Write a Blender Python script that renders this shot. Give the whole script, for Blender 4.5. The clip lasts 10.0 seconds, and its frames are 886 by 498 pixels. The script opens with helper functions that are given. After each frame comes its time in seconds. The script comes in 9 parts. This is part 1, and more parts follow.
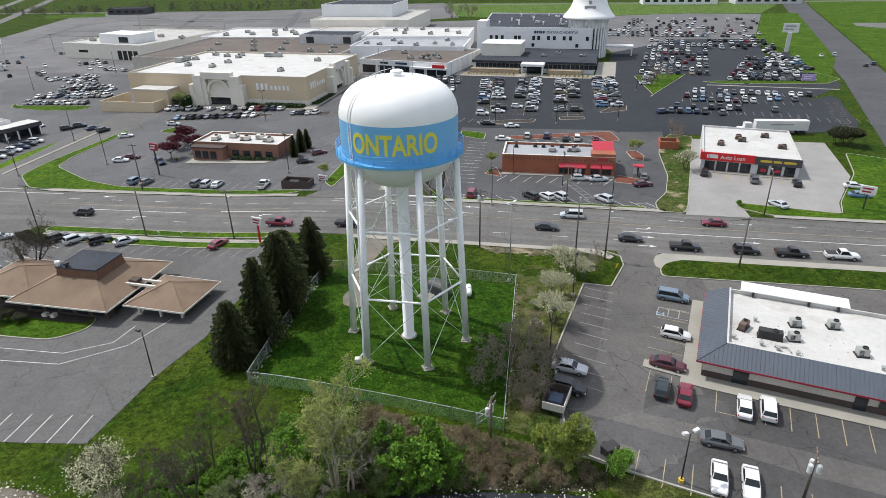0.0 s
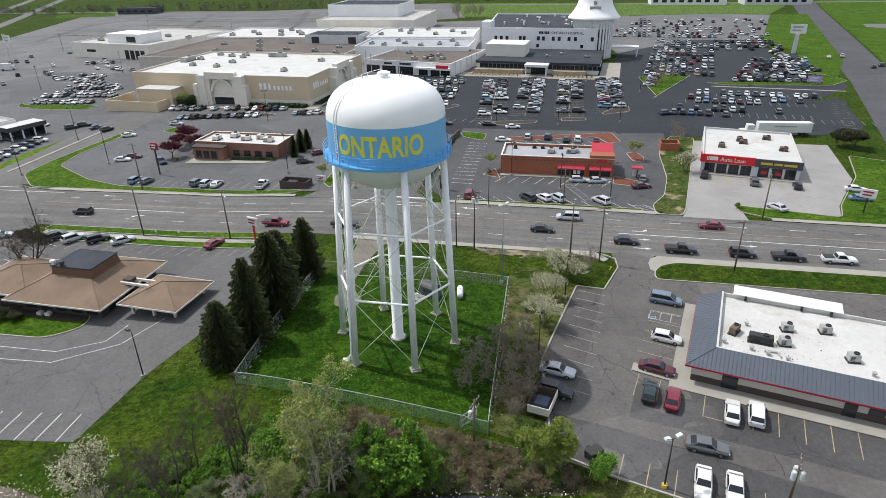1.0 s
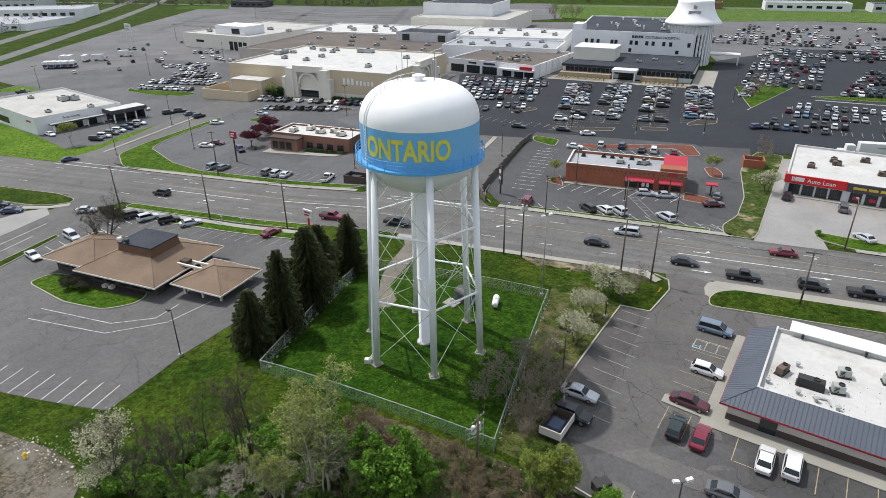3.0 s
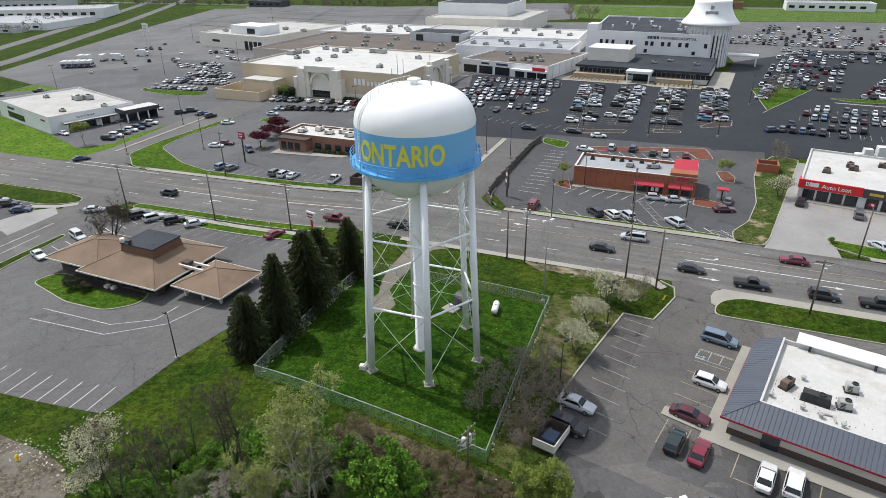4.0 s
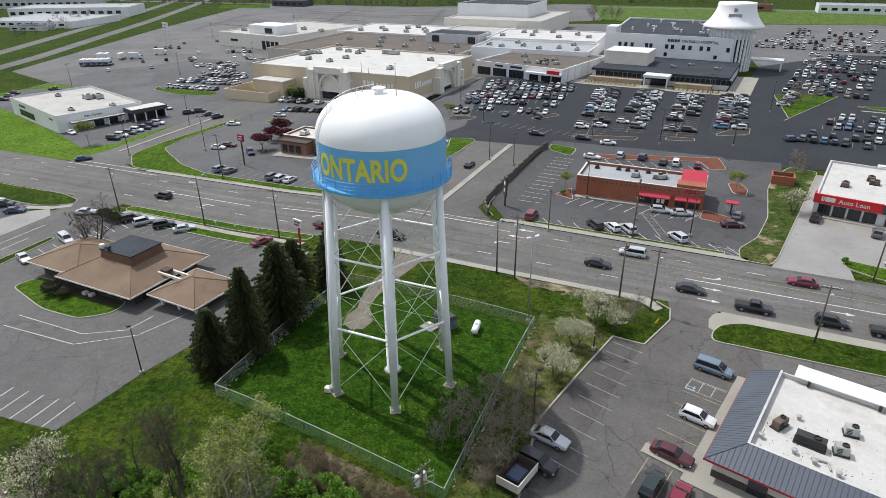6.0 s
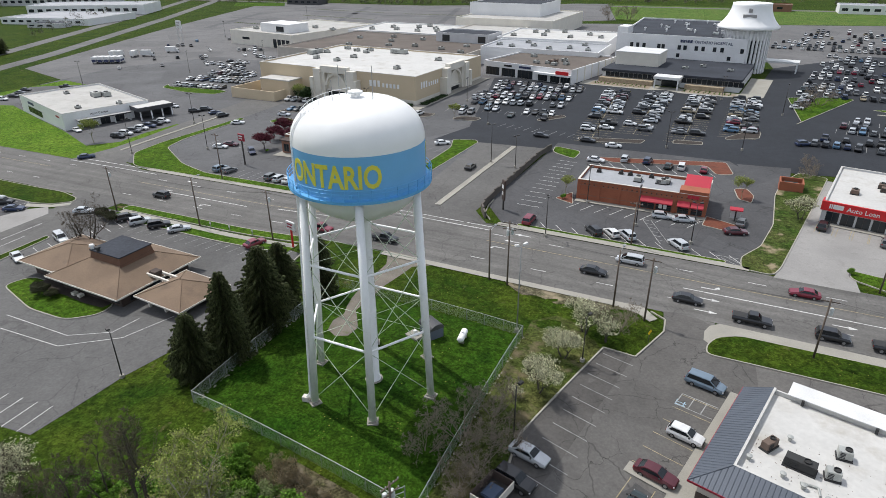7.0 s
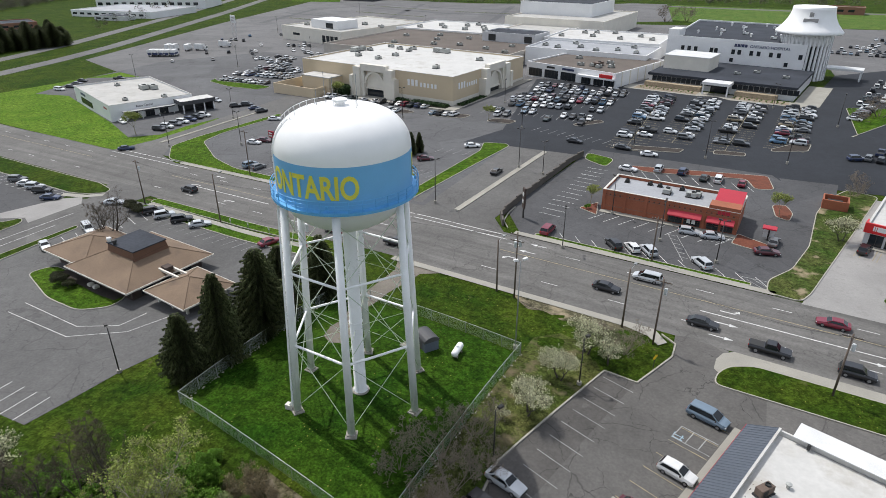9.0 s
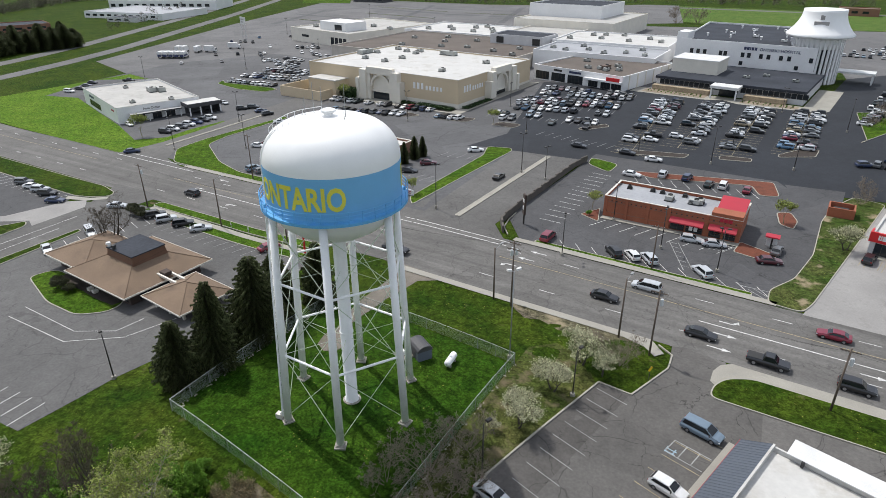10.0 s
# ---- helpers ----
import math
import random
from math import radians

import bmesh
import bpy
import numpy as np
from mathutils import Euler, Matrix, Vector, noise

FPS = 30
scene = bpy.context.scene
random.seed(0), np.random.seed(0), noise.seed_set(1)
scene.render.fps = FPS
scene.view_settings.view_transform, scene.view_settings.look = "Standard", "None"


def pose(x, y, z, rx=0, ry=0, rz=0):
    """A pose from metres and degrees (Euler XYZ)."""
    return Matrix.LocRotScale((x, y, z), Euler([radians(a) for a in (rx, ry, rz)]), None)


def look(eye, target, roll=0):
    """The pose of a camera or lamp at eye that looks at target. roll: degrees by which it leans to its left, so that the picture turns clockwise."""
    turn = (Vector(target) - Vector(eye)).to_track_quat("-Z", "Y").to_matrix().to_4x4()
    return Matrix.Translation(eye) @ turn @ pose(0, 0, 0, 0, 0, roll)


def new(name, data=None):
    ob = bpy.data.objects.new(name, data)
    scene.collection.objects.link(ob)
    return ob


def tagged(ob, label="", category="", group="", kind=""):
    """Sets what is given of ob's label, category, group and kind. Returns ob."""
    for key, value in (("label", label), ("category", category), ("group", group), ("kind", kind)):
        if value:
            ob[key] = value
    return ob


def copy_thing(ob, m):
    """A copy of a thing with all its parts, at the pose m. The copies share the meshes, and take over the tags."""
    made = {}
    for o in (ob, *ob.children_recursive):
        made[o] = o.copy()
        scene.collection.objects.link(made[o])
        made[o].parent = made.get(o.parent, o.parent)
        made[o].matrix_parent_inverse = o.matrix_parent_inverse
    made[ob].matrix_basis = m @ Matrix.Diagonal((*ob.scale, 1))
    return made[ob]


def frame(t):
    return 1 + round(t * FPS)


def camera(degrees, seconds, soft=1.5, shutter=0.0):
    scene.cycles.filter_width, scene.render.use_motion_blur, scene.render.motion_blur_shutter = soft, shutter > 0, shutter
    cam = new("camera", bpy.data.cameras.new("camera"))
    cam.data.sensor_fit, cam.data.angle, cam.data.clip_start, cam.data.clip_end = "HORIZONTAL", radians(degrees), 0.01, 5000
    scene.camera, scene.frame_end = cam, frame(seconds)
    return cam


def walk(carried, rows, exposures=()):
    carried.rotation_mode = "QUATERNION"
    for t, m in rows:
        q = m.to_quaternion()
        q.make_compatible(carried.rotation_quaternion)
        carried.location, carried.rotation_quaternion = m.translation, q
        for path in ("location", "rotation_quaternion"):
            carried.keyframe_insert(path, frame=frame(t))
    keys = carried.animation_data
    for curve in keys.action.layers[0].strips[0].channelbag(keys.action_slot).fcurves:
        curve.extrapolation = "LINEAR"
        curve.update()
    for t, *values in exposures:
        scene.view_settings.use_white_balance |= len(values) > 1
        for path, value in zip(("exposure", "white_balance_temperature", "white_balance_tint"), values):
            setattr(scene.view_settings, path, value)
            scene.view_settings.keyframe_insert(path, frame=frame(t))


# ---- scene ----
cam = camera(71.0, 10.0, 0.8)
PATH = [
    (0, (-0.187, 0.973, 51.338), (-0.176, 2.774, 50.469), -1.0),
    (0.5, (0.89, 0.967, 51.386), (0.902, 2.768, 50.518), -1.1),
    (1, (2.52, 1.162, 51.462), (2.504, 2.964, 50.593), -1.0),
    (1.5, (4.597, 1.585, 51.555), (4.54, 3.385, 50.686), -0.9),
    (2, (6.724, 2.061, 51.654), (6.594, 3.858, 50.785), -0.7),
    (2.5, (8.588, 2.696, 51.76), (8.372, 4.485, 50.891), -0.5),
    (3, (10.084, 3.441, 51.8), (9.791, 5.219, 50.93), -0.4),
    (4.5, (13.519, 6.76, 51.996), (13.166, 8.526, 51.125), -0.5),
    (5, (14.823, 8.384, 51.983), (14.45, 10.145, 51.112), -0.4),
    (5.5, (16.282, 10.167, 51.963), (15.886, 11.924, 51.093), -0.4),
    (7, (21.261, 15.274, 52.019), (20.797, 17.012, 51.146), -0.3),
    (7.5, (23.039, 16.759, 52.1), (22.548, 18.489, 51.225), -0.2),
    (8, (24.71, 18.12, 52.194), (24.179, 19.836, 51.316), -0.1),
    (8.5, (26.154, 19.312, 52.396), (25.573, 21.011, 51.516), -0.1),
    (9, (27.354, 20.275, 52.74), (26.739, 21.962, 51.859), -0.0),
    (9.5, (28.391, 21.169, 53.203), (27.755, 22.848, 52.324), -0.0),
    (10, (29.225, 21.975, 53.639), (28.578, 23.65, 52.759), -0.1),
]
walk(cam, [(t, look(eye, target, roll)) for t, eye, target, roll in PATH], [(0, 0.17), (2.5, 0.14), (5, 0.12), (7.5, 0.02), (10, 0.06)])

# ---- world, sun, exposure ----
SUN_EL, SUN_FROM = 58.5, 151.0          # elevation; compass angle (from +x, anticlockwise) the light comes from
world = bpy.data.worlds.new("sky")
scene.world = world
world.use_nodes = True
wt = world.node_tree
sky = wt.nodes.new("ShaderNodeTexSky")
sky.sky_type, sky.sun_disc = "NISHITA", False
sky.sun_elevation, sky.sun_rotation = radians(SUN_EL), radians(90 - SUN_FROM)
sky.air_density, sky.dust_density = 1.0, 2.5
# a thin even veil of white cloud over the blue
veil = wt.nodes.new("ShaderNodeMix")
veil.data_type = "RGBA"
veil.inputs["Factor"].default_value = 0.5
veil.inputs[7].default_value = (5.4, 5.6, 5.9, 1)
wt.links.new(sky.outputs[0], veil.inputs[6])
wt.links.new(veil.outputs[2], wt.nodes["Background"].inputs[0])
wt.nodes["Background"].inputs[1].default_value = 0.15
sun = new("sun", bpy.data.lights.new("sun", "SUN"))
sun.data.energy, sun.data.angle, sun.data.color = 2.9, radians(0.8), (1.0, 0.985, 0.95)
away = Vector((math.cos(radians(SUN_FROM)) * math.cos(radians(SUN_EL)), math.sin(radians(SUN_FROM)) * math.cos(radians(SUN_EL)), math.sin(radians(SUN_EL))))
sun.matrix_world = look(away * 300, (0, 0, 0))


# ---- lie of the land ----
def smooth01(a):
    a = min(1.0, max(0.0, a))
    return a * a * (3 - 2 * a)


def gz(x, y):
    """Height of the ground: level, falling away to the west, with a low mound under the water tower."""
    d = math.hypot((x + 4) / 1.15, y - 76)
    return -1 - 2 * smooth01((-18 - x) / 42) - 2 * min(1.3, max(0.0, (-60 - x) / 100)) + 1.5 * smooth01((36 - d) / 24)


def rd(s, w):
    """Place from metres along the main road (east) and across it (north)."""
    return (0.9815 * s + 0.1914 * w, 124.2 - 0.1914 * s + 0.9815 * w)


def fr(x, y, ang, u, v):
    """Place from metres along and behind a front that starts at x, y and runs at ang degrees."""
    c, n = math.cos(radians(ang)), math.sin(radians(ang))
    return (x + c * u - n * v, y + n * u + c * v)


# ---- materials ----
def nodes_of(name):
    m = bpy.data.materials.new(name)
    m.use_nodes = True
    return m, m.node_tree, m.node_tree.nodes["Principled BSDF"]


def put(tree, kind, **sockets):
    n = tree.nodes.new(kind)
    for key, value in sockets.items():
        n.inputs[key].default_value = value
    return n


def math_node(tree, op, a, b):
    n = tree.nodes.new("ShaderNodeMath")
    n.operation = op
    for k, v in enumerate((a, b)):
        if isinstance(v, (int, float)):
            n.inputs[k].default_value = v
        else:
            tree.links.new(v, n.inputs[k])
    return n.outputs[0]


def noise_of(tree, scale, detail=4.0, rough=0.55, vec=None):
    n = put(tree, "ShaderNodeTexNoise", Scale=scale, Detail=detail, Roughness=rough)
    if vec is None:
        vec = tree.nodes.new("ShaderNodeNewGeometry").outputs["Position"]
    tree.links.new(vec, n.inputs["Vector"])
    return n.outputs["Fac"]


def span(tree, fac, lo, hi, a, b):
    n = tree.nodes.new("ShaderNodeMapRange")
    n.inputs[1].default_value, n.inputs[2].default_value = lo, hi
    n.inputs[3].default_value, n.inputs[4].default_value = a, b
    tree.links.new(fac, n.inputs[0])
    return n.outputs[0]


def tint(tree, color, fac):
    n = tree.nodes.new("ShaderNodeVectorMath")
    n.operation = "SCALE"
    if isinstance(color, tuple):
        n.inputs[0].default_value = color[:3]
    else:
        tree.links.new(color, n.inputs[0])
    tree.links.new(fac, n.inputs["Scale"])
    return n.outputs[0]


def blend(tree, fac, a, b):
    n = tree.nodes.new("ShaderNodeMix")
    n.data_type = "RGBA"
    tree.links.new(fac, n.inputs["Factor"])
    for k, v in ((6, a), (7, b)):
        if isinstance(v, tuple):
            n.inputs[k].default_value = (*v[:3], 1)
        else:
            tree.links.new(v, n.inputs[k])
    return n.outputs[2]


def bumped(tree, bsdf, fac, strength, dist):
    n = put(tree, "ShaderNodeBump", Strength=strength, Distance=dist)
    tree.links.new(fac, n.inputs["Height"])
    tree.links.new(n.outputs[0], bsdf.inputs["Normal"])


def surf(name, base, rough=0.7, metal=0.0, big=0.12, small=0.1, scales=(0.3, 9.0), bump=0.0, dist=0.01, stain=None, stain_at=(0.58, 0.72), stain_scale=0.7, own=False, spec=0.5, island=0.0):
    """A plain surface with uneven tone at two scales, stains, and fine relief. own: colour of each object."""
    m, t, b = nodes_of(name)
    f1, f2 = noise_of(t, scales[0]), noise_of(t, scales[1], 3.0)
    f = math_node(t, "MULTIPLY", span(t, f1, 0.25, 0.75, 1 - big, 1 + big), span(t, f2, 0.25, 0.75, 1 - small, 1 + small))
    if island:
        rnd = t.nodes.new("ShaderNodeNewGeometry").outputs["Random Per Island"]
        f = math_node(t, "MULTIPLY", f, span(t, rnd, 0, 1, 1 - island, 1 + island))
    if own:
        col = tint(t, t.nodes.new("ShaderNodeObjectInfo").outputs["Color"], f)
    else:
        col = tint(t, base, f)
    if stain:
        col = blend(t, span(t, noise_of(t, stain_scale, 6.0, 0.65), stain_at[0], stain_at[1], 0, 1), col, stain)
    t.links.new(col, b.inputs["Base Color"])
    b.inputs["Roughness"].default_value, b.inputs["Metallic"].default_value = rough, metal
    b.inputs["Specular IOR Level"].default_value = spec
    if bump:
        bumped(t, b, f2, bump, dist)
    return m


def asphalt(name, base, crack=0.5, patch=0.14, scale=0.09, worn=0.12, wheel=None):
    """Old paving: mottled, patched, cracked along wandering lines, stained where cars stand."""
    m, t, b = nodes_of(name)
    pos = t.nodes.new("ShaderNodeNewGeometry").outputs["Position"]
    big, fine = noise_of(t, 0.06, 5.0, 0.6), noise_of(t, 2.5, 5.0, 0.7)
    f = math_node(t, "MULTIPLY", span(t, big, 0.3, 0.7, 1 - worn, 1 + worn), math_node(t, "MULTIPLY", span(t, fine, 0.3, 0.7, 0.82, 1.18), span(t, noise_of(t, 0.45, 6.0, 0.7), 0.3, 0.7, 0.88, 1.12)))
    wob = put(t, "ShaderNodeTexNoise", Scale=0.35, Detail=3.0)
    t.links.new(pos, wob.inputs["Vector"])
    off = tint(t, wob.outputs["Color"], span(t, big, 0, 1, 4.0, 5.0))
    add = t.nodes.new("ShaderNodeVectorMath")
    t.links.new(pos, add.inputs[0])
    t.links.new(off, add.inputs[1])
    v = put(t, "ShaderNodeTexVoronoi", Scale=scale)
    v.feature = "DISTANCE_TO_EDGE"
    t.links.new(add.outputs[0], v.inputs["Vector"])
    line = span(t, v.outputs["Distance"], 0.002, 0.006, 1 - crack, 1)
    line = math_node(t, "MAXIMUM", line, span(t, noise_of(t, 0.12, 2.0), 0.42, 0.54, 0, 1))
    # long sealed joints, straighter and wider apart
    less = tint(t, wob.outputs["Color"], span(t, big, 0, 1, 1.2, 1.8))
    far_add = t.nodes.new("ShaderNodeVectorMath")
    t.links.new(pos, far_add.inputs[0])
    t.links.new(less, far_add.inputs[1])
    v2 = put(t, "ShaderNodeTexVoronoi", Scale=scale * 0.75)
    v2.feature = "DISTANCE_TO_EDGE"
    t.links.new(far_add.outputs[0], v2.inputs["Vector"])
    seal = span(t, v2.outputs["Distance"], 0.003, 0.007, 1 - crack * 0.7, 1)
    seal = math_node(t, "MAXIMUM", seal, span(t, noise_of(t, 0.07, 2.0), 0.44, 0.54, 0, 1))
    line = math_node(t, "MULTIPLY", line, seal)
    cell = put(t, "ShaderNodeTexVoronoi", Scale=0.045)
    t.links.new(pos, cell.inputs["Vector"])
    bw = t.nodes.new("ShaderNodeRGBToBW")
    t.links.new(cell.outputs["Color"], bw.inputs[0])
    f = math_node(t, "MULTIPLY", math_node(t, "MULTIPLY", f, line), span(t, bw.outputs[0], 0.2, 0.8, 1 - patch, 1 + patch))
    oil = span(t, noise_of(t, 0.5, 5.0, 0.7), 0.6, 0.8, 1, 0.72)
    if wheel is not None:
        # streaks of wear along the lanes
        axes = []
        for a, k in ((wheel, 0.012), (wheel + 90, 0.55)):
            dot = t.nodes.new("ShaderNodeVectorMath")
            dot.operation = "DOT_PRODUCT"
            t.links.new(pos, dot.inputs[0])
            dot.inputs[1].default_value = (k * math.cos(radians(a)), k * math.sin(radians(a)), 0)
            axes.append(dot.outputs["Value"])
        join = t.nodes.new("ShaderNodeCombineXYZ")
        t.links.new(axes[0], join.inputs[0])
        t.links.new(axes[1], join.inputs[1])
        oil = math_node(t, "MULTIPLY", oil, span(t, noise_of(t, 1.0, 4.0, 0.6, join.outputs[0]), 0.32, 0.68, 0.8, 1.16))
    t.links.new(tint(t, base, math_node(t, "MULTIPLY", f, oil)), b.inputs["Base Color"])
    b.inputs["Roughness"].default_value = 0.85
    b.inputs["Specular IOR Level"].default_value = 0.3
    bumped(t, b, noise_of(t, 30.0, 2.0), 0.25, 0.02)
    return m


def turf(name, lush, dry, bare=None, bare_at=(0.66, 0.76)):
    """Mown grass: lush and dry patches, dark clumps, dandelion specks, bare earth."""
    m, t, b = nodes_of(name)
    f = span(t, noise_of(t, 0.11, 6.0, 0.65), 0.35, 0.68, 0, 1)
    col = blend(t, f, lush, dry)
    tuft = math_node(t, "MULTIPLY", span(t, noise_of(t, 0.9, 6.0, 0.75), 0.38, 0.62, 0.55, 1.45), math_node(t, "MULTIPLY", span(t, noise_of(t, 3.2, 3.0, 0.6), 0.36, 0.64, 0.62, 1.38), span(t, noise_of(t, 9.0, 2.0), 0.35, 0.65, 0.8, 1.2)))
    col = tint(t, col, tuft)
    dot = put(t, "ShaderNodeTexVoronoi", Scale=1.3)
    t.links.new(t.nodes.new("ShaderNodeNewGeometry").outputs["Position"], dot.inputs["Vector"])
    speck = math_node(t, "MULTIPLY", span(t, dot.outputs["Distance"], 0.07, 0.13, 0.75, 0), span(t, noise_of(t, 0.2, 3.0), 0.48, 0.6, 0, 1))
    col = blend(t, speck, col, (0.34, 0.33, 0.08))
    if bare:
        col = blend(t, span(t, noise_of(t, 0.23, 5.0, 0.6), bare_at[0], bare_at[1], 0, 1), col, bare)
    t.links.new(col, b.inputs["Base Color"])
    b.inputs["Roughness"].default_value = 0.9
    b.inputs["Specular IOR Level"].default_value = 0.05
    bumped(t, b, noise_of(t, 5.0, 5.0, 0.7), 0.7, 0.12)
    return m


def foliage(name, base, var=0.35, through=0.3):
    m, t, b = nodes_of(name)
    rnd = t.nodes.new("ShaderNodeNewGeometry").outputs["Random Per Island"]
    f = math_node(t, "MULTIPLY", span(t, rnd, 0, 1, 1 - var, 1 + var), span(t, noise_of(t, 0.6, 3.0), 0.3, 0.7, 0.75, 1.25))
    t.links.new(tint(t, base, f), b.inputs["Base Color"])
    b.inputs["Roughness"].default_value = 0.65
    b.inputs["Specular IOR Level"].default_value = 0.2
    b.inputs["Subsurface Weight"].default_value = 0.0
    return m


def glassy(name, base, rough=0.08):
    m, t, b = nodes_of(name)
    t.links.new(tint(t, base, span(t, noise_of(t, 0.8, 2.0), 0.3, 0.7, 0.8, 1.25)), b.inputs["Base Color"])
    b.inputs["Roughness"].default_value, b.inputs["IOR"].default_value = rough, 1.5
    return m


def ribbed(name, base, pitch, ang, rough=0.45, depth=0.5, metal=0.0):
    """Sheet metal or block with regular ribs across the direction ang."""
    m, t, b = nodes_of(name)
    pos = t.nodes.new("ShaderNodeNewGeometry").outputs["Position"]
    dot = t.nodes.new("ShaderNodeVectorMath")
    dot.operation = "DOT_PRODUCT"
    t.links.new(pos, dot.inputs[0])
    dot.inputs[1].default_value = (math.cos(radians(ang)), math.sin(radians(ang)), 0)
    fr_ = math_node(t, "FRACT", math_node(t, "DIVIDE", dot.outputs["Value"], pitch), 0.0)
    f = math_node(t, "MULTIPLY", span(t, fr_, 0.0, 0.12, 0.75, 1.0), span(t, noise_of(t, 0.5, 4.0), 0.3, 0.7, 0.88, 1.12))
    t.links.new(tint(t, base, f), b.inputs["Base Color"])
    b.inputs["Roughness"].default_value, b.inputs["Metallic"].default_value = rough, metal
    bumped(t, b, span(t, fr_, 0.0, 0.12, 0, 1), depth, 0.04)
    return m


GRASS = turf("grass", (0.018, 0.043, 0.0037), (0.048, 0.07, 0.0075), (0.14, 0.105, 0.06))
LAWN = turf("lawn", (0.0155, 0.048, 0.0037), (0.034, 0.071, 0.0061))
VERGE = turf("verge_grass", (0.034, 0.079, 0.006), (0.069, 0.119, 0.0115))
ROUGH_GRASS = turf("rough_grass", (0.0336, 0.0636, 0.0113), (0.0785, 0.0861, 0.0281), (0.28, 0.23, 0.15), (0.56, 0.66))
WEST_LAWN = turf("open_lawn", (0.066, 0.134, 0.012), (0.106, 0.172, 0.02))
DRY_GRASS = turf("dry_strip_grass", (0.04, 0.062, 0.012), (0.088, 0.09, 0.03), (0.16, 0.13, 0.08), (0.54, 0.68))
BARE_STRIP = turf("bare_roadside_earth", (0.0723, 0.0765, 0.034), (0.1615, 0.136, 0.1009), (0.3, 0.25, 0.17), (0.5, 0.62))
FIELD = turf("field", (0.06, 0.12, 0.0213), (0.115, 0.155, 0.0425))
LITTER = turf("leaf_litter", (0.04, 0.05, 0.018), (0.088, 0.074, 0.042), (0.22, 0.185, 0.135), (0.57, 0.68))
WEEDY_GRAVEL = turf("weedy_gravel", (0.09, 0.08, 0.05), (0.135, 0.12, 0.1), (0.17, 0.155, 0.13), (0.5, 0.6))
DIRT = surf("bare_earth", (0.26, 0.21, 0.15), 0.95, big=0.25, small=0.2, bump=0.4, dist=0.05)
GRAVEL = surf("grey_gravel", (0.17, 0.15, 0.125), 0.95, big=0.2, small=0.2, scales=(0.4, 6.0), bump=0.5, dist=0.05, stain=(0.12, 0.13, 0.06), stain_at=(0.58, 0.72))
ROAD_MAIN = asphalt("main_road_asphalt", (0.131, 0.126, 0.119), 0.3, 0.06, wheel=-11)
ROAD = asphalt("road_asphalt", (0.12, 0.116, 0.111), 0.3, 0.1)
LOT_W = asphalt("west_lot_asphalt", (0.106, 0.104, 0.102), 0.32, 0.08)
LOT_D = asphalt("diner_lot_asphalt", (0.122, 0.116, 0.109), 0.5, 0.13, 0.11, 0.2)
LOT_SEAL = asphalt("sealed_asphalt", (0.084, 0.082, 0.081), 0.45, 0.2, 0.1, 0.24)
# darker base: stains plus the neighbouring trees' shade, painted into the colour
LOT_STAIN_SHADE = asphalt("stained_shaded_asphalt", (0.1, 0.094, 0.088), 0.5, 0.16, 0.14, 0.22)
LOT_NEW = asphalt("new_asphalt", (0.024, 0.027, 0.033), 0.2, 0.06)
LOT_MALL = asphalt("mall_asphalt", (0.098, 0.098, 0.101), 0.4, 0.1, 0.05)
LOT_FAR = asphalt("far_asphalt", (0.133, 0.131, 0.131), 0.3, 0.1, 0.04)
LOT_EAST = asphalt("cross_road_asphalt", (0.071, 0.071, 0.075), 0.3, 0.08)
LOT_KFC = asphalt("chicken_lot_asphalt", (0.077, 0.077, 0.08), 0.4, 0.1)
CONCRETE = surf("concrete", (0.31, 0.295, 0.255), 0.85, big=0.12, small=0.1, scales=(0.2, 6.0), stain=(0.25, 0.24, 0.22), stain_at=(0.6, 0.8), bump=0.2)
APRON = surf("concrete_apron", (0.28, 0.27, 0.258), 0.85, big=0.15, small=0.1, scales=(0.12, 4.0), stain=(0.2, 0.19, 0.18), stain_at=(0.56, 0.8))
KERB = surf("kerb_concrete", (0.36, 0.34, 0.285), 0.85, big=0.15, small=0.12, scales=(0.5, 6.0))
WHITE_LINE = surf("white_line_paint", (0.62, 0.62, 0.6), 0.7, big=0.2, small=0.25, scales=(0.4, 3.0), stain=(0.25, 0.25, 0.25), stain_at=(0.52, 0.75), stain_scale=1.5)
BAY_BLUE = surf("pale_blue_line_paint", (0.3, 0.42, 0.5), 0.7, big=0.2, small=0.25, scales=(0.4, 3.0))
YELLOW_LINE = surf("yellow_line_paint", (0.34, 0.28, 0.16), 0.7, big=0.25, small=0.25, scales=(0.4, 3.0), stain=(0.18, 0.17, 0.15), stain_at=(0.48, 0.7), stain_scale=1.5)
FAINT_LINE = surf("worn_line_paint", (0.32, 0.32, 0.31), 0.7, big=0.25, small=0.25, scales=(0.4, 3.0), stain=(0.17, 0.17, 0.17), stain_at=(0.45, 0.7), stain_scale=1.5)
MULCH = surf("red_mulch", (0.14, 0.042, 0.022), 0.95, big=0.25, small=0.3, scales=(0.7, 8.0), bump=0.6, dist=0.05)
DARK_SHRUB = foliage("dark_shrub_leaves", (0.05, 0.055, 0.025), 0.45)
BROWN_MULCH = surf("brown_mulch", (0.038, 0.029, 0.023), 0.95, big=0.3, small=0.3, scales=(0.7, 8.0), bump=0.6, dist=0.05)
TANK_WHITE = surf("white_tank_paint", (0.89, 0.89, 0.88), 0.45, big=0.04, small=0.02, stain=(0.62, 0.62, 0.6), stain_at=(0.66, 0.85), stain_scale=0.35)
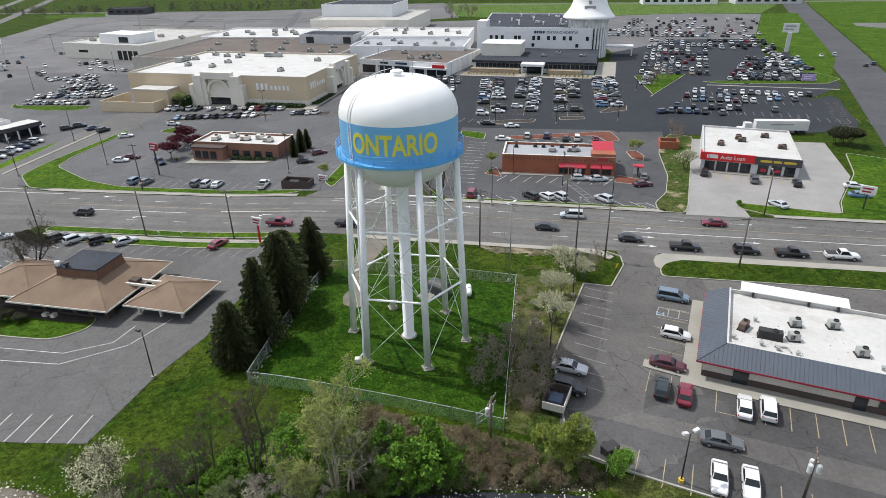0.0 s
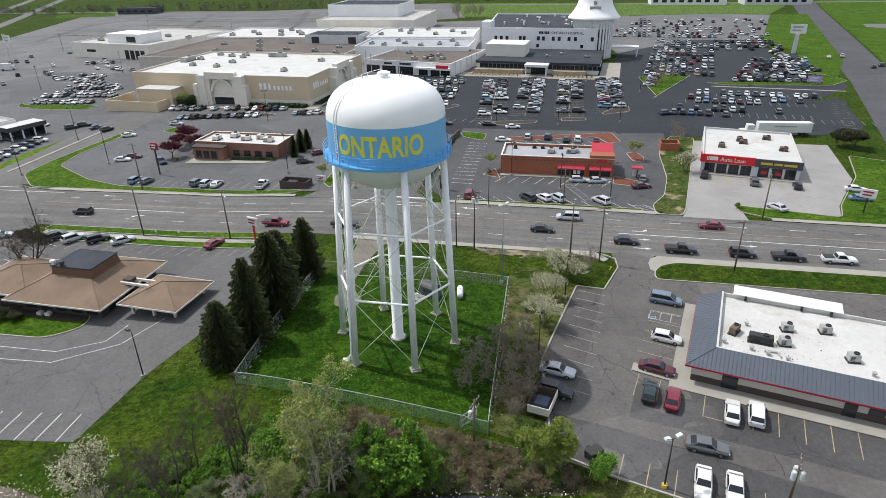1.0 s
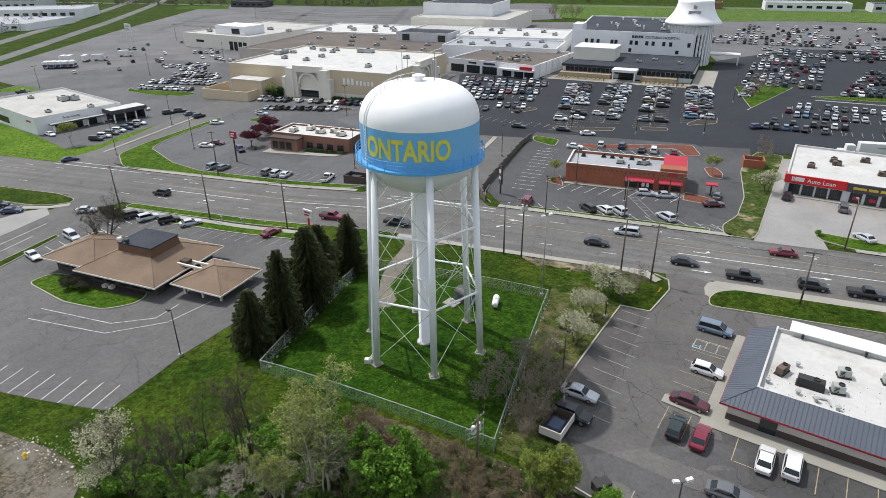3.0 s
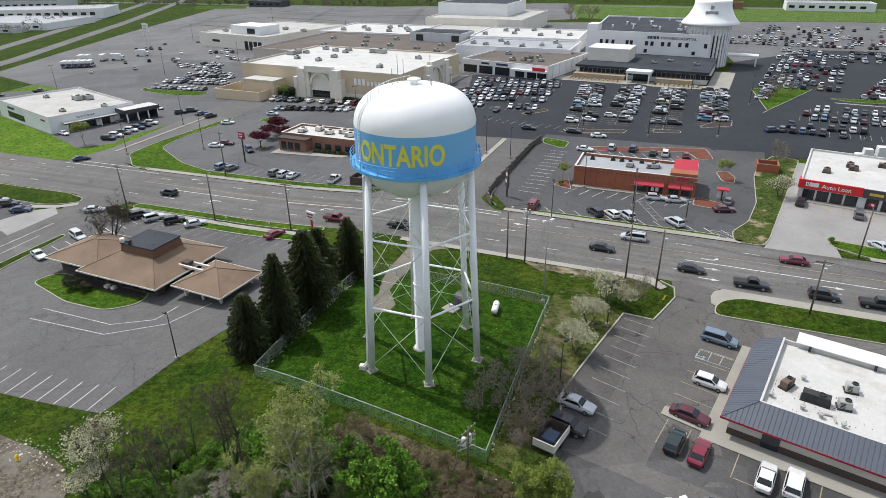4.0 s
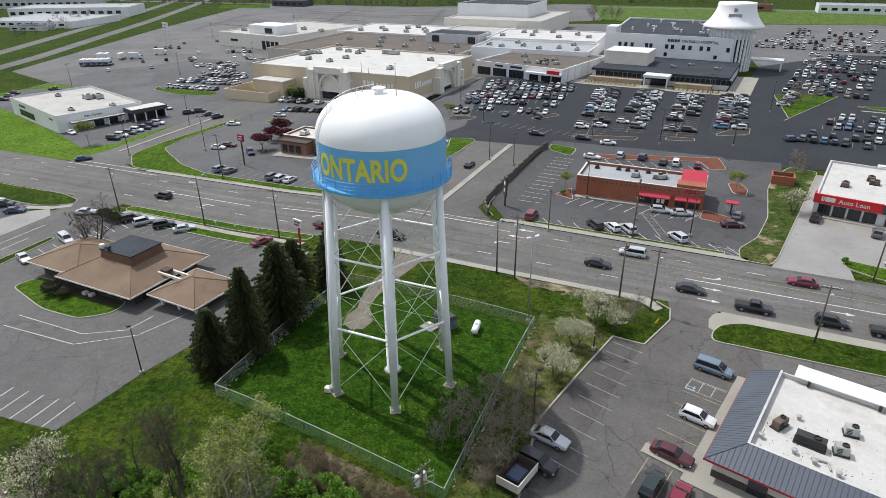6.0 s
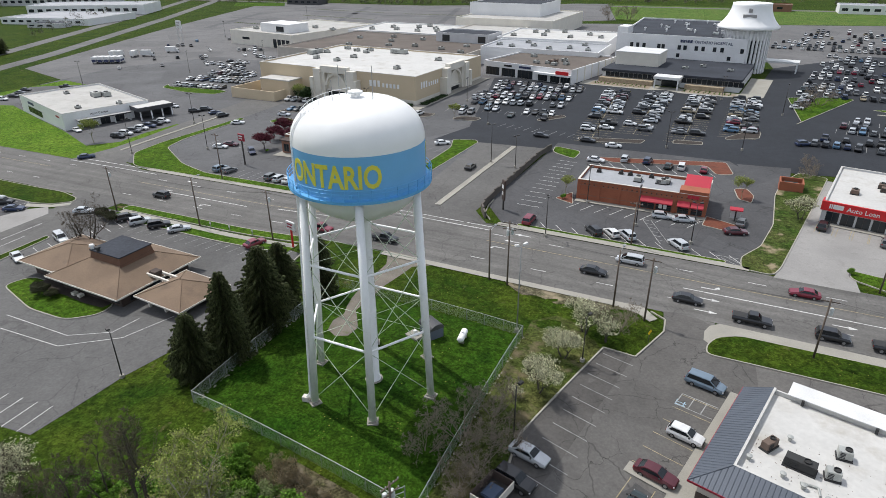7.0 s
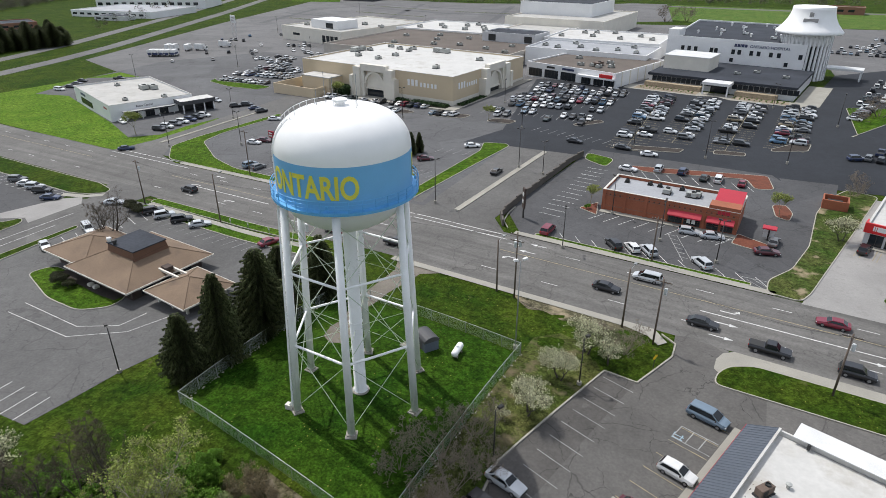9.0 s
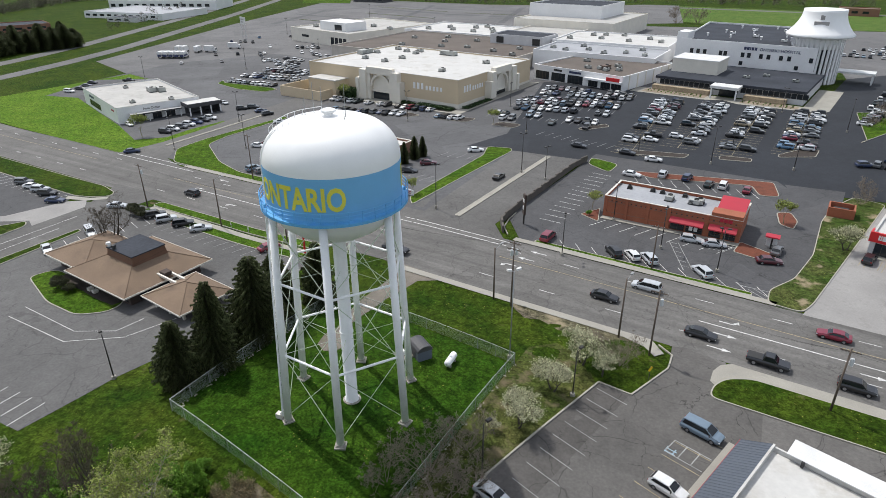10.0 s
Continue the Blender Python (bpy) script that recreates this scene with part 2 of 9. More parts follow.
STEEL_WHITE = surf("white_steel_paint", (0.88, 0.88, 0.88), 0.5, big=0.06, small=0.04, stain=(0.5, 0.5, 0.48), stain_at=(0.62, 0.85), stain_scale=0.8)
TANK_BLUE = surf("light_blue_paint", (0.18, 0.47, 0.78), 0.45, big=0.05, small=0.03)
RAIL_BLUE = surf("blue_rail_paint", (0.12, 0.41, 0.73), 0.5, big=0.1, small=0.08)
TANK_YELLOW = surf("yellow_letter_paint", (0.78, 0.70, 0.08), 0.5, big=0.08, small=0.05)
ROD = surf("pale_green_rod", (0.52, 0.58, 0.46), 0.6, big=0.1)
RUST = surf("rusty_steel", (0.12, 0.08, 0.06), 0.9, big=0.3, small=0.3)
GALV = surf("galvanised_steel", (0.30, 0.31, 0.31), 0.55, 0.3, big=0.12)
RAIL_PALE = surf("bright_galvanised_rail", (0.55, 0.58, 0.56), 0.5)
CAN_GREY = surf("pale_grey_transformer", (0.58, 0.6, 0.6), 0.5, big=0.1)
WIRE = surf("fence_wire", (0.40, 0.46, 0.42), 0.6, 0.0)
DARK_STEEL = surf("dark_bronze_paint", (0.035, 0.032, 0.03), 0.5)
POLE_WOOD = surf("weathered_pole_wood", (0.13, 0.10, 0.08), 0.9, big=0.2, small=0.25, scales=(0.6, 14.0), bump=0.5)
ROOF_WHITE = surf("white_roof_membrane", (0.54, 0.53, 0.505), 0.6, big=0.09, small=0.07, scales=(0.12, 1.6), stain=(0.36, 0.33, 0.28), stain_at=(0.53, 0.8), stain_scale=0.22)
ROOF_OLD = surf("weathered_white_roof", (0.42, 0.41, 0.385), 0.75, big=0.12, small=0.08, scales=(0.15, 2.5), stain=(0.3, 0.28, 0.25), stain_at=(0.52, 0.75), stain_scale=0.2)
ROOF_BROWN = surf("gravel_roof", (0.12, 0.1, 0.085), 0.95, big=0.22, small=0.12, scales=(0.08, 3.0))
ROOF_DARK = surf("dark_roof_membrane", (0.042, 0.047, 0.058), 0.85, spec=0.2, big=0.3, small=0.2, scales=(0.1, 2.0))
ROOF_GREY = surf("grey_roof_membrane", (0.33, 0.34, 0.36), 0.75, big=0.15, small=0.1, scales=(0.1, 2.0))
SHINGLE = surf("brown_roof_shingle", (0.19, 0.133, 0.09), 0.9, big=0.2, small=0.22, scales=(0.16, 6.0), bump=0.6, dist=0.03, stain=(0.12, 0.088, 0.066), stain_at=(0.56, 0.8), stain_scale=0.3)
BROWN_SIDING = ribbed("brown_siding", (0.14, 0.068, 0.04), 0.3, -12)
FASCIA = surf("cream_fascia", (0.66, 0.63, 0.56), 0.6)
WALL_TAN = surf("tan_stucco", (0.60, 0.49, 0.34), 0.9, big=0.06, small=0.05, scales=(0.08, 4.0))
WALL_CREAM = surf("cream_stucco", (0.72, 0.68, 0.60), 0.9, big=0.06, small=0.05)
WALL_WHITE = surf("white_wall_paint", (0.76, 0.76, 0.76), 0.75, big=0.06, small=0.05, scales=(0.1, 3.0))
WALL_GREY = surf("pale_grey_panel", (0.56, 0.56, 0.57), 0.7, big=0.08, small=0.06)
WALL_DARKGREY = surf("charcoal_panel", (0.06, 0.06, 0.065), 0.6)
WALL_BEIGE = surf("beige_block_wall", (0.50, 0.46, 0.41), 0.85, big=0.1, small=0.08)
WALL_TIMBER = surf("weathered_dark_timber", (0.1, 0.088, 0.076), 0.9, big=0.2, small=0.25)
WALL_BASE = surf("dark_brown_block", (0.07, 0.05, 0.042), 0.85)
BRICK_RED = surf("red_brown_brick", (0.32, 0.105, 0.055), 0.85, big=0.12, small=0.2, scales=(0.4, 12.0), bump=0.4)
BRICK_TAN = surf("tan_brick", (0.25, 0.125, 0.085), 0.85, big=0.12, small=0.2, scales=(0.4, 12.0), bump=0.4)
AWNING_RED = surf("red_awning", (0.43, 0.02, 0.04), 0.55, big=0.08)
SIGN_RED = surf("red_sign_panel", (0.58, 0.015, 0.02), 0.5, big=0.06)
SIGN_BLACK = surf("black_sign_panel", (0.02, 0.02, 0.022), 0.5)
SIGN_WHITE = surf("white_sign_panel", (0.68, 0.68, 0.67), 0.5)
LETTER_WHITE = surf("white_raised_letters", (0.85, 0.85, 0.84), 0.5)
SIGN_YELLOW = surf("yellow_letters", (0.6, 0.42, 0.05), 0.5)
SIGN_GREY = surf("grey_letters", (0.36, 0.35, 0.34), 0.5)
SIGN_BLUE = surf("navy_letters", (0.03, 0.04, 0.10), 0.5)
SEAM_METAL = surf("dark_grey_standing_seam", (0.105, 0.12, 0.145), 0.42, 0.35, big=0.08)
TRIM_RED = surf("dark_red_trim", (0.30, 0.02, 0.04), 0.5)
HVAC = surf("hvac_casing", (0.40, 0.41, 0.39), 0.55, 0.3, big=0.15, stain=(0.2, 0.17, 0.13), stain_at=(0.58, 0.8))
HVAC_BROWN = surf("brown_hvac_casing", (0.13, 0.09, 0.07), 0.7, big=0.2)
HVAC_DARK = surf("black_vent_steel", (0.03, 0.03, 0.03), 0.7)
PANE = glassy("dark_window_glass", (0.02, 0.025, 0.03))
CAR_GLASS = glassy("car_glass", (0.012, 0.015, 0.018), 0.05)
m_, t_, b_ = nodes_of("car_paint")
t_.links.new(tint(t_, t_.nodes.new("ShaderNodeObjectInfo").outputs["Color"], span(t_, noise_of(t_, 1.2, 3.0), 0.3, 0.7, 0.93, 1.07)), b_.inputs["Base Color"])
b_.inputs["Roughness"].default_value, b_.inputs["Coat Weight"].default_value, b_.inputs["Metallic"].default_value = 0.35, 0.8, 0.15
PAINT = m_
HYDRANT = surf("yellow_hydrant_paint", (0.75, 0.5, 0.02), 0.5)
TYRE = surf("black_rubber", (0.018, 0.018, 0.018), 0.85)
RIM = surf("alloy_rim", (0.35, 0.35, 0.36), 0.4, 0.7)
LAMP_CLEAR = glassy("clear_lamp", (0.6, 0.6, 0.6), 0.1)
LAMP_RED = glassy("red_lamp", (0.35, 0.01, 0.01), 0.15)
BARK = surf("grey_bark", (0.065, 0.056, 0.046), 0.95, big=0.2, small=0.3, scales=(0.8, 15.0))
TWIG = surf("bare_twig", (0.07, 0.055, 0.037), 0.95, big=0.25, small=0.3)
TWIG_PALE = surf("pale_budding_twig", (0.24, 0.22, 0.135), 0.95, big=0.25, small=0.3)
NEEDLE = foliage("spruce_needles", (0.084, 0.098, 0.042), 0.7)
LEAF = foliage("fresh_leaves", (0.105, 0.215, 0.022), 0.5)
BRUSH = surf("dry_brush", (0.17, 0.145, 0.092), 0.95, big=0.3, small=0.3)
TWIG_GREY = surf("grey_thorn_twig", (0.34, 0.305, 0.25), 0.95, big=0.25, small=0.3)
LEAF_MID = foliage("undergrowth_leaves", (0.07, 0.125, 0.02), 0.5)
LEAF_SAGE = foliage("sage_budding_leaves", (0.16, 0.2, 0.075), 0.4)
LEAF_LIME = foliage("olive_lime_leaves", (0.17, 0.215, 0.035), 0.4)
DEAD_LEAF = foliage("dead_leaves", (0.14, 0.105, 0.055), 0.6)
TWIG_DULL = surf("dull_brown_twig", (0.2, 0.165, 0.13), 0.95, big=0.25, small=0.3)
LEAF_DARK = foliage("hedge_leaves", (0.03, 0.06, 0.018), 0.4)
LEAF_YELLOW = foliage("budding_leaves", (0.24, 0.28, 0.07), 0.4)
BLOSSOM = foliage("white_blossom", (0.50, 0.50, 0.33), 0.35)
PURPLE = foliage("purple_leaves", (0.10, 0.018, 0.03), 0.4)


from mathutils.geometry import tessellate_polygon

# ---- mesh helpers ----
def mesh_object(name, bm, mats, parent=None, label="", smooth=False):
    me = bpy.data.meshes.new(name)
    bm.to_mesh(me)
    bm.free()
    for m in (mats if isinstance(mats, (list, tuple)) else (mats,)):
        me.materials.append(m)
    if smooth:
        me.polygons.foreach_set("use_smooth", [True] * len(me.polygons))
    ob = new(name, me)
    if parent is not None:
        ob.parent = parent
    if label:
        ob["label"] = label
    return ob


def part(name, bm, material, parent, label="", smooth=False):
    return mesh_object(name, bm, material, parent, label, smooth)


def thing(name, label, category, at=(0, 0, 0), ang=0.0, group="", kind=""):
    ob = new(name)
    ob.empty_display_size = 0.5
    ob.matrix_basis = pose(at[0], at[1], at[2], 0, 0, ang)
    return tagged(ob, label, category, group, kind)


def bx(bm, x0, y0, z0, x1, y1, z1, mi=0, taper=0.0, m=None):
    """A box between two corners; taper draws its top in."""
    vs = []
    for z, k in ((z0, 0.0), (z1, taper)):
        for x, y in ((x0 + k, y0 + k), (x1 - k, y0 + k), (x1 - k, y1 - k), (x0 + k, y1 - k)):
            p = Vector((x, y, z))
            vs.append(bm.verts.new(m @ p if m else p))
    for f in ((3, 2, 1, 0), (4, 5, 6, 7), (0, 1, 5, 4), (1, 2, 6, 5), (2, 3, 7, 6), (3, 0, 4, 7)):
        bm.faces.new([vs[i] for i in f]).material_index = mi
    return vs


def box(x0, y0, z0, x1, y1, z1, taper=0.0, bevel=0.0):
    bm = bmesh.new()
    bx(bm, x0, y0, z0, x1, y1, z1, 0, taper)
    if bevel:
        bmesh.ops.bevel(bm, geom=bm.edges[:], offset=bevel, segments=2, affect="EDGES")
    return bm


def tube(bm, p, q, r0, r1=None, n=8, mi=0, cap=True):
    """A tapered round bar from p to q."""
    p, q = Vector(p), Vector(q)
    r1 = r0 if r1 is None else r1
    rot = (q - p).to_track_quat("Z", "Y").to_matrix()
    rings = []
    for c, r in ((p, r0), (q, r1)):
        rings.append([bm.verts.new(c + rot @ Vector((r * math.cos(2 * math.pi * k / n), r * math.sin(2 * math.pi * k / n), 0))) for k in range(n)])
    for k in range(n):
        bm.faces.new((rings[0][k], rings[0][(k + 1) % n], rings[1][(k + 1) % n], rings[1][k])).material_index = mi
    if cap:
        bm.faces.new(rings[0][::-1]).material_index = mi
        bm.faces.new(rings[1]).material_index = mi


def lathe(bm, profile, n=48, mi=0, centre=(0, 0)):
    """A body of revolution from (radius, height) pairs, bottom to top."""
    rings = []
    for r, z in profile:
        if r < 1e-4:
            rings.append([bm.verts.new((centre[0], centre[1], z))])
        else:
            rings.append([bm.verts.new((centre[0] + r * math.cos(2 * math.pi * k / n), centre[1] + r * math.sin(2 * math.pi * k / n), z)) for k in range(n)])
    for a, b in zip(rings, rings[1:]):
        for k in range(n):
            j = (k + 1) % n
            if len(a) == 1 and len(b) == 1:
                continue
            if len(a) == 1:
                f = bm.faces.new((a[0], b[j], b[k]))
            elif len(b) == 1:
                f = bm.faces.new((a[k], a[j], b[0]))
            else:
                f = bm.faces.new((a[k], a[j], b[j], b[k]))
            f.material_index = mi


def prism(bm, pts, z0, z1, mi=0):
    lo = [bm.verts.new((x, y, z0)) for x, y in pts]
    hi = [bm.verts.new((x, y, z1)) for x, y in pts]
    n = len(pts)
    bm.faces.new(hi).material_index = mi
    bm.faces.new(lo[::-1]).material_index = mi
    for k in range(n):
        bm.faces.new((lo[k], lo[(k + 1) % n], hi[(k + 1) % n], hi[k])).material_index = mi


def ccw(pts):
    a = sum(p[0] * q[1] - q[0] * p[1] for p, q in zip(pts, pts[1:] + pts[:1]))
    return pts if a > 0 else pts[::-1]


def rounded(pts, r, n=4):
    """The polygon with its corners rounded."""
    pts = ccw(list(pts))
    out = []
    for i, p in enumerate(pts):
        a, p, b = Vector(pts[i - 1]), Vector(p), Vector(pts[(i + 1) % len(pts)])
        k = min(r, (a - p).length * 0.45, (b - p).length * 0.45)
        s, e = p + (a - p).normalized() * k, p + (b - p).normalized() * k
        for j in range(n + 1):
            u = j / n
            q = s * (1 - u) ** 2 + p * 2 * u * (1 - u) + e * u * u
            out.append((q.x, q.y))
    return out


def shrunk(pts, d):
    """The polygon drawn in by d on all sides."""
    pts = ccw(list(pts))
    out = []
    for i, p in enumerate(pts):
        a, p, b = Vector(pts[i - 1]), Vector(p), Vector(pts[(i + 1) % len(pts)])
        u, v = (p - a).normalized(), (b - p).normalized()
        n1, n2 = Vector((-u.y, u.x)), Vector((-v.y, v.x))
        h = n1 + n2
        q = p + h * (d / max(0.35, 1 + n1.dot(n2)))
        out.append((q.x, q.y))
    return out


CUT_X = [x for x in range(-62, 42, 4)] + [-60, -190]
CUT_Y = list(range(40, 116, 4))


def lay(bm, off):
    """Cut a flat sheet along the lines where the land bends, and lay it on the land."""
    xs, ys = [v.co.x for v in bm.verts], [v.co.y for v in bm.verts]
    for c in sorted(set(CUT_X)):
        if min(xs) < c < max(xs):
            bmesh.ops.bisect_plane(bm, geom=bm.verts[:] + bm.edges[:] + bm.faces[:], plane_co=(c, 0, 0), plane_no=(1, 0, 0))
    if max(xs) > -50 and min(xs) < 44:
        for c in CUT_Y:
            if min(ys) < c < max(ys):
                bmesh.ops.bisect_plane(bm, geom=bm.verts[:] + bm.edges[:] + bm.faces[:], plane_co=(0, c, 0), plane_no=(0, 1, 0))
    for v in bm.verts:
        v.co.z += gz(v.co.x, v.co.y) + off


def flat_fill(bm, pts):
    """The polygon as triangles at height 0, facing up."""
    pts = ccw(list(pts))
    vs = [bm.verts.new((x, y, 0)) for x, y in pts]
    for tri in tessellate_polygon([[Vector((x, y, 0)) for x, y in pts]]):
        a, b, c = (pts[i] for i in tri)
        area = (b[0] - a[0]) * (c[1] - a[1]) - (b[1] - a[1]) * (c[0] - a[0])
        if abs(area) > 1e-6:
            bm.faces.new([vs[i] for i in (tri if area > 0 else tri[::-1])])


def sheet(name, pts, off, material, label, category, kind="structure"):
    """A patch of paving or planting that follows the land."""
    bm = bmesh.new()
    flat_fill(bm, pts)
    lay(bm, off)
    return tagged(mesh_object(name, bm, material), label, category, kind=kind)


def raised(name, pts, material, label, category, base=0.05, kerb=0.16, width=0.18, r=1.0):
    """A kerbed bed: a concrete kerb as a real step, and its filling a little lower."""
    outer = rounded(pts, r)
    inner = shrunk(outer, width)
    bm = bmesh.new()
    n = len(outer)
    ov = [bm.verts.new((x, y, kerb)) for x, y in outer]
    iv = [bm.verts.new((x, y, kerb)) for x, y in inner]
    lv = [bm.verts.new((x, y, -0.05)) for x, y in outer]
    for k in range(n):
        j = (k + 1) % n
        bm.faces.new((ov[k], ov[j], iv[j], iv[k]))
        bm.faces.new((lv[k], lv[j], ov[j], ov[k]))
    lay(bm, base)
    root = tagged(mesh_object(name, bm, KERB), label, category, kind="structure")
    bm = bmesh.new()
    flat_fill(bm, inner)
    lay(bm, base + kerb - 0.02)
    part("filling", bm, material, root)
    return root


def stripe(bm, a, b, width, off):
    """One painted line on the land."""
    a, b = Vector((*a, 0)), Vector((*b, 0))
    n = max(1, int((b - a).length / 6))
    d = (b - a).normalized()
    side = Vector((-d.y, d.x, 0)) * width / 2
    row = []
    for k in range(n + 1):
        p = a.lerp(b, k / n)
        z = gz(p.x, p.y) + off
        row.append((bm.verts.new((p.x - side.x, p.y - side.y, z)), bm.verts.new((p.x + side.x, p.y + side.y, z))))
    for p, q in zip(row, row[1:]):
        bm.faces.new((p[0], q[0], q[1], p[1]))


def lines(name, segs, material, label, width=0.12, off=0.075):
    bm = bmesh.new()
    for a, b in segs:
        stripe(bm, a, b, width, off)
    return tagged(mesh_object(name, bm, material), label, "road marking", kind="structure")


def letters(text, size, depth=0.03, bold=0.0, align="CENTER"):
    """A bmesh of built-in lettering in the x-z plane, its face towards -y."""
    cu = bpy.data.curves.new("lettering", "FONT")
    cu.body, cu.size, cu.extrude, cu.offset, cu.align_x = text, size, depth, bold, align
    cu.resolution_u = 3
    ob = bpy.data.objects.new("lettering", cu)
    me = bpy.data.meshes.new_from_object(ob)
    bm = bmesh.new()
    bm.from_mesh(me)
    bpy.data.objects.remove(ob)
    bpy.data.meshes.remove(me)
    bpy.data.curves.remove(cu)
    bmesh.ops.transform(bm, matrix=Matrix.Rotation(radians(90), 4, "X"), verts=bm.verts[:])
    return bm


def moved(bm, m):
    bmesh.ops.transform(bm, matrix=m, verts=bm.verts[:])
    return bm


# ---- ground and paving ----
def ground():
    xs = [-4000, -1500, -700, -400, -190] + list(range(-140, -64, 20)) + list(range(-62, 42, 4)) + [60, 120, 250, 600, 1500, 4000]
    ys = [-1500, -300, -60, 0, 20, 34] + list(range(40, 116, 4)) + [130, 160, 220, 300, 450, 700, 1200, 2500, 5000]
    bm = bmesh.new()
    grid = [[bm.verts.new((x, y, gz(x, y))) for x in xs] for y in ys]
    for a, b in zip(grid, grid[1:]):
        for k in range(len(xs) - 1):
            bm.faces.new((a[k], a[k + 1], b[k + 1], b[k]))
    tagged(mesh_object("ground", bm, GRASS, smooth=True), "mown spring grass running out to the horizon", "ground", kind="structure")


ground()
sheet("road", [rd(-900, -10.4), rd(900, -10.4), rd(900, 10.4), rd(-900, 10.4)], 0.05, ROAD_MAIN, "five-lane main road of worn grey asphalt", "road")
# the mall's side street, its forecourts and lots
sheet("mall_street", [rd(-35, 10.3), rd(-3, 10.3), rd(-8, 16), rd(-8, 84), rd(-29, 84), rd(-29, 20)], 0.054, ROAD, "grey asphalt side street up to the mall", "road")
sheet("west_mall_street", [(-133, 158), (-128, 173), (-126.5, 188), (-126, 204), (-123, 245), (-104, 245), (-108, 216), (-116, 181), (-117, 168), (-113, 160), (-100, 153)], 0.054, ROAD, "grey asphalt street beside the auto centre", "road")
sheet("mall_lot", [(-240, 230), (-125, 165), (-112, 160), (-22, 150), (-18, 205), (8, 203), (15, 292), (-40, 312), (-140, 330), (-205, 350), (-240, 300)], 0.04, LOT_MALL, "wide weathered asphalt parking lot before the mall", "parking lot")
sheet("far_mall_lot", [(-285, 290), (-228, 262), (-150, 300), (-195, 400), (-60, 520), (20, 560), (10, 720), (-380, 720), (-330, 470)], 0.034, LOT_FAR, "pale half-empty parking lot behind the mall", "parking lot")
sheet("mall_yard", [(-200, 340), (-60, 300), (70, 296), (84, 340), (100, 430), (60, 432), (60, 540), (-60, 522), (-196, 402)], 0.028, LOT_FAR, "worn asphalt yard round the mall blocks", "parking lot")
sheet("hospital_lot", [(-30, 196), (-22, 212), (-30, 300), (14, 300), (74, 280), (96, 352), (150, 400), (196, 398), (170, 330), (188, 345), (165, 255), (135, 228), (150, 232), (128, 186), (72, 186), (20, 192)], 0.062, LOT_NEW, "fresh black asphalt parking lot before the hospital", "parking lot")
sheet("far_hospital_lot", [(96, 352), (150, 400), (196, 398), (270, 545), (215, 560), (60, 540), (60, 430), (100, 430)], 0.046, LOT_FAR, "pale worn overflow parking lot behind the hospital", "parking lot")
sheet("east_bay", [(133, 227), (150, 237), (146, 224), (134.5, 195), (127, 185.5), (118, 187), (124, 205)], 0.066, LOT_NEW, "dark asphalt parking bay near the cross road", "parking lot")
lines("stall_lines", [((131 + 1.35 * k, 192 + 3.0 * k), (126.5 + 1.35 * k, 194 + 3.0 * k)) for k in range(12)], YELLOW_LINE, "faded yellow stall lines in the eastern bay", 0.12, 0.082)
sheet("chicken_lot", [(-3.5, 147), (3, 134.2), (49, 125.8), (54, 136), (60, 152), (63, 166), (57, 188), (55, 193), (8, 200), (6, 190)], 0.066, LOT_KFC, "grey asphalt lot round the chicken restaurant", "parking lot")
sheet("back_drive", [(56.5, 191), (69.8, 190.5), (67.6, 181), (63, 167), (60, 168), (57, 186)], 0.068, LOT_KFC, "grey asphalt drive behind the restaurant", "road")
sheet("loan_lot", [(53, 124), (66, 121.5), (67, 129.5), (85.5, 121.8), (89, 128.8), (102, 146), (112, 175), (97, 178), (75, 182), (69, 164)], 0.07, APRON, "pale concrete forecourt of the loan shop", "parking lot")
sheet("grill_lot", [(-112, 160), (-22, 143), (-15, 198), (-105, 216), (-113, 184)], 0.058, LOT_MALL, "grey asphalt lot round the grill restaurant", "parking lot")
sheet("west_lot", [(-120, 68), (-43.8, 59.5), (-40.4, 72), (-36.2, 81), (-33.5, 97), (-33.5, 113), (-42, 117), (-84, 126.5), (-96, 128), (-125, 118)], 0.05, LOT_W, "faded grey asphalt lot round the brown-roofed restaurant", "parking lot")
sheet("diner_lot", [(24.4, 94.1), (28.9, 93.1), (33.2, 101), (33.5, 107.5), (41, 105.5), (40.2, 97.5), (64, 97), (110, 88), (110, 20), (31, 46.5), (20, 51.8), (13.5, 54.5), (15, 71)], 0.055, LOT_D, "cracked and patched asphalt lot round the diner", "parking lot")
sheet("south_drive", [(-14, 47.0), (-8.9, 48.2), (-4.2, 48.7), (4.2, 49.0), (12.6, 48.7), (18.1, 47.8), (26, 45.0), (31, 41.8), (30, 33), (-14, 38)], 0.05, LOT_NEW, "dark asphalt drive at the wood's edge", "road")
sheet("sealed_stalls", [(28.0, 69.2), (32.0, 66.6), (52.0, 57.6), (64, 52), (64, 45), (48.3, 51.0), (39.9, 54.8), (30.3, 59.0), (24.5, 61.0)], 0.061, LOT_SEAL, "dark sealed asphalt along the diner's front stalls", "parking lot")
sheet("sealed_stalls", [(15.2, 61.2), (21.5, 59.2), (30.4, 55.6), (38.1, 51.4), (47.0, 47.2), (60, 41), (60, 34), (31.4, 46.7), (20.3, 52.0), (14.2, 54.8)], 0.061, LOT_SEAL, "dark sealed asphalt along the lot's south stalls", "parking lot")
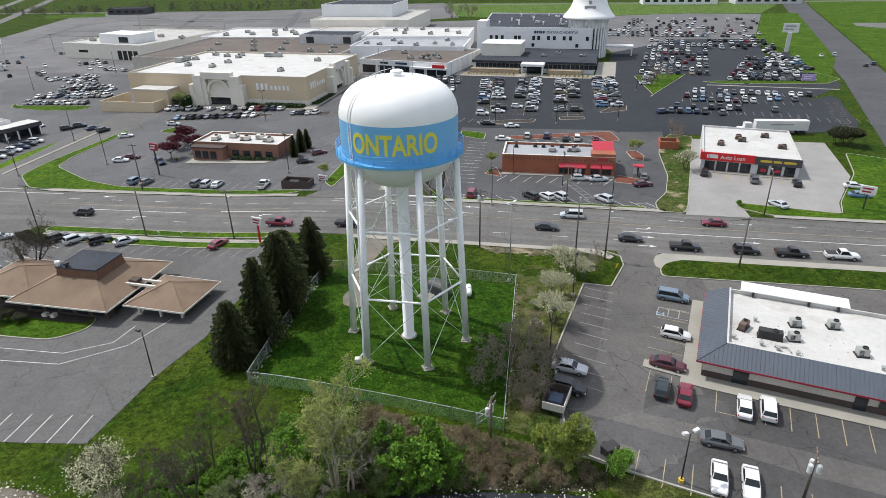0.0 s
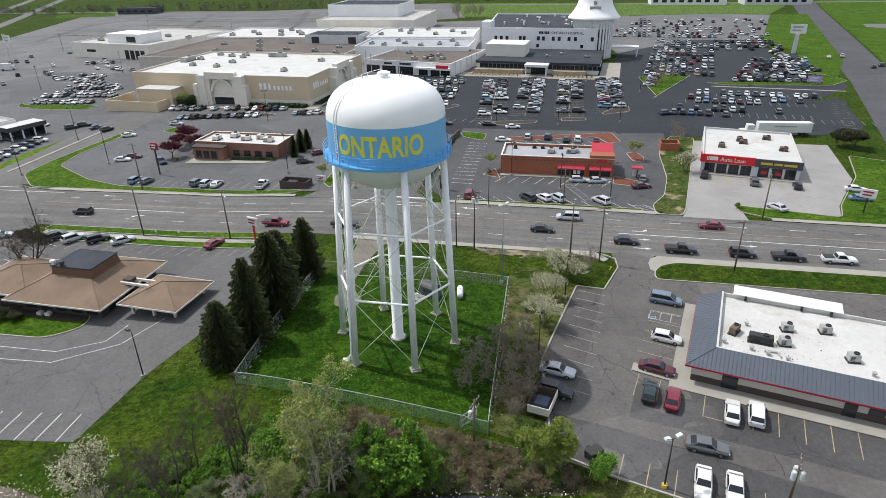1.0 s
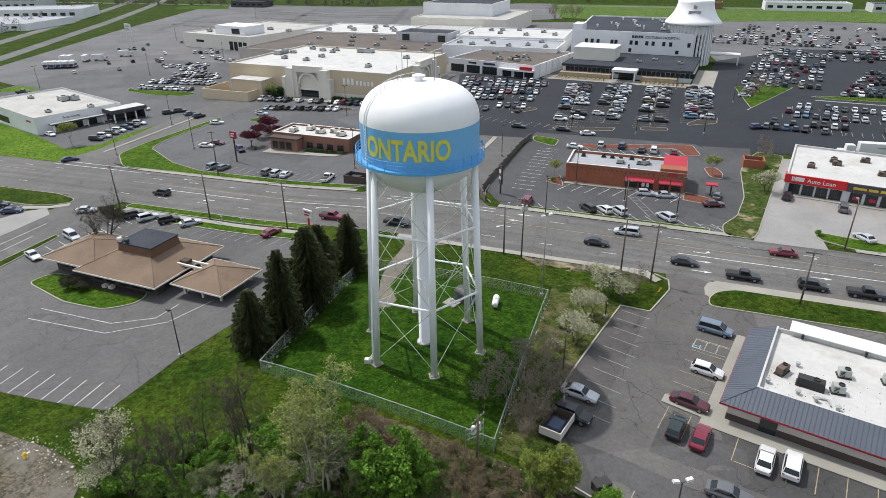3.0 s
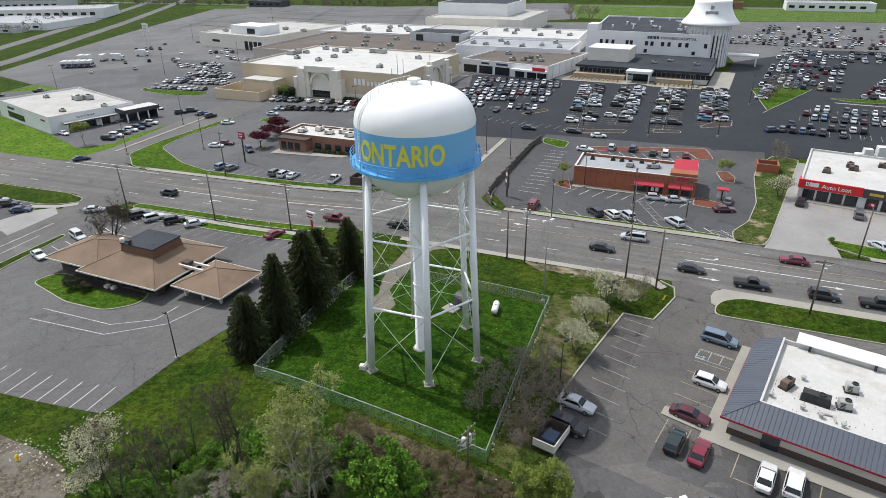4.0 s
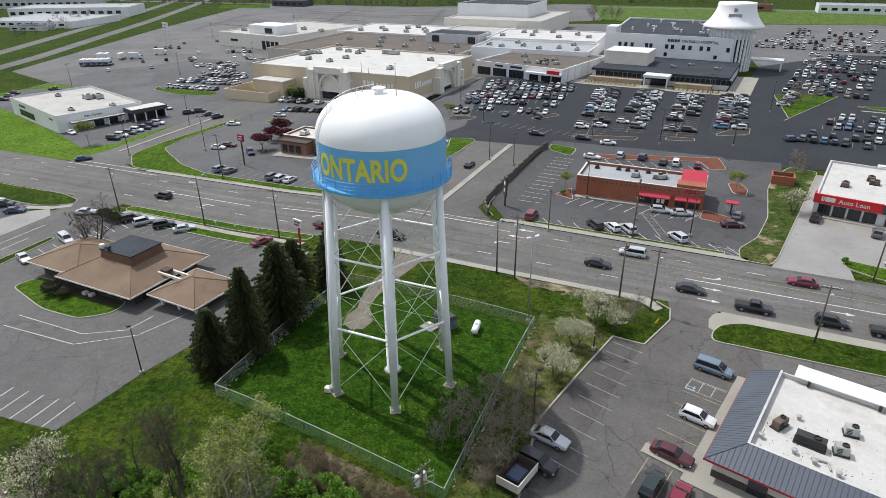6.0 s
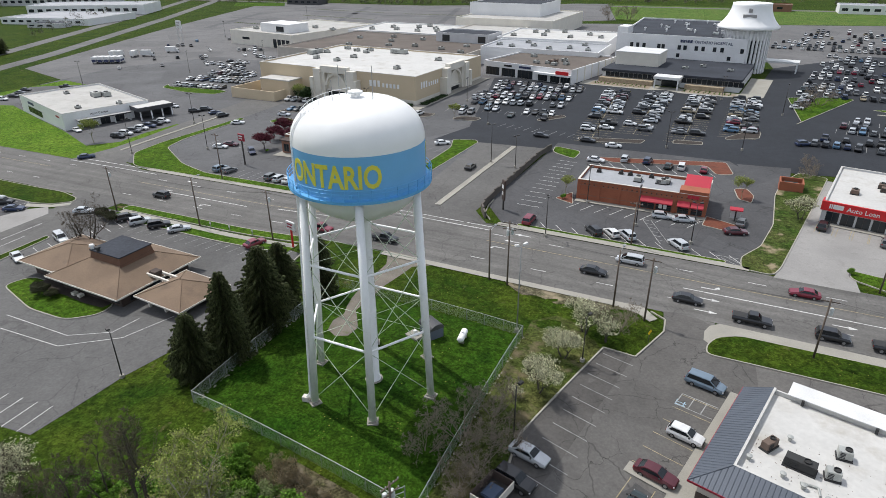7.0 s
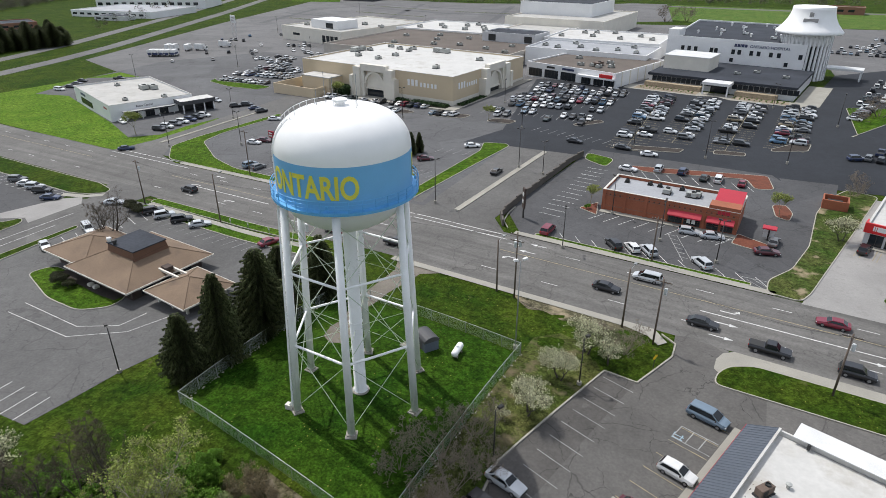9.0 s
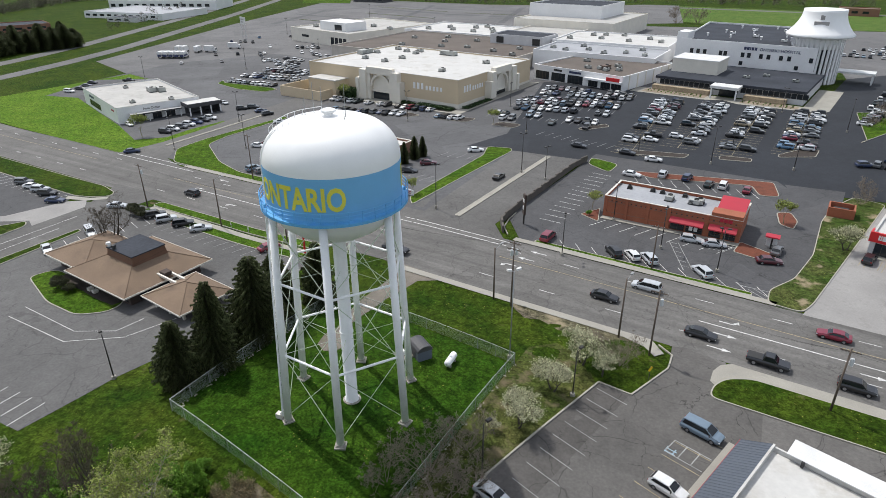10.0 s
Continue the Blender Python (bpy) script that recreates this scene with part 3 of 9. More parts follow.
# strip by the trees, toned down for stains and for their shade
sheet("worn_shaded_stalls", [(24.3, 93.6), (28.6, 92.8), (25.2, 82.9), (20.6, 69.9), (17.2, 61.6), (14.6, 61.4), (15.3, 71.0)], 0.061, LOT_STAIN_SHADE, "stained older asphalt with painted tree shade along the western stalls", "parking lot")

# verges and pavements along the road
def verge(name, s0, s1, w0, w1, mat=VERGE, label="kerbed strip of green verge beside the road"):
    return raised(name, [rd(s0, w0), rd(s1, w0), rd(s1, w1), rd(s0, w1)], mat, label, "verge", r=2.0)


raised("verge", [rd(43.3, -19.9), rd(43.2, -17.2), rd(44.4, -14.6), rd(47.5, -12.7), rd(140, -12.1), rd(140, -19.3)], GRASS, "kerbed strip of green verge beside the road", "verge", r=1.4)
sheet("pavement", [rd(43.6, -17.0), rd(45.4, -14.9), rd(48.5, -13.2), rd(140, -12.6), rd(140, -10.45), rd(44.6, -10.45), rd(43.2, -11.7), rd(42.6, -13.6), rd(42.7, -16.2)], 0.13, CONCRETE, "pale concrete roadside pavement", "pavement")
sheet("pavement", [rd(-16, -12.0), rd(29, -12.0), rd(32.6, -12.9), rd(34.6, -14.6), rd(35.6, -13.2), rd(33, -10.45), rd(-16, -10.45)], 0.17, CONCRETE, "pale concrete roadside pavement", "pavement")
sheet("pavement", [rd(-86, -14.8), rd(-34, -15.6), rd(-34, -14.0), rd(-86, -13.2)], 0.1, CONCRETE, "pale concrete roadside pavement", "pavement")
sheet("pavement", [rd(-106, 10.45), rd(-37, 10.45), rd(-37, 11.9), rd(-106, 11.9)], 0.19, CONCRETE, "pale concrete roadside pavement", "pavement")
sheet("pavement", [rd(-1, 10.45), rd(48, 10.45), rd(48, 12.0), rd(-1, 12.0)], 0.19, CONCRETE, "pale concrete roadside pavement", "pavement")
sheet("pavement", [rd(70, 10.45), rd(160, 10.45), rd(160, 12.0), rd(70, 12.0)], 0.19, CONCRETE, "pale concrete roadside pavement", "pavement")
verge("verge", -87, -34, -13.2, -10.5)
sheet("verge", [rd(-86, -17.4), rd(-34, -18), rd(-34, -15.6), rd(-86, -14.8)], 0.12, VERGE, "green strip of grass before the restaurant lot", "verge")
raised("verge", [rd(-113, 12), rd(-40, 12), rd(-36, 14.6), rd(-88, 15.0), rd(-101, 19), (-111, 176), (-111.5, 186), (-106, 213.5), (-108.6, 215), (-116.6, 180.5), (-117.4, 168.6)], VERGE, "kerbed verge curving from road into side street", "verge", r=2.5)
raised("verge", [rd(-30, 16), rd(-28.5, 66), rd(-30, 68), rd(-37, 66), rd(-34, 58), rd(-33.5, 20)], VERGE, "kerbed green strip beside the mall street", "verge", r=1.5)
verge("verge", 3, 44, 12.0, 13.2)
raised("verge", [(47.8, 126), (53, 124.5), (55, 128), (69, 163.5), (77, 184), (71, 187), (65, 178), (61.5, 168), (57.5, 149), (53, 137), (48.5, 131)], ROUGH_GRASS, "rough grass strip between two restaurant lots", "verge", r=1.5)
raised("verge", [(66.5, 130.2), (65.8, 126.5), (71, 122.3), (150, 107), (150, 135), (112, 165), (104, 148), (89.5, 129.2), (86, 122.5)], VERGE, "green lawn beside the loan shop forecourt", "verge", r=1.5)
raised("verge", [(-175, 147), (-155, 143.2), (-126, 137.6), (-111, 135), (-104.2, 132), (-103.2, 129.6), (-107, 127.4), (-112.3, 126.8), (-138, 131.8), (-175, 139.4)], GRASS, "kerbed corner of green verge", "verge", r=1.5)
sheet("pavement", [(-114, 126.4), (-107, 127.0), (-103.2, 129.3), (-102.4, 127.6), (-106.6, 125.2), (-113, 124.6)], 0.1, CONCRETE, "pale concrete walk round the grass corner", "pavement")
raised("verge", [(-125, 100), (-111.3, 107.1), (-108.7, 110.8), (-106.2, 108.6), (-106.6, 103), (-111, 92)], GRASS, "kerbed grass corner beyond the side street", "verge", r=1.5)
sheet("street", [(-109, 137.5), (-90, 134), (-93, 124), (-92.8, 111.2), (-95.5, 95), (-97.2, 70), (-98, 45), (-112, 45), (-107, 95), (-104.8, 109), (-104.6, 125)], 0.066, ROAD, "grey asphalt side street by the restaurant lot", "road")
sheet("corner_lot", [(-175, 139.6), (-138, 132), (-112.3, 127), (-110.9, 123.2), (-116.8, 111.3), (-127, 108), (-175, 114)], 0.06, LOT_KFC, "grey asphalt lot across the side street", "parking lot")
sheet("lot_apron", [(-127, 106), (-116.8, 111.3), (-110.9, 123.2), (-106.7, 125.5), (-103.2, 122), (-105, 109.1), (-108.4, 111.1), (-114.5, 108.6), (-125, 100)], 0.074, APRON, "pale concrete entrance apron", "drive")
lines("street_lines", [((-102.6, 98), (-99.8, 116.7)), ((-99.3, 97.5), (-97.6, 110))], WHITE_LINE, "white lane lines on the side street", 0.14, 0.085)
raised("verge", [(-92.9, 111.3), (-91.3, 110.6), (-92.8, 93), (-94.8, 66), (-97, 66), (-95.4, 95)], GRASS, "narrow grass strip along the side street", "verge", r=0.8)
lines("stall_lines", [((-114 - 3.0 * k, 127.6 + 0.6 * k), (-116.5 - 3.0 * k, 122.6 + 0.6 * k)) for k in range(14)], WHITE_LINE, "white stall lines on the corner lot", 0.12, 0.08)
sheet("tower_drive", [(-17, 117.5), (-5, 114.5), (-10.5, 112), (-12.8, 103.5), (-13.4, 98), (-16.4, 97), (-16.6, 103), (-15.5, 112)], 0.06, GRAVEL, "gravelly concrete drive to the water tower", "drive")
sheet("tower_drive", [(-13.5, 98), (-14.0, 93.5), (-12.8, 91), (-11.6, 88.4), (-12.2, 86), (-14.0, 85.4), (-15.8, 86.8), (-16.2, 89.5), (-15.4, 92), (-16.0, 94.6), (-16.3, 97)], 0.056, GRAVEL, "worn earth and gravel where the drive ends", "drive")
sheet("tower_lawn", [(-25.7, 67.9), (6.9, 57.7), (12.4, 93), (-20.3, 101)], 0.03, LAWN, "lush mown lawn inside the tower fence", "lawn")
sheet("front_lawn", [(-20, 101.4), (12.4, 93.6), (24, 95), (29, 94), (32.4, 102), (30, 106.5), (-14, 114.8), (-20, 113)], 0.03, GRASS, "mown grass sloping towards the road", "lawn")
sheet("bare_strip", [(6.5, 111.5), (9.3, 111.2), (12, 110.4), (16.4, 109.2), (21, 108.8), (25.2, 108.0), (28, 106.2), (25.5, 105.9), (23.6, 105.0), (20, 106.2), (16.4, 105.3), (13.5, 107.0), (10.6, 106.8), (8.4, 109)], 0.05, BARE_STRIP, "bare trodden earth beside the pavement", "ground")
sheet("tree_strip", [(7.2, 57.9), (12.6, 92.5), (13.4, 98.5), (17.0, 101.5), (21.5, 99.5), (24, 93.8), (15, 71), (13.5, 55)], 0.034, DRY_GRASS, "dry grass strip under the bare trees", "lawn")
sheet("wood_floor", [(-12, 58.5), (-8, 61.3), (-4, 60.0), (0, 58.7), (4, 57.4), (7, 56.6), (10, 55.6), (13.2, 54.4), (16, 53.0), (17.8, 51.4), (17.2, 49.2), (12.6, 49.0), (4.2, 49.3), (-4.2, 49.0), (-10, 48.9), (-11, 53)], 0.026, LITTER, "brown leaf litter under the shrubs", "ground")
sheet("south_verge", [(18.0, 51.9), (24.6, 49.9), (31, 46.2), (31, 42.4), (26, 45.5), (18.3, 48.3), (17.4, 49.4)], 0.034, DRY_GRASS, "dry grass strip outside the lot's kerb", "verge")
sheet("gravel_corner", [(-75, 60), (-51.9, 53.6), (-46.3, 52.4), (-41.4, 50.2), (-38.6, 47.4), (-37, 43), (-40, 30), (-75, 30)], 0.03, WEEDY_GRAVEL, "bare gravel corner strewn with litter", "ground")
sheet("west_grass", [rd(-260, 12), (-132, 160), (-127.8, 173), (-126.3, 188), (-125.6, 203), rd(-150, 52), rd(-190, 85), rd(-260, 95)], 0.05, WEST_LAWN, "broad green lawn beside the auto centre", "lawn")
sheet("auto_lot", [(-240, 250), (-232, 215), (-215, 217), (-160, 186.5), (-139, 173), (-131, 179), (-130.3, 190.6), (-127.5, 200), (-124, 232), (-150, 262), (-215, 262)], 0.058, LOT_MALL, "weathered asphalt lot round the auto centre", "parking lot")
kerb_strip = [rd(-3.2, 12.6), rd(-5.6, 15.6), rd(-6.6, 20), rd(-6.8, 24)]
raised("median", [rd(-18.0, 15.5), rd(-16.6, 15.5), rd(-16.6, 66.5), rd(-18.0, 66.5)], CONCRETE, "narrow pale concrete median in the side street", "median", r=0.4)
raised("median", [(-124.2, 170.8), (-123.2, 170.6), (-117.2, 217), (-118.2, 217.2)], CONCRETE, "narrow pale concrete median in the west street", "median", r=0.4)

# far country: highway, fields, east road
for k, off in enumerate((0.0, -30.0)):
    mid = [(-270, -60), (-280, 120), (-290.5, 243), (-297.5, 282), (-311, 335), (-340, 418), (-383, 542), (-440, 690), (-560, 990)]
    sheet("highway", [(x + off * (1 + 0.0005 * y) + 5.2, y) for x, y in mid] + [(x + off * (1 + 0.0005 * y) - 5.2, y) for x, y in mid[::-1]], 0.072 + 0.004 * k, LOT_FAR, "pale worn highway lane across the fields", "road")
sheet("east_road", [(84, 80), (153, 226), (171, 264), (200, 332), (236, 415), (291, 539), (353.5, 682), (560, 1150), (584, 1150), (375, 676), (317.5, 548), (238, 367), (192, 265), (160, 196), (110, 80)], 0.058, LOT_EAST, "wide grey asphalt cross road", "road")
sheet("east_field", [(194, 265), (239.5, 367), (319, 548), (377, 676), (470, 676), (420, 470), (330, 265)], 0.03, VERGE, "green roadside land across the cross road", "lawn")
sheet("east_lot", [(292, 452), (300, 470), (350, 462), (352, 430), (310, 420)], 0.06, LOT_FAR, "small grey lot across the cross road", "parking lot")
sheet("back_green", [(-412, 705), (-360, 727), (-338, 684), (-394, 672)], 0.06, VERGE, "green patch behind the far lot", "lawn")
sheet("back_road", [(-700, 760), (700, 620), (700, 632), (-700, 772)], 0.05, ROAD, "grey country road behind the mall", "road")
sheet("far_field", [(-10, 590), (60, 545), (215, 562), (272, 550), (345, 660), (120, 700), (-30, 720)], 0.03, FIELD, "pale green playing field", "field")
raised("lot_island", [(84, 243), (81.5, 239.5), (112, 285), (106, 287), (88, 283)], VERGE, "kerbed grass island among parked cars", "island", r=1.5)
raised("lot_island", [(112, 268), (119, 262), (160, 258), (172, 268), (166, 300), (156, 266), (120, 268)], VERGE, "kerbed grass strip round a parking bay", "island", r=2)
sheet("bank", [(170, 300), (160, 256), (200, 320), (300, 545), (272, 548), (196, 398), (190, 345)], 0.09, VERGE, "green bank beside the cross road", "lawn")
sheet("entrance_lane", [(112.2, 261.3), (159.3, 247.4), (158.7, 246.2), (111.6, 260.0)], 0.09, CONCRETE, "pale concrete kerb of the entrance lane", "island")
for pts in ([(14.5, 203), (32, 204.8), (33.5, 209), (20.5, 208), (13, 207)], [(41, 207), (49.6, 207.5), (50, 211), (41.5, 211)], [(57, 215), (67, 219), (69, 227), (64, 226), (57, 217.5)]):
    raised("lot_island", pts, BROWN_MULCH, "kerbed mulch island closing a row of stalls", "island", r=1.2)
for pts in ([(-100, 226), (-64, 228), (-60, 231), (-66, 234), (-98, 232)], [(-55, 228), (-40, 225), (-38, 230), (-52, 233)], [(-31, 222), (-22, 219), (-20, 224), (-28, 226)], [(-178, 262), (-180.5, 270), (-176, 264.8), (-147, 260.4), (-141, 258), (-144, 251.5), (-160, 253.6)], [(-96, 212), (-90, 209), (-85, 214), (-92, 218)], [(0, 224), (8, 232), (6, 235), (-2, 226)]):
    raised("lot_island", pts, VERGE if pts[0][0] in (-178, -96) else BROWN_MULCH, "kerbed planted island in the parking lot", "island", r=2.0)
raised("lot_island", [(19, 188), (54, 191.5), (54.5, 181), (50, 180), (48.5, 187), (24, 184)], MULCH, "kerbed red mulch bed behind the chicken restaurant", "island", r=1.5)
raised("lot_island", [(52.8, 170.2), (55.9, 171.1), (56.8, 166), (55.4, 161), (52.8, 163)], MULCH, "kerbed red mulch island in the drive-through", "island", r=1.2)
raised("lot_island", [(11.5, 153.5), (15.3, 158.5), (16, 150.5)], MULCH, "kerbed red mulch corner with a small shrub", "island", r=0.8)
raised("lot_island", [(44.5, 150.5), (51, 146), (50, 142), (43, 145)], MULCH, "red mulch bed beside the drive-through", "island", r=0.8)
raised("lot_island", [rd(-6.5, 72), rd(2, 70), rd(2, 62), rd(-5.5, 66)], VERGE, "kerbed grass corner of the side street", "island", r=2)
raised("lot_island", [(-82.5, 90.8), (-70.5, 85), (-61.5, 83.3), (-57, 86.2), (-57, 90), (-80, 95)], VERGE, "kerbed lawn under the restaurant's eaves", "island", r=2.0)

sheet("eave_bed", [(-76.5, 92.2), (-72.6, 91.0), (-68.0, 90.2), (-62.5, 88.6), (-58.2, 88.0), (-57.2, 90.5), (-76, 95)], 0.225, BROWN_MULCH, "dark mulch bed under the restaurant's eaves", "flower bed")

def kerb_run(name, pts, label, width=0.22, h=0.17):
    """A kerb along an open line, a real step of concrete."""
    bm = bmesh.new()
    for a, b in zip(pts, pts[1:]):
        a, b = Vector((*a, 0)), Vector((*b, 0))
        n = max(1, int((b - a).length / 4))
        d = (b - a).normalized()
        side = Vector((-d.y, d.x, 0)) * width / 2
        for k in range(n):
            p, q = a.lerp(b, k / n), a.lerp(b, (k + 1) / n) - d * 0.02
            vs = []
            for c in (p, q):
                for s in (-1, 1):
                    for z in (-0.1, h):
                        vs.append(bm.verts.new((c.x + s * side.x, c.y + s * side.y, gz(c.x, c.y) + 0.05 + z)))
            for f in ((1, 3, 7, 5), (0, 1, 5, 4), (3, 2, 6, 7), (0, 2, 3, 1), (4, 5, 7, 6)):
                bm.faces.new([vs[i] for i in f])
    return tagged(mesh_object(name, bm, KERB), label, "kerb", kind="structure")


kerb_run("kerb", [(14.2, 56.5), (15.2, 71.5), (24.4, 94.1), (28.9, 93.1), (33.2, 101), (33.6, 104.5), (31.5, 106.6)], "pale concrete kerb along the diner lot")
kerb_run("kerb", [(13.8, 55.2), (20, 51.8), (31, 46.5), (46, 40)], "pale concrete kerb at the lot's south edge")
kerb_run("kerb", kerb_strip, "pale concrete kerb round the lot's corner")
kerb_run("kerb", [(-33.4, 112.5), (-33.4, 104)], "pale concrete kerb beside the trees")
kerb_run("kerb", [rd(-86, -17.6), rd(-34, -18.2)], "pale concrete kerb along the restaurant lot")

for x0, y0, x1, y1, w in ((-330, 560, -120, 500, 5), (-300, 640, -60, 570, 6), (-350, 680, -40, 630, 5), (-260, 470, -215, 455, 7), (-320, 600, -300, 480, 6), (-240, 690, -215, 545, 6), (-140, 690, -120, 540, 6)):
    d = Vector((x1 - x0, y1 - y0)).normalized()
    sheet("lot_strip", [(x0 - d.y * w / 2, y0 + d.x * w / 2), (x0 + d.y * w / 2, y0 - d.x * w / 2), (x1 + d.y * w / 2, y1 - d.x * w / 2), (x1 - d.y * w / 2, y1 + d.x * w / 2)], 0.05 + 0.004 * (x0 % 3), LOT_MALL, "darker patched strip of the far lot", "parking lot")
for x0, y0, x1, y1 in ((-290, 655, -200, 628), (-180, 622, -90, 596), (-270, 590, -190, 567), (-300, 520, -240, 503)):
    raised("lot_divider", [(x0, y0), (x1, y1), (x1, y1 + 2.4), (x0, y0 + 2.4)], GRASS, "narrow grassed divider in the far lot", "island", r=1.0)
# painted lines
solid, dash, arrows = [], [], []
solid += [(rd(38, -0.9), rd(170, -0.9)), (rd(-88, -0.2), rd(-60, -0.2)), (rd(-52, 1.2), rd(-26, 1.2))]
for s in range(-300, 200, 12):
    if not -34 < s < -2 and not -130 < s < -100:
        dash += [(rd(s, -5.3), rd(s + 3, -5.3)), (rd(s, 6.0), rd(s + 3, 6.0))]
solid += [(rd(-27, -6.5 + 14), rd(-1, 7.5)), (rd(-27, 9.2), rd(-1, 9.2))]
solid += [(rd(-136, 9), rd(-100, 9)), (rd(-134, 11.5), rd(-102, 11.5))]
lines("lane_lines", solid, WHITE_LINE, "worn white lane lines", 0.22)
lines("lane_dashes", dash, WHITE_LINE, "worn white lane dashes", 0.15)
lines("yellow_lines", [(rd(-100, 2.6), rd(-36, 2.6)), (rd(0, 2.6), rd(200, 2.6)), (rd(-300, 2.6), rd(-136, 2.6))], YELLOW_LINE, "faded yellow centre line", 0.16)


def arrow(s, w, ang, turn):
    """A painted lane arrow."""
    bm = bmesh.new()
    def flat(pts):
        bm.faces.new([bm.verts.new((x, y, 0)) for x, y in ccw(pts)])
    flat([(-1.7, -0.12), (0.5, -0.12), (0.5, 0.12), (-1.7, 0.12)])
    if turn:
        flat([(0.5, -0.12), (0.9, 0.35), (0.7, 0.45), (0.3, 0.12)])
        flat([(0.4, 0.45), (1.3, 0.35), (1.1, 1.2)])
    else:
        flat([(0.5, -0.45), (1.8, 0), (0.5, 0.45)])
    c = rd(s, w)
    moved(bm, pose(c[0], c[1], 0, 0, 0, ang))
    for v in bm.verts:
        v.co.z = gz(v.co.x, v.co.y) + 0.08
    tagged(mesh_object("lane_arrow", bm, WHITE_LINE), "white painted lane arrow on the road", "road marking", "lane arrows", "structure")


for s, w, ang, turn in ((42.5, 0.7, -11, 1), (42.3, -3.2, -11, 0), (42.2, -7.4, -11, 0), (-87, 0.8, 169, 1), (-86, 8.0, 169, 0), (-70, -3.2, 169, 1), (-40, -0.6, 169, 1), (3, 0.6, 169, 1), (5, 4.2, 169, 0), (6, 7.8, 169, 0), (62, -3.2, -11, 0)):
    arrow(s, w, ang, turn)


# ---- water tower ----
TOWER = (-4.9, 77.4)


def water_tower():
    z0 = gz(*TOWER)
    root = thing("water_tower", "white six-legged water tower with a light blue band", "water tower", (*TOWER, 0.0))
    # tank profile: bowl, straight band, dome
    bowl = [(0.75, 24.1), (2.0, 24.3), (3.6, 24.8), (5.0, 25.6), (6.2, 26.6), (6.95, 27.6), (7.3, 28.6)]
    dome = [(7.35, 33.3)]
    for k in range(1, 15):
        a = radians(90 * k / 14)
        dome.append((7.35 * math.cos(a) ** 0.66 if k < 14 else 0.0, 33.3 + 4.45 * math.sin(a)))
    bm = bmesh.new()
    lathe(bm, bowl, 72)
    part("bowl", bm, TANK_WHITE, root, smooth=True)
    bm = bmesh.new()
    lathe(bm, [(7.3, 28.6), (7.35, 29.2), (7.35, 33.3)], 72)
    part("band", bm, TANK_BLUE, root, "light blue painted band", smooth=True)
    bm = bmesh.new()
    lathe(bm, dome, 72)
    part("dome", bm, TANK_WHITE, root, smooth=True)
    bm = bmesh.new()
    lathe(bm, [(0.0, 37.5), (0.5, 37.5), (0.5, 38.0), (0.8, 38.15), (0.8, 38.35), (0.45, 38.48), (0.0, 38.5)], 24)
    part("roof_vent", bm, TANK_WHITE, root, smooth=False)
    for x, y, h in ((-2.1, 0.6, 3.6), (-2.5, -0.5, 2.2), (-1.6, 1.4, 3.0), (1.9, 0.2, 3.7), (2.2, -0.6, 1.2)):
        bm = bmesh.new()
        tube(bm, (x, y, 37.0), (x, y, 37.3 + h), 0.05, 0.03, 6)
        part("antenna", bm, GALV, root)
    # guard rail from the ladder's head to the vent
    bm = bmesh.new()
    path = [Vector((r * math.cos(radians(-139)), r * math.sin(radians(-139)), z)) for r, z in dome[6:13]] + [Vector((-0.6, -0.5, 37.8))]
    for up in (0.55, 1.05):
        for p, q in zip(path, path[1:]):
            tube(bm, p + Vector((0.35, -0.35, up)), q + Vector((0.35, -0.35, up)), 0.03, n=5)
    for p in path:
        tube(bm, p + Vector((0.35, -0.35, -0.1)), p + Vector((0.35, -0.35, 1.08)), 0.03, n=5)
    part("roof_rail", bm, STEEL_WHITE, root)
    # lettering wrapped round the band
    def word(bm, mid, r):
        xs = [v.co.x for v in bm.verts]
        x = min(xs)
        while x < max(xs):
            bmesh.ops.bisect_plane(bm, geom=bm.verts[:] + bm.edges[:] + bm.faces[:], plane_co=(x, 0, 0), plane_no=(1, 0, 0))
            x += 0.35
        for v in bm.verts:
            a = radians(mid) + v.co.x / r
            rr = r - v.co.y
            v.co = (rr * math.cos(a), rr * math.sin(a), v.co.z)
    bm = letters("ONTARIO", 3.55, 0.02, 0.09)
    w = max(v.co.x for v in bm.verts) - min(v.co.x for v in bm.verts)
    mid = (max(v.co.x for v in bm.verts) + min(v.co.x for v in bm.verts)) / 2
    goal = radians(84) * 7.4
    for v in bm.verts:
        v.co.x = (v.co.x - mid) * goal / w
        v.co.z = 30.0 + v.co.z * 0.95
    word(bm, -92.5, 7.385)
    part("lettering", bm, TANK_YELLOW, root, "yellow painted town name")
    bm = bmesh.new()
    bx(bm, -0.25, -0.02, 30.2, 0.25, 0.02, 32.7)
    word(bm, 17.5, 7.385)
    part("lettering", bm, TANK_YELLOW, root, "yellow painted stroke")
    # balcony
    bm = bmesh.new()
    lathe(bm, [(7.3, 28.45), (8.05, 28.45), (8.05, 28.75), (7.3, 28.75)], 72)
    part("walkway", bm, RAIL_BLUE, root)
    bm = bmesh.new()
    for z in (29.15, 29.55, 29.95):
        for k in range(72):
            a, b = radians(5 * k), radians(5 * k + 5)
            tube(bm, (8.03 * math.cos(a), 8.03 * math.sin(a), z), (8.03 * math.cos(b), 8.03 * math.sin(b), z), 0.035, n=5, cap=False)
    part("handrail", bm, RAIL_BLUE, root)
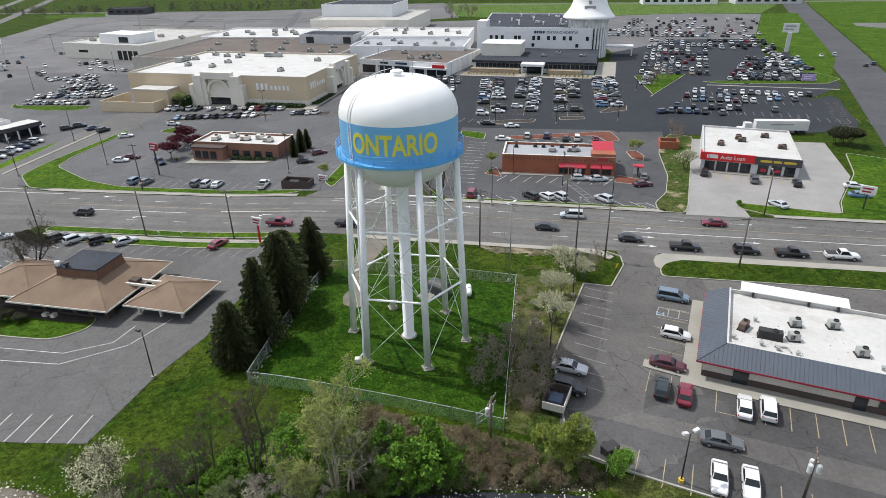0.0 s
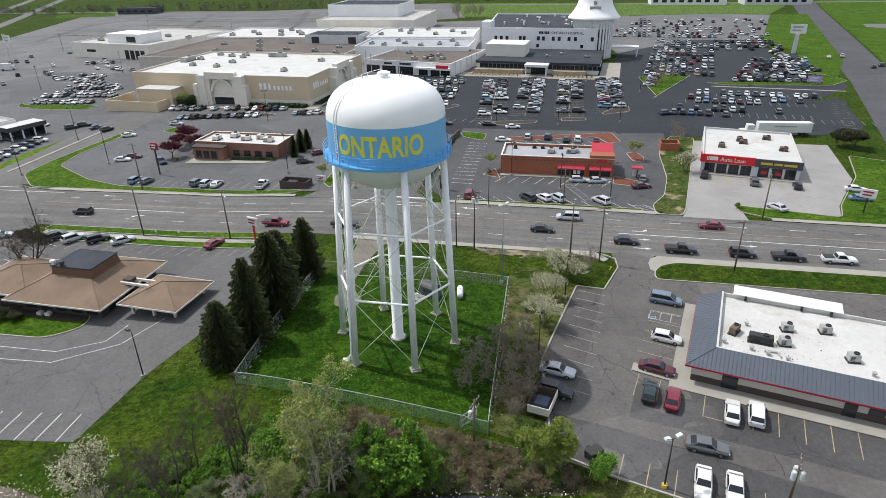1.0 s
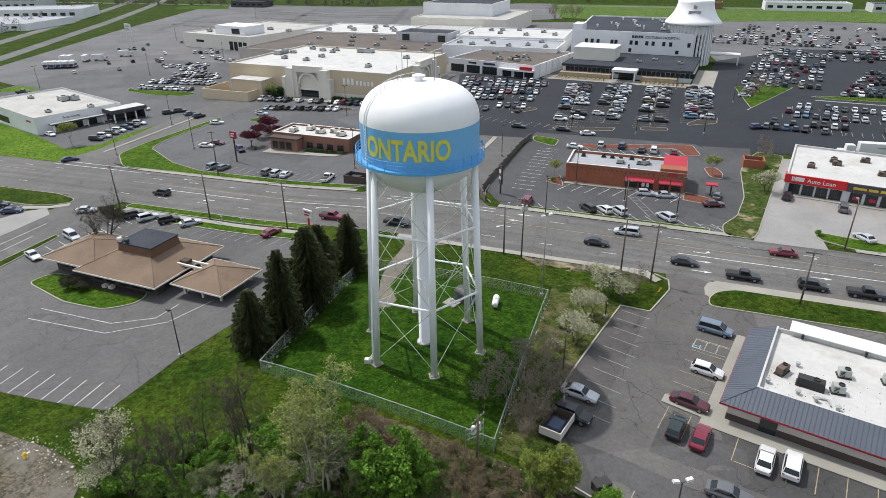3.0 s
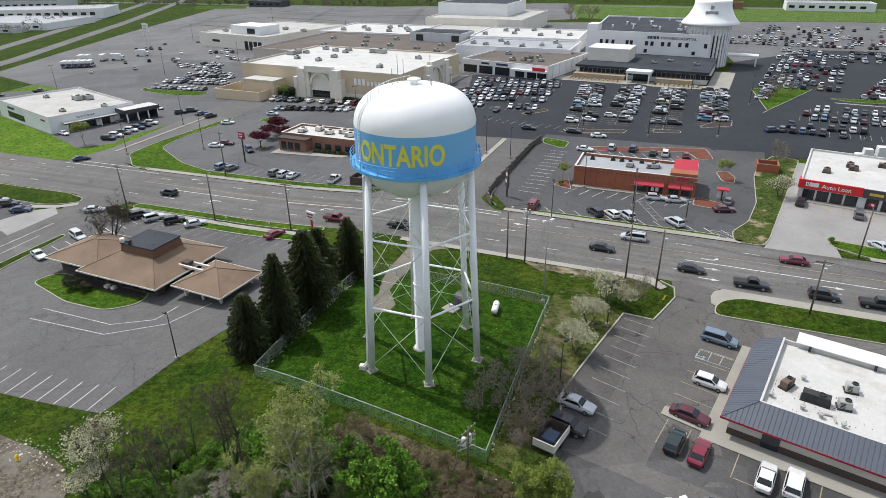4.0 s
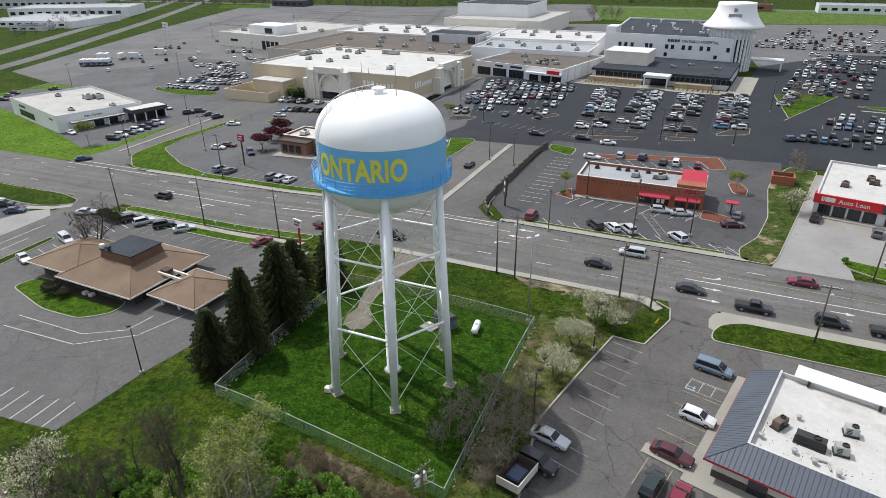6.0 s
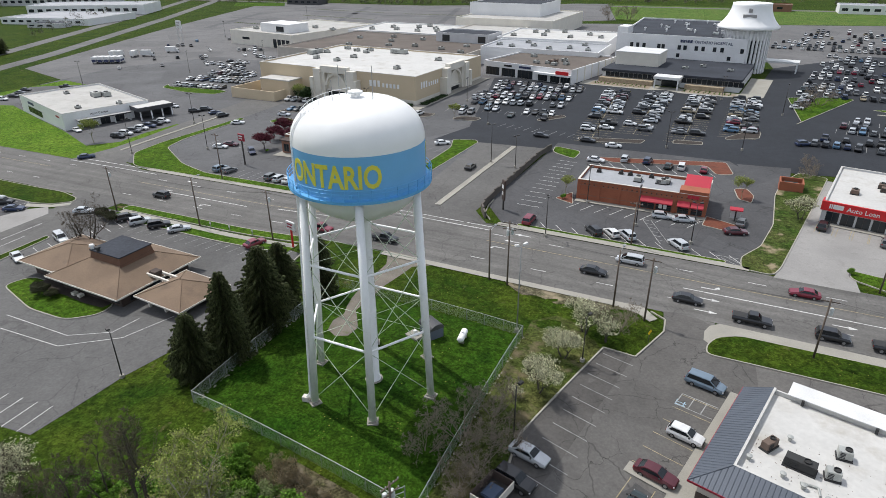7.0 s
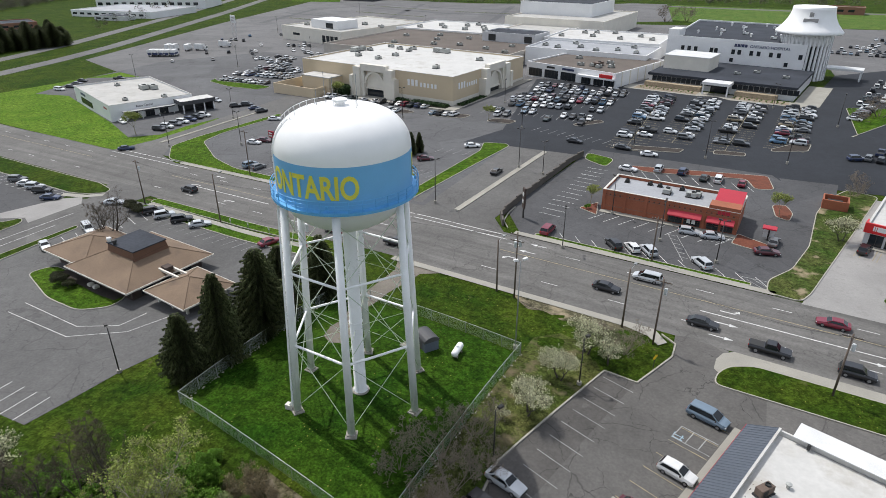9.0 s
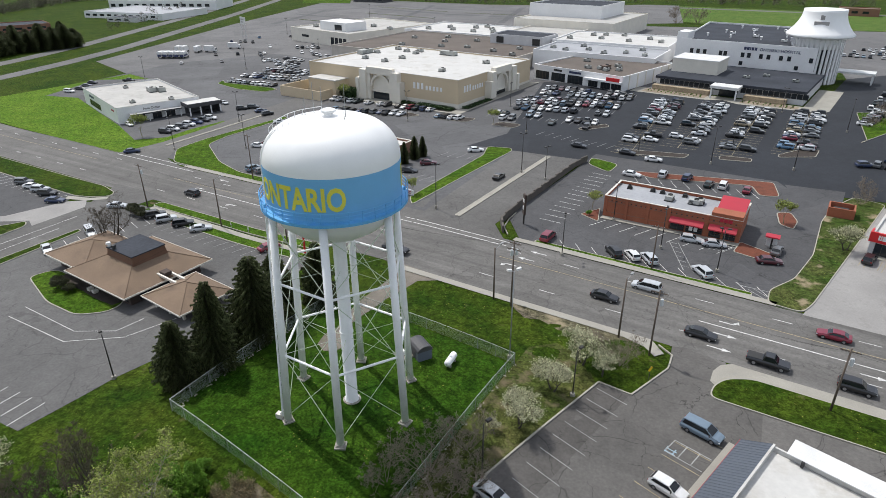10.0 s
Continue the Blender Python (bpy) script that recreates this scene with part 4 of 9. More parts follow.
    for k in range(36):
        a = radians(10 * k)
        bm = bmesh.new()
        tube(bm, (8.03 * math.cos(a), 8.03 * math.sin(a), 28.7), (8.03 * math.cos(a), 8.03 * math.sin(a), 29.98), 0.04, n=5)
        part("rail_post", bm, RAIL_BLUE, root)
    # legs, footings, struts and tie rods
    def spot(k, z):
        a = radians(-10.5 + 60 * k)
        r = 8.45 - (8.45 - 7.2) * z / 26.0
        return Vector((r * math.cos(a), r * math.sin(a), z))
    levels = (z0 + 0.75, 10.3, 19.8, 27.2)
    for k in range(6):
        bm = bmesh.new()
        tube(bm, spot(k, z0 + 0.35), spot(k, 28.4), 0.46, 0.44, 20)
        part("leg", bm, STEEL_WHITE, root, smooth=True)
        a = radians(-10.5 + 60 * k)
        m = Matrix.Translation(spot(k, z0)) @ Matrix.Rotation(a, 4, "Z")
        bm = bmesh.new()
        bx(bm, -0.68, -0.68, -0.3, 0.68, 0.68, 0.2, m=m)
        bx(bm, -0.52, -0.52, 0.2, 0.52, 0.52, 0.42, taper=0.06, m=m)
        part("footing", bm, CONCRETE, root)
        for z in levels[1:3]:
            bm = bmesh.new()
            tube(bm, spot(k, z), spot((k + 1) % 6, z), 0.15, n=8)
            part("strut", bm, STEEL_WHITE, root)
        for lo, hi in zip(levels, levels[1:]):
            for p, q in ((spot(k, lo), spot((k + 1) % 6, hi)), (spot((k + 1) % 6, lo), spot(k, hi))):
                bm = bmesh.new()
                tube(bm, p, q, 0.05, n=5)
                part("tie_rod", bm, ROD, root)
        for z in levels[1:3]:
            bm = bmesh.new()
            tube(bm, spot(k, z), (0.75 * math.cos(a), 0.75 * math.sin(a), z), 0.03, n=5)
            part("tie_rod", bm, ROD, root)
    # riser pipe with collars
    bm = bmesh.new()
    lathe(bm, [(0.0, z0 - 0.2), (0.95, z0 - 0.2), (0.95, z0 + 0.3), (0.78, z0 + 0.4), (0.78, 24.5)], 28)
    part("riser", bm, STEEL_WHITE, root, smooth=True)
    for z in (11.0, 18.5):
        bm = bmesh.new()
        lathe(bm, [(0.78, z), (0.86, z), (0.86, z + 0.18), (0.78, z + 0.18)], 28)
        part("collar", bm, STEEL_WHITE, root)
    bm = bmesh.new()
    lathe(bm, [(0.97, z0 - 0.1), (1.16, z0 - 0.1), (1.16, z0 + 0.16), (0.96, z0 + 0.2)], 20)
    part("riser_skirt", bm, CONCRETE, root, "pale concrete collar at the riser's foot")
    # ladder and cable run up the west side
    bm = bmesh.new()
    prof = [(7.4, 28.7), (7.42, 33.3)] + [(r + 0.05, z) for r, z in dome[1:9]]
    a = radians(-139)
    for side in (-0.035, 0.035):
        pts = [Vector((r * math.cos(a + side), r * math.sin(a + side), z)) for r, z in prof]
        for p, q in zip(pts, pts[1:]):
            tube(bm, p, q, 0.05, n=5)
    for z in range(12):
        r = 7.43
        tube(bm, (r * math.cos(a - 0.035), r * math.sin(a - 0.035), 28.9 + z * 0.36), (r * math.cos(a + 0.035), r * math.sin(a + 0.035), 28.9 + z * 0.36), 0.025, n=4)
    part("ladder", bm, STEEL_WHITE, root, "white ladder up the tank")
    bm = bmesh.new()
    p, q = spot(4, z0 + 1.0), spot(4, 28.0)
    out = Vector((-0.42, -0.42, 0))
    tube(bm, p + out, q + out, 0.12, n=8)
    part("conduit", bm, STEEL_WHITE, root)
    bm = bmesh.new()
    bx(bm, 0, 0, 0, 0.9, 0.7, 0.7, m=Matrix.Translation(spot(4, z0) + Vector((-1.7, -0.2, 0))))
    part("valve_box", bm, FASCIA, root)
    bm = bmesh.new()
    tube(bm, spot(4, z0 + 0.6) + Vector((-1.2, 0, 0)), spot(4, z0 + 1.6) + Vector((-0.5, 0, 0)), 0.12, n=8)
    part("overflow_pipe", bm, STEEL_WHITE, root)
    for ang, z in ((-128, 29.2), (-76, 29.2), (15, 30.0), (60, 29.2)):
        bm = bmesh.new()
        a = radians(ang)
        bx(bm, -0.12, -0.1, 0.25, 0.12, 0.1, 0.62, taper=0.04, m=Matrix.Translation((7.75 * math.cos(a), 7.75 * math.sin(a), z - 0.4)))
        part("floodlight", bm, RAIL_BLUE, root)


water_tower()


# ---- buildings ----
def shell(root, w, d, h, wall, roof, parapet=0.7, thick=0.3, cap=None):
    """Four walls with parapets, a roof set down between them, and a coping."""
    for name, c in (("wall", (0, 0, 0, w, thick, h)), ("wall", (0, d - thick, 0, w, d, h)), ("wall", (0, thick, 0, thick, d - thick, h)), ("wall", (w - thick, thick, 0, w, d - thick, h))):
        bm = box(c[0], c[1], c[2] - 1.5, c[3], c[4], c[5])
        part(name, bm, wall, root)
    part("roof", box(thick, thick, h - parapet - 0.3, w - thick, d - thick, h - parapet), roof, root)
    bm = bmesh.new()
    o = 0.06
    for c in ((-o, -o, w + o, thick + o), (-o, d - thick - o, w + o, d + o), (-o, thick + o, thick + o, d - thick - o), (w - thick - o, thick + o, w + o, d - thick - o)):
        bx(bm, c[0], c[1], h, c[2], c[3], h + 0.1)
    part("coping", bm, cap or wall, root)


def window(root, x, y, z, w, h, axis="x", out=-1, mullions=1, frame_mat=None):
    """A framed window set on a wall; axis: the way it runs."""
    k = 0.05 * out
    fm = frame_mat or DARK_STEEL
    bm = bmesh.new()
    fw = bmesh.new()
    if axis == "x":
        bx(bm, x, min(y, y + k), z, x + w, max(y, y + k), z + h)
        for i in range(mullions + 1):
            u = x + w * i / mullions
            bx(fw, u - 0.05, min(y, y + 1.8 * k), z - 0.05, u + 0.05, max(y, y + 1.8 * k), z + h + 0.05)
        for v in (z - 0.05, z + h - 0.05):
            bx(fw, x + 0.05, min(y, y + 1.6 * k), v, x + w - 0.05, max(y, y + 1.6 * k), v + 0.1)
    else:
        bx(bm, min(x, x + k), y, z, max(x, x + k), y + w, z + h)
        for i in range(mullions + 1):
            u = y + w * i / mullions
            bx(fw, min(x, x + 1.8 * k), u - 0.05, z - 0.05, max(x, x + 1.8 * k), u + 0.05, z + h + 0.05)
        for v in (z - 0.05, z + h - 0.05):
            bx(fw, min(x, x + 1.6 * k), y + 0.05, v, max(x, x + 1.6 * k), y + w - 0.05, v + 0.1)
    f = part("window", fw, fm, root)
    part("pane", bm, PANE, f)
    return f


def sign_bars(root, x, y, z, widths, h, mat, gap=0.2, axis="x", out=-1):
    """Plain bars in place of a brand's lettering."""
    for w in widths:
        if axis == "x":
            bm = box(x, y + 0.12 * out if out < 0 else y, z, x + w, y if out < 0 else y + 0.12, z + h)
        else:
            bm = box(x if out > 0 else x - 0.12, y, z, x + 0.12 if out > 0 else x, y + w, z + h)
        part("sign_bar", bm, mat, root)
        if axis == "x":
            x += w + gap
        else:
            y += w + gap


def text_on(root, text, x, y, z, size, mat, ang=0.0, bold=0.0, label=""):
    bm = moved(letters(text, size, 0.05, bold, "LEFT"), pose(x, y, z, 0, 0, ang))
    return part("lettering", bm, mat, root, label)


UNITS = {}


def roof_unit(x, y, z, ang, size=(2.2, 1.6, 1.1), mat=None, label="grey rooftop air-conditioning unit"):
    """A rooftop unit: casing on a kerb, a fan cowl, a side louvre."""
    mat = mat or HVAC
    key = (size, mat.name)
    if key not in UNITS:
        root = thing("roof_unit", label, "air conditioner", (x, y, z), ang, "rooftop units")
        w, d, h = size
        part("unit_base", box(-w / 2 - 0.1, -d / 2 - 0.1, 0, w / 2 + 0.1, d / 2 + 0.1, 0.2), HVAC_DARK, root)
        part("casing", box(-w / 2, -d / 2, 0.2, w / 2, d / 2, h, bevel=0.04), mat, root)
        bm = bmesh.new()
        r = min(w, d) * 0.32
        lathe(bm, [(r, h), (r, h + 0.18), (r * 0.85, h + 0.18), (r * 0.85, h + 0.04), (0.0, h + 0.04)], 16, centre=(w * 0.18, 0))
        part("fan_cowl", bm, HVAC_DARK, root)
        bm = bmesh.new()
        for i in range(4):
            bx(bm, -w * 0.4, -d / 2 - 0.04, 0.35 + i * (h - 0.4) / 4, -w * 0.02, -d / 2, 0.43 + i * (h - 0.4) / 4)
        part("louvre", bm, HVAC_DARK, root)
        UNITS[key] = root
        return root
    return copy_thing(UNITS[key], pose(x, y, z, 0, 0, ang))


def units_on(x, y, ang, z, spots, size=(2.2, 1.6, 1.1), mat=None, label="grey rooftop air-conditioning unit"):
    for u, v in spots:
        p = fr(x, y, ang, u, v)
        roof_unit(p[0], p[1], z, ang + (90 if (int(u * 3) % 2) else 0), size, mat, label)


def hip(bm, x0, y0, x1, y1, z0, z1, run):
    """A hipped roof: eaves rectangle drawn in by run to a flat or ridge, with a soffit."""
    run_x, run_y = min(run, (x1 - x0) / 2 - 0.01), min(run, (y1 - y0) / 2 - 0.01)
    lo = [bm.verts.new(p) for p in ((x0, y0, z0), (x1, y0, z0), (x1, y1, z0), (x0, y1, z0))]
    hi = [bm.verts.new(p) for p in ((x0 + run_x, y0 + run_y, z1), (x1 - run_x, y0 + run_y, z1), (x1 - run_x, y1 - run_y, z1), (x0 + run_x, y1 - run_y, z1))]
    for k in range(4):
        j = (k + 1) % 4
        bm.faces.new((lo[k], lo[j], hi[j], hi[k]))
    bm.faces.new(hi)
    bm.faces.new(lo[::-1])


def hip_caps(roof, x0, y0, x1, y1, z0, z1, run):
    """Ridge caps laid along the four hips and the ridge of a hipped roof."""
    run_x, run_y = min(run, (x1 - x0) / 2 - 0.01), min(run, (y1 - y0) / 2 - 0.01)
    lo = ((x0, y0), (x1, y0), (x1, y1), (x0, y1))
    hi = ((x0 + run_x, y0 + run_y), (x1 - run_x, y0 + run_y), (x1 - run_x, y1 - run_y), (x0 + run_x, y1 - run_y))
    runs = [((*a, z0), (*b, z1), 0.1) for a, b in zip(lo, hi)]
    runs += [((*a, z1), (*b, z1), 0.1) for a, b in zip(hi, hi[1:] + hi[:1]) if (Vector(a) - Vector(b)).length > 0.3]
    for a, b, r in runs:
        bm = bmesh.new()
        tube(bm, a, b, r, n=6)
        part("ridge_cap", bm, SHINGLE, roof)


def fascia(bm, x0, y0, x1, y1, z, h=0.28, t=0.1):
    for c in ((x0 - t, y0 - t, x1 + t, y0), (x0 - t, y1, x1 + t, y1 + t), (x0 - t, y0, x0, y1), (x1, y0, x1 + t, y1)):
        bx(bm, c[0], c[1], z - h + 0.08, c[2], c[3], z + 0.08)


# -- brown-roofed restaurant with a drive-under canopy
def west_restaurant():
    x, y, ang = -72.4, 91.2, -12.5
    z = gz(-62, 95)
    root = thing("restaurant", "low restaurant with brown hipped shingle roofs", "restaurant", (x, y, z), ang)
    part("wall", box(1.6, 1.8, -1, 17.4, 16.2, 2.6), WALL_BASE, root, "dark brown walls under the eaves")
    part("wall", box(-9.0, 3.4, -1, 1.6, 13.0, 2.6), WALL_BASE, root)
    for u in (2.5, 5.5, 8.5, 11.5, 14.5):
        window(root, u, 1.8, 0.6, 2.2, 1.5)
    for u in (-8, -5, -2):
        window(root, u, 3.4, 0.6, 2.2, 1.5)
    for u in (3.5, 7.5, 11.5):
        window(root, 17.4, u, 0.5, 2.4, 1.6, "y", 1)
    bm = bmesh.new()
    hip(bm, 0, 0, 19.0, 18.0, 2.8, 5.6, 6.2)
    main = part("roof", bm, SHINGLE, root)
    hip_caps(main, 0, 0, 19.0, 18.0, 2.8, 5.6, 6.2)
    bm = bmesh.new()
    fascia(bm, 0, 0, 19.0, 18.0, 2.8)
    part("fascia", bm, FASCIA, main)
    bm = bmesh.new()
    hip(bm, -10.6, 1.6, 3.2, 14.6, 2.75, 5.0, 6.4)
    wing = part("roof", bm, SHINGLE, root)
    hip_caps(wing, -10.6, 1.6, 3.2, 14.6, 2.75, 5.0, 6.4)
    bm = bmesh.new()
    for c in ((-10.7, 1.5, -0.1, 1.6), (-10.7, 1.6, -10.6, 14.6), (-10.7, 14.6, -0.1, 14.7)):
        bx(bm, c[0], c[1], 2.55, c[2], c[3], 2.83)
    part("fascia", bm, FASCIA, wing)
    bm = bmesh.new()
    bx(bm, 5.6, 5.4, 4.4, 14.0, 12.6, 6.75, taper=0.35)
    cup = part("cupola", bm, BROWN_SIDING, root, "brown-sided roof cupola")
    part("cupola_roof", box(5.8, 5.6, 6.75, 13.8, 12.4, 6.95), ROOF_DARK, cup)
    # canopy
    c = thing("canopy", "brown hipped canopy over the restaurant driveway", "canopy", (*fr(x, y, ang, 20.3, 2.4), z), -15)
    bm = bmesh.new()
    hip(bm, 0, 0, 11.2, 10.6, 2.8, 5.0, 5.3)
    top = part("roof", bm, SHINGLE, c)
    hip_caps(top, 0, 0, 11.2, 10.6, 2.8, 5.0, 5.3)
    bm = bmesh.new()
    fascia(bm, 0, 0, 11.2, 10.6, 2.8)
    part("fascia", bm, FASCIA, top)
    for u, v in ((1.5, 1.5), (9.7, 1.5), (1.5, 9.1), (9.7, 9.1), (5.6, 1.5)):
        part("post", box(u - 0.2, v - 0.2, -1, u + 0.2, v + 0.2, 2.85), FASCIA, c)
        part("plinth", box(u - 0.6, v - 0.4, -1, u + 0.6, v + 0.4, 0.2), CONCRETE, c)
    for v in (5.2, 6.9):
        part("link_beam", box(-3.6, v, 3.35, 2.2, v + 0.35, 3.75), FASCIA, c, "cream beam joining canopy and roof")
    part("link_vent", box(-3.2, 5.6, 3.5, -1.6, 7.0, 4.15), WALL_BASE, c)
    for u, v, mat in ((6.2, 6.0, SIGN_WHITE), (8.0, 5.9, HVAC_DARK)):
        p = fr(x, y, ang, u, v)
        bm = bmesh.new()
        lathe(bm, [(0.0, 0.0), (0.3, 0.0), (0.3, 0.5), (0.5, 0.5), (0.42, 0.85), (0.0, 0.9)], 12)
        ob = tagged(mesh_object("roof_vent", bm, mat), "round vent on the restaurant cupola", "roof vent")
        ob.matrix_basis = pose(p[0], p[1], z + 6.95)
    for u in (6.0, 7.6):
        p = fr(x, y, ang, u, 0.9)
        ob = tagged(mesh_object("condenser", box(-0.45, -0.45, 0, 0.45, 0.45, 0.6, bevel=0.05), FASCIA), "small white condenser beside the restaurant wall", "air conditioner")
        ob.matrix_basis = pose(p[0], p[1], gz(*p) + 0.15, 0, 0, ang)


west_restaurant()


# -- diner with a grey metal roof
def diner():
    x, y, ang = 33.5, 68.0, -24.5
    z = -1.0
    W, D, run = 33.0, 19.6, 3.3
    root = thing("diner", "diner with dark grey standing-seam roof skirt", "restaurant", (x, y, z), ang)
    part("wall", box(0.9, 0.9, -1, W - 0.6, D - 0.4, 3.0), WALL_BEIGE, root)
    part("wall_base", box(0.84, 0.84, -1, W - 0.5, D - 0.35, 1.1), WALL_BASE, root, "dark brown lower wall")
    for u, w in ((4.6, 1.9), (18.4, 1.4), (25, 2.4)):
        part("door", box(u, 0.76, 0, u + w, 0.86, 2.4), PANE, root)
    for v in (3.0, 7.0, 11.0, 15.0):
        window(root, 0.84, v, 1.15, 2.2, 1.4, "y", -1)
    for u in (21, 23, 28):
        window(root, u, 0.84, 1.15, 1.6, 1.4)
    # roof skirt: front and west, hipped at their corner
    bm = bmesh.new()
    e, t = 2.95, 4.45
    lo = [(0, 0, e), (W, 0, e), (0, D, e)]
    v = [bm.verts.new(p) for p in ((0, 0, e), (W, 0, e), (W, run, t), (run, run, t), (run, D, t), (0, D, e))]
    bm.faces.new((v[0], v[1], v[2], v[3]))
    bm.faces.new((v[0], v[3], v[4], v[5]))
    s = [bm.verts.new(p) for p in ((0, 0, e - 0.15), (W, 0, e - 0.15), (0, D, e - 0.15), (W, run, e - 0.15), (run, run, e - 0.15), (run, D, e - 0.15))]
    bm.faces.new((s[0], s[4], s[3], s[1]))
    bm.faces.new((s[0], s[2], s[5], s[4]))
    skirt = part("roof_skirt", bm, SEAM_METAL, root, "dark grey standing-seam metal")
    bm = bmesh.new()
    u = 0.5
    while u < W:
        k = min(u, run)
        tube(bm, (u, 0, e + 0.02), (u, k, e + 0.02 + (t - e) * k / run), 0.035, n=4)
        u += 0.5
    u = 0.5
    while u < D:
        k = min(u, run)
        tube(bm, (0, u, e + 0.02), (k, u, e + 0.02 + (t - e) * k / run), 0.035, n=4)
        u += 0.5
    tube(bm, (0, 0, e + 0.03), (run, run, t + 0.03), 0.07, n=5)
    part("seams", bm, SEAM_METAL, skirt)
    part("eave_trim", box(-0.06, -0.06, e - 0.25, W, 0.0, e), TRIM_RED, skirt, "dark red eave trim")
    part("eave_trim", box(-0.06, 0.0, e - 0.25, 0.0, D, e), TRIM_RED, skirt)
    # flat roof behind the skirt
    part("roof", box(run + 0.02, run + 0.02, 3.0, W - 0.4, D - 0.35, 3.75), ROOF_WHITE, root, "white flat roof membrane")
    bm = bmesh.new()
    bx(bm, run, run, 3.7, W, run + 0.25, 4.5)
    bx(bm, run, run + 0.25, 3.7, run + 0.25, D, 4.5)
    bx(bm, run + 0.25, D - 0.25, 3.7, W, D, 4.3)
    bx(bm, W - 0.25, run + 0.25, 3.7, W, D - 0.25, 4.3)
    part("parapet", bm, ROOF_WHITE, root)
    # white sloping panel over the north entrance
    part("entrance_roof", moved(box(0, 0, 0, 14.5, 2.6, 0.12), pose(4.9, D - 0.6, 4.5, 6)), SIGN_WHITE, root, "white panel roof over the back entrance")
    for u in (6.5, 14.0, 17.8):
        part("bracket", box(u, D - 0.9, 3.9, u + 0.3, D - 0.4, 4.6), HVAC_DARK, root)
    part("back_wall", box(4.9, D - 0.4, 0, 19.4, D + 1.9, 3.6), WALL_BEIGE, root)
    zr = z + 3.75
    def on(name, u, v, bm, mat, label, category, turn=0.0):
        p = fr(x, y, ang, u, v)
        ob = tagged(mesh_object(name, bm, mat), label, category)
        ob.matrix_basis = pose(p[0], p[1], zr, 0, 0, ang + turn)
        return ob
    p = fr(x, y, ang, 5.4, 9.2)
    roof_unit(*p, zr, ang + 70, (1.9, 0.9, 1.1), HVAC_BROWN, "rusty brown unit on the diner roof")
    p = fr(x, y, ang, 8.7, 8.0)
    roof_unit(*p, zr, ang, (3.0, 1.2, 1.2), HVAC_DARK, "long dark ventilation unit on the diner roof")
    for u, v in ((12.0, 12.6), (11.6, 8.6), (16.8, 14.0), (19.5, 8.0)):
        p = fr(x, y, ang, u, v)
        roof_unit(*p, zr, ang + 15, (1.35, 1.1, 1.15), HVAC, "grey rooftop unit on the diner")
    for u, v in ((4.2, 6.0), (6.9, 11.8), (9.6, 5.2), (11.9, 4.8), (7.6, 5.6), (21.5, 5.4)):
        bm = bmesh.new()
        lathe(bm, [(0.0, 0.0), (0.2, 0.0), (0.2, 0.4), (0.32, 0.45), (0.32, 0.58), (0.0, 0.65)], 10)
        on("roof_vent", u, v, bm, HVAC, "small mushroom vent on the diner roof", "roof vent")
    bm = bmesh.new()
    tube(bm, (0, 0, 0.15), (1.6, 0.3, 0.15), 0.12, n=7)
    tube(bm, (1.6, 0.3, 0.15), (2.0, -0.8, 0.15), 0.12, n=7)
    on("roof_duct", 9.2, 5.8, bm, HVAC, "bent grey duct on the diner roof", "duct")
    sheet("diner_walk", [fr(x, y, ang, -1.6, -1.8), fr(x, y, ang, 34, -1.8), fr(x, y, ang, 34, 1.0), fr(x, y, ang, 1.0, 1.0), fr(x, y, ang, 1.0, 21.5), fr(x, y, ang, -1.6, 21.5)], 0.17, CONCRETE, "pale concrete walk round the diner", "pavement")
    sheet("diner_walk", [fr(x, y, ang, -6.6, -0.6), fr(x, y, ang, -1.5, -0.6), fr(x, y, ang, -1.5, 1.2), fr(x, y, ang, -6.6, 1.2)], 0.17, CONCRETE, "pale concrete spur between parking stalls", "pavement")


diner()


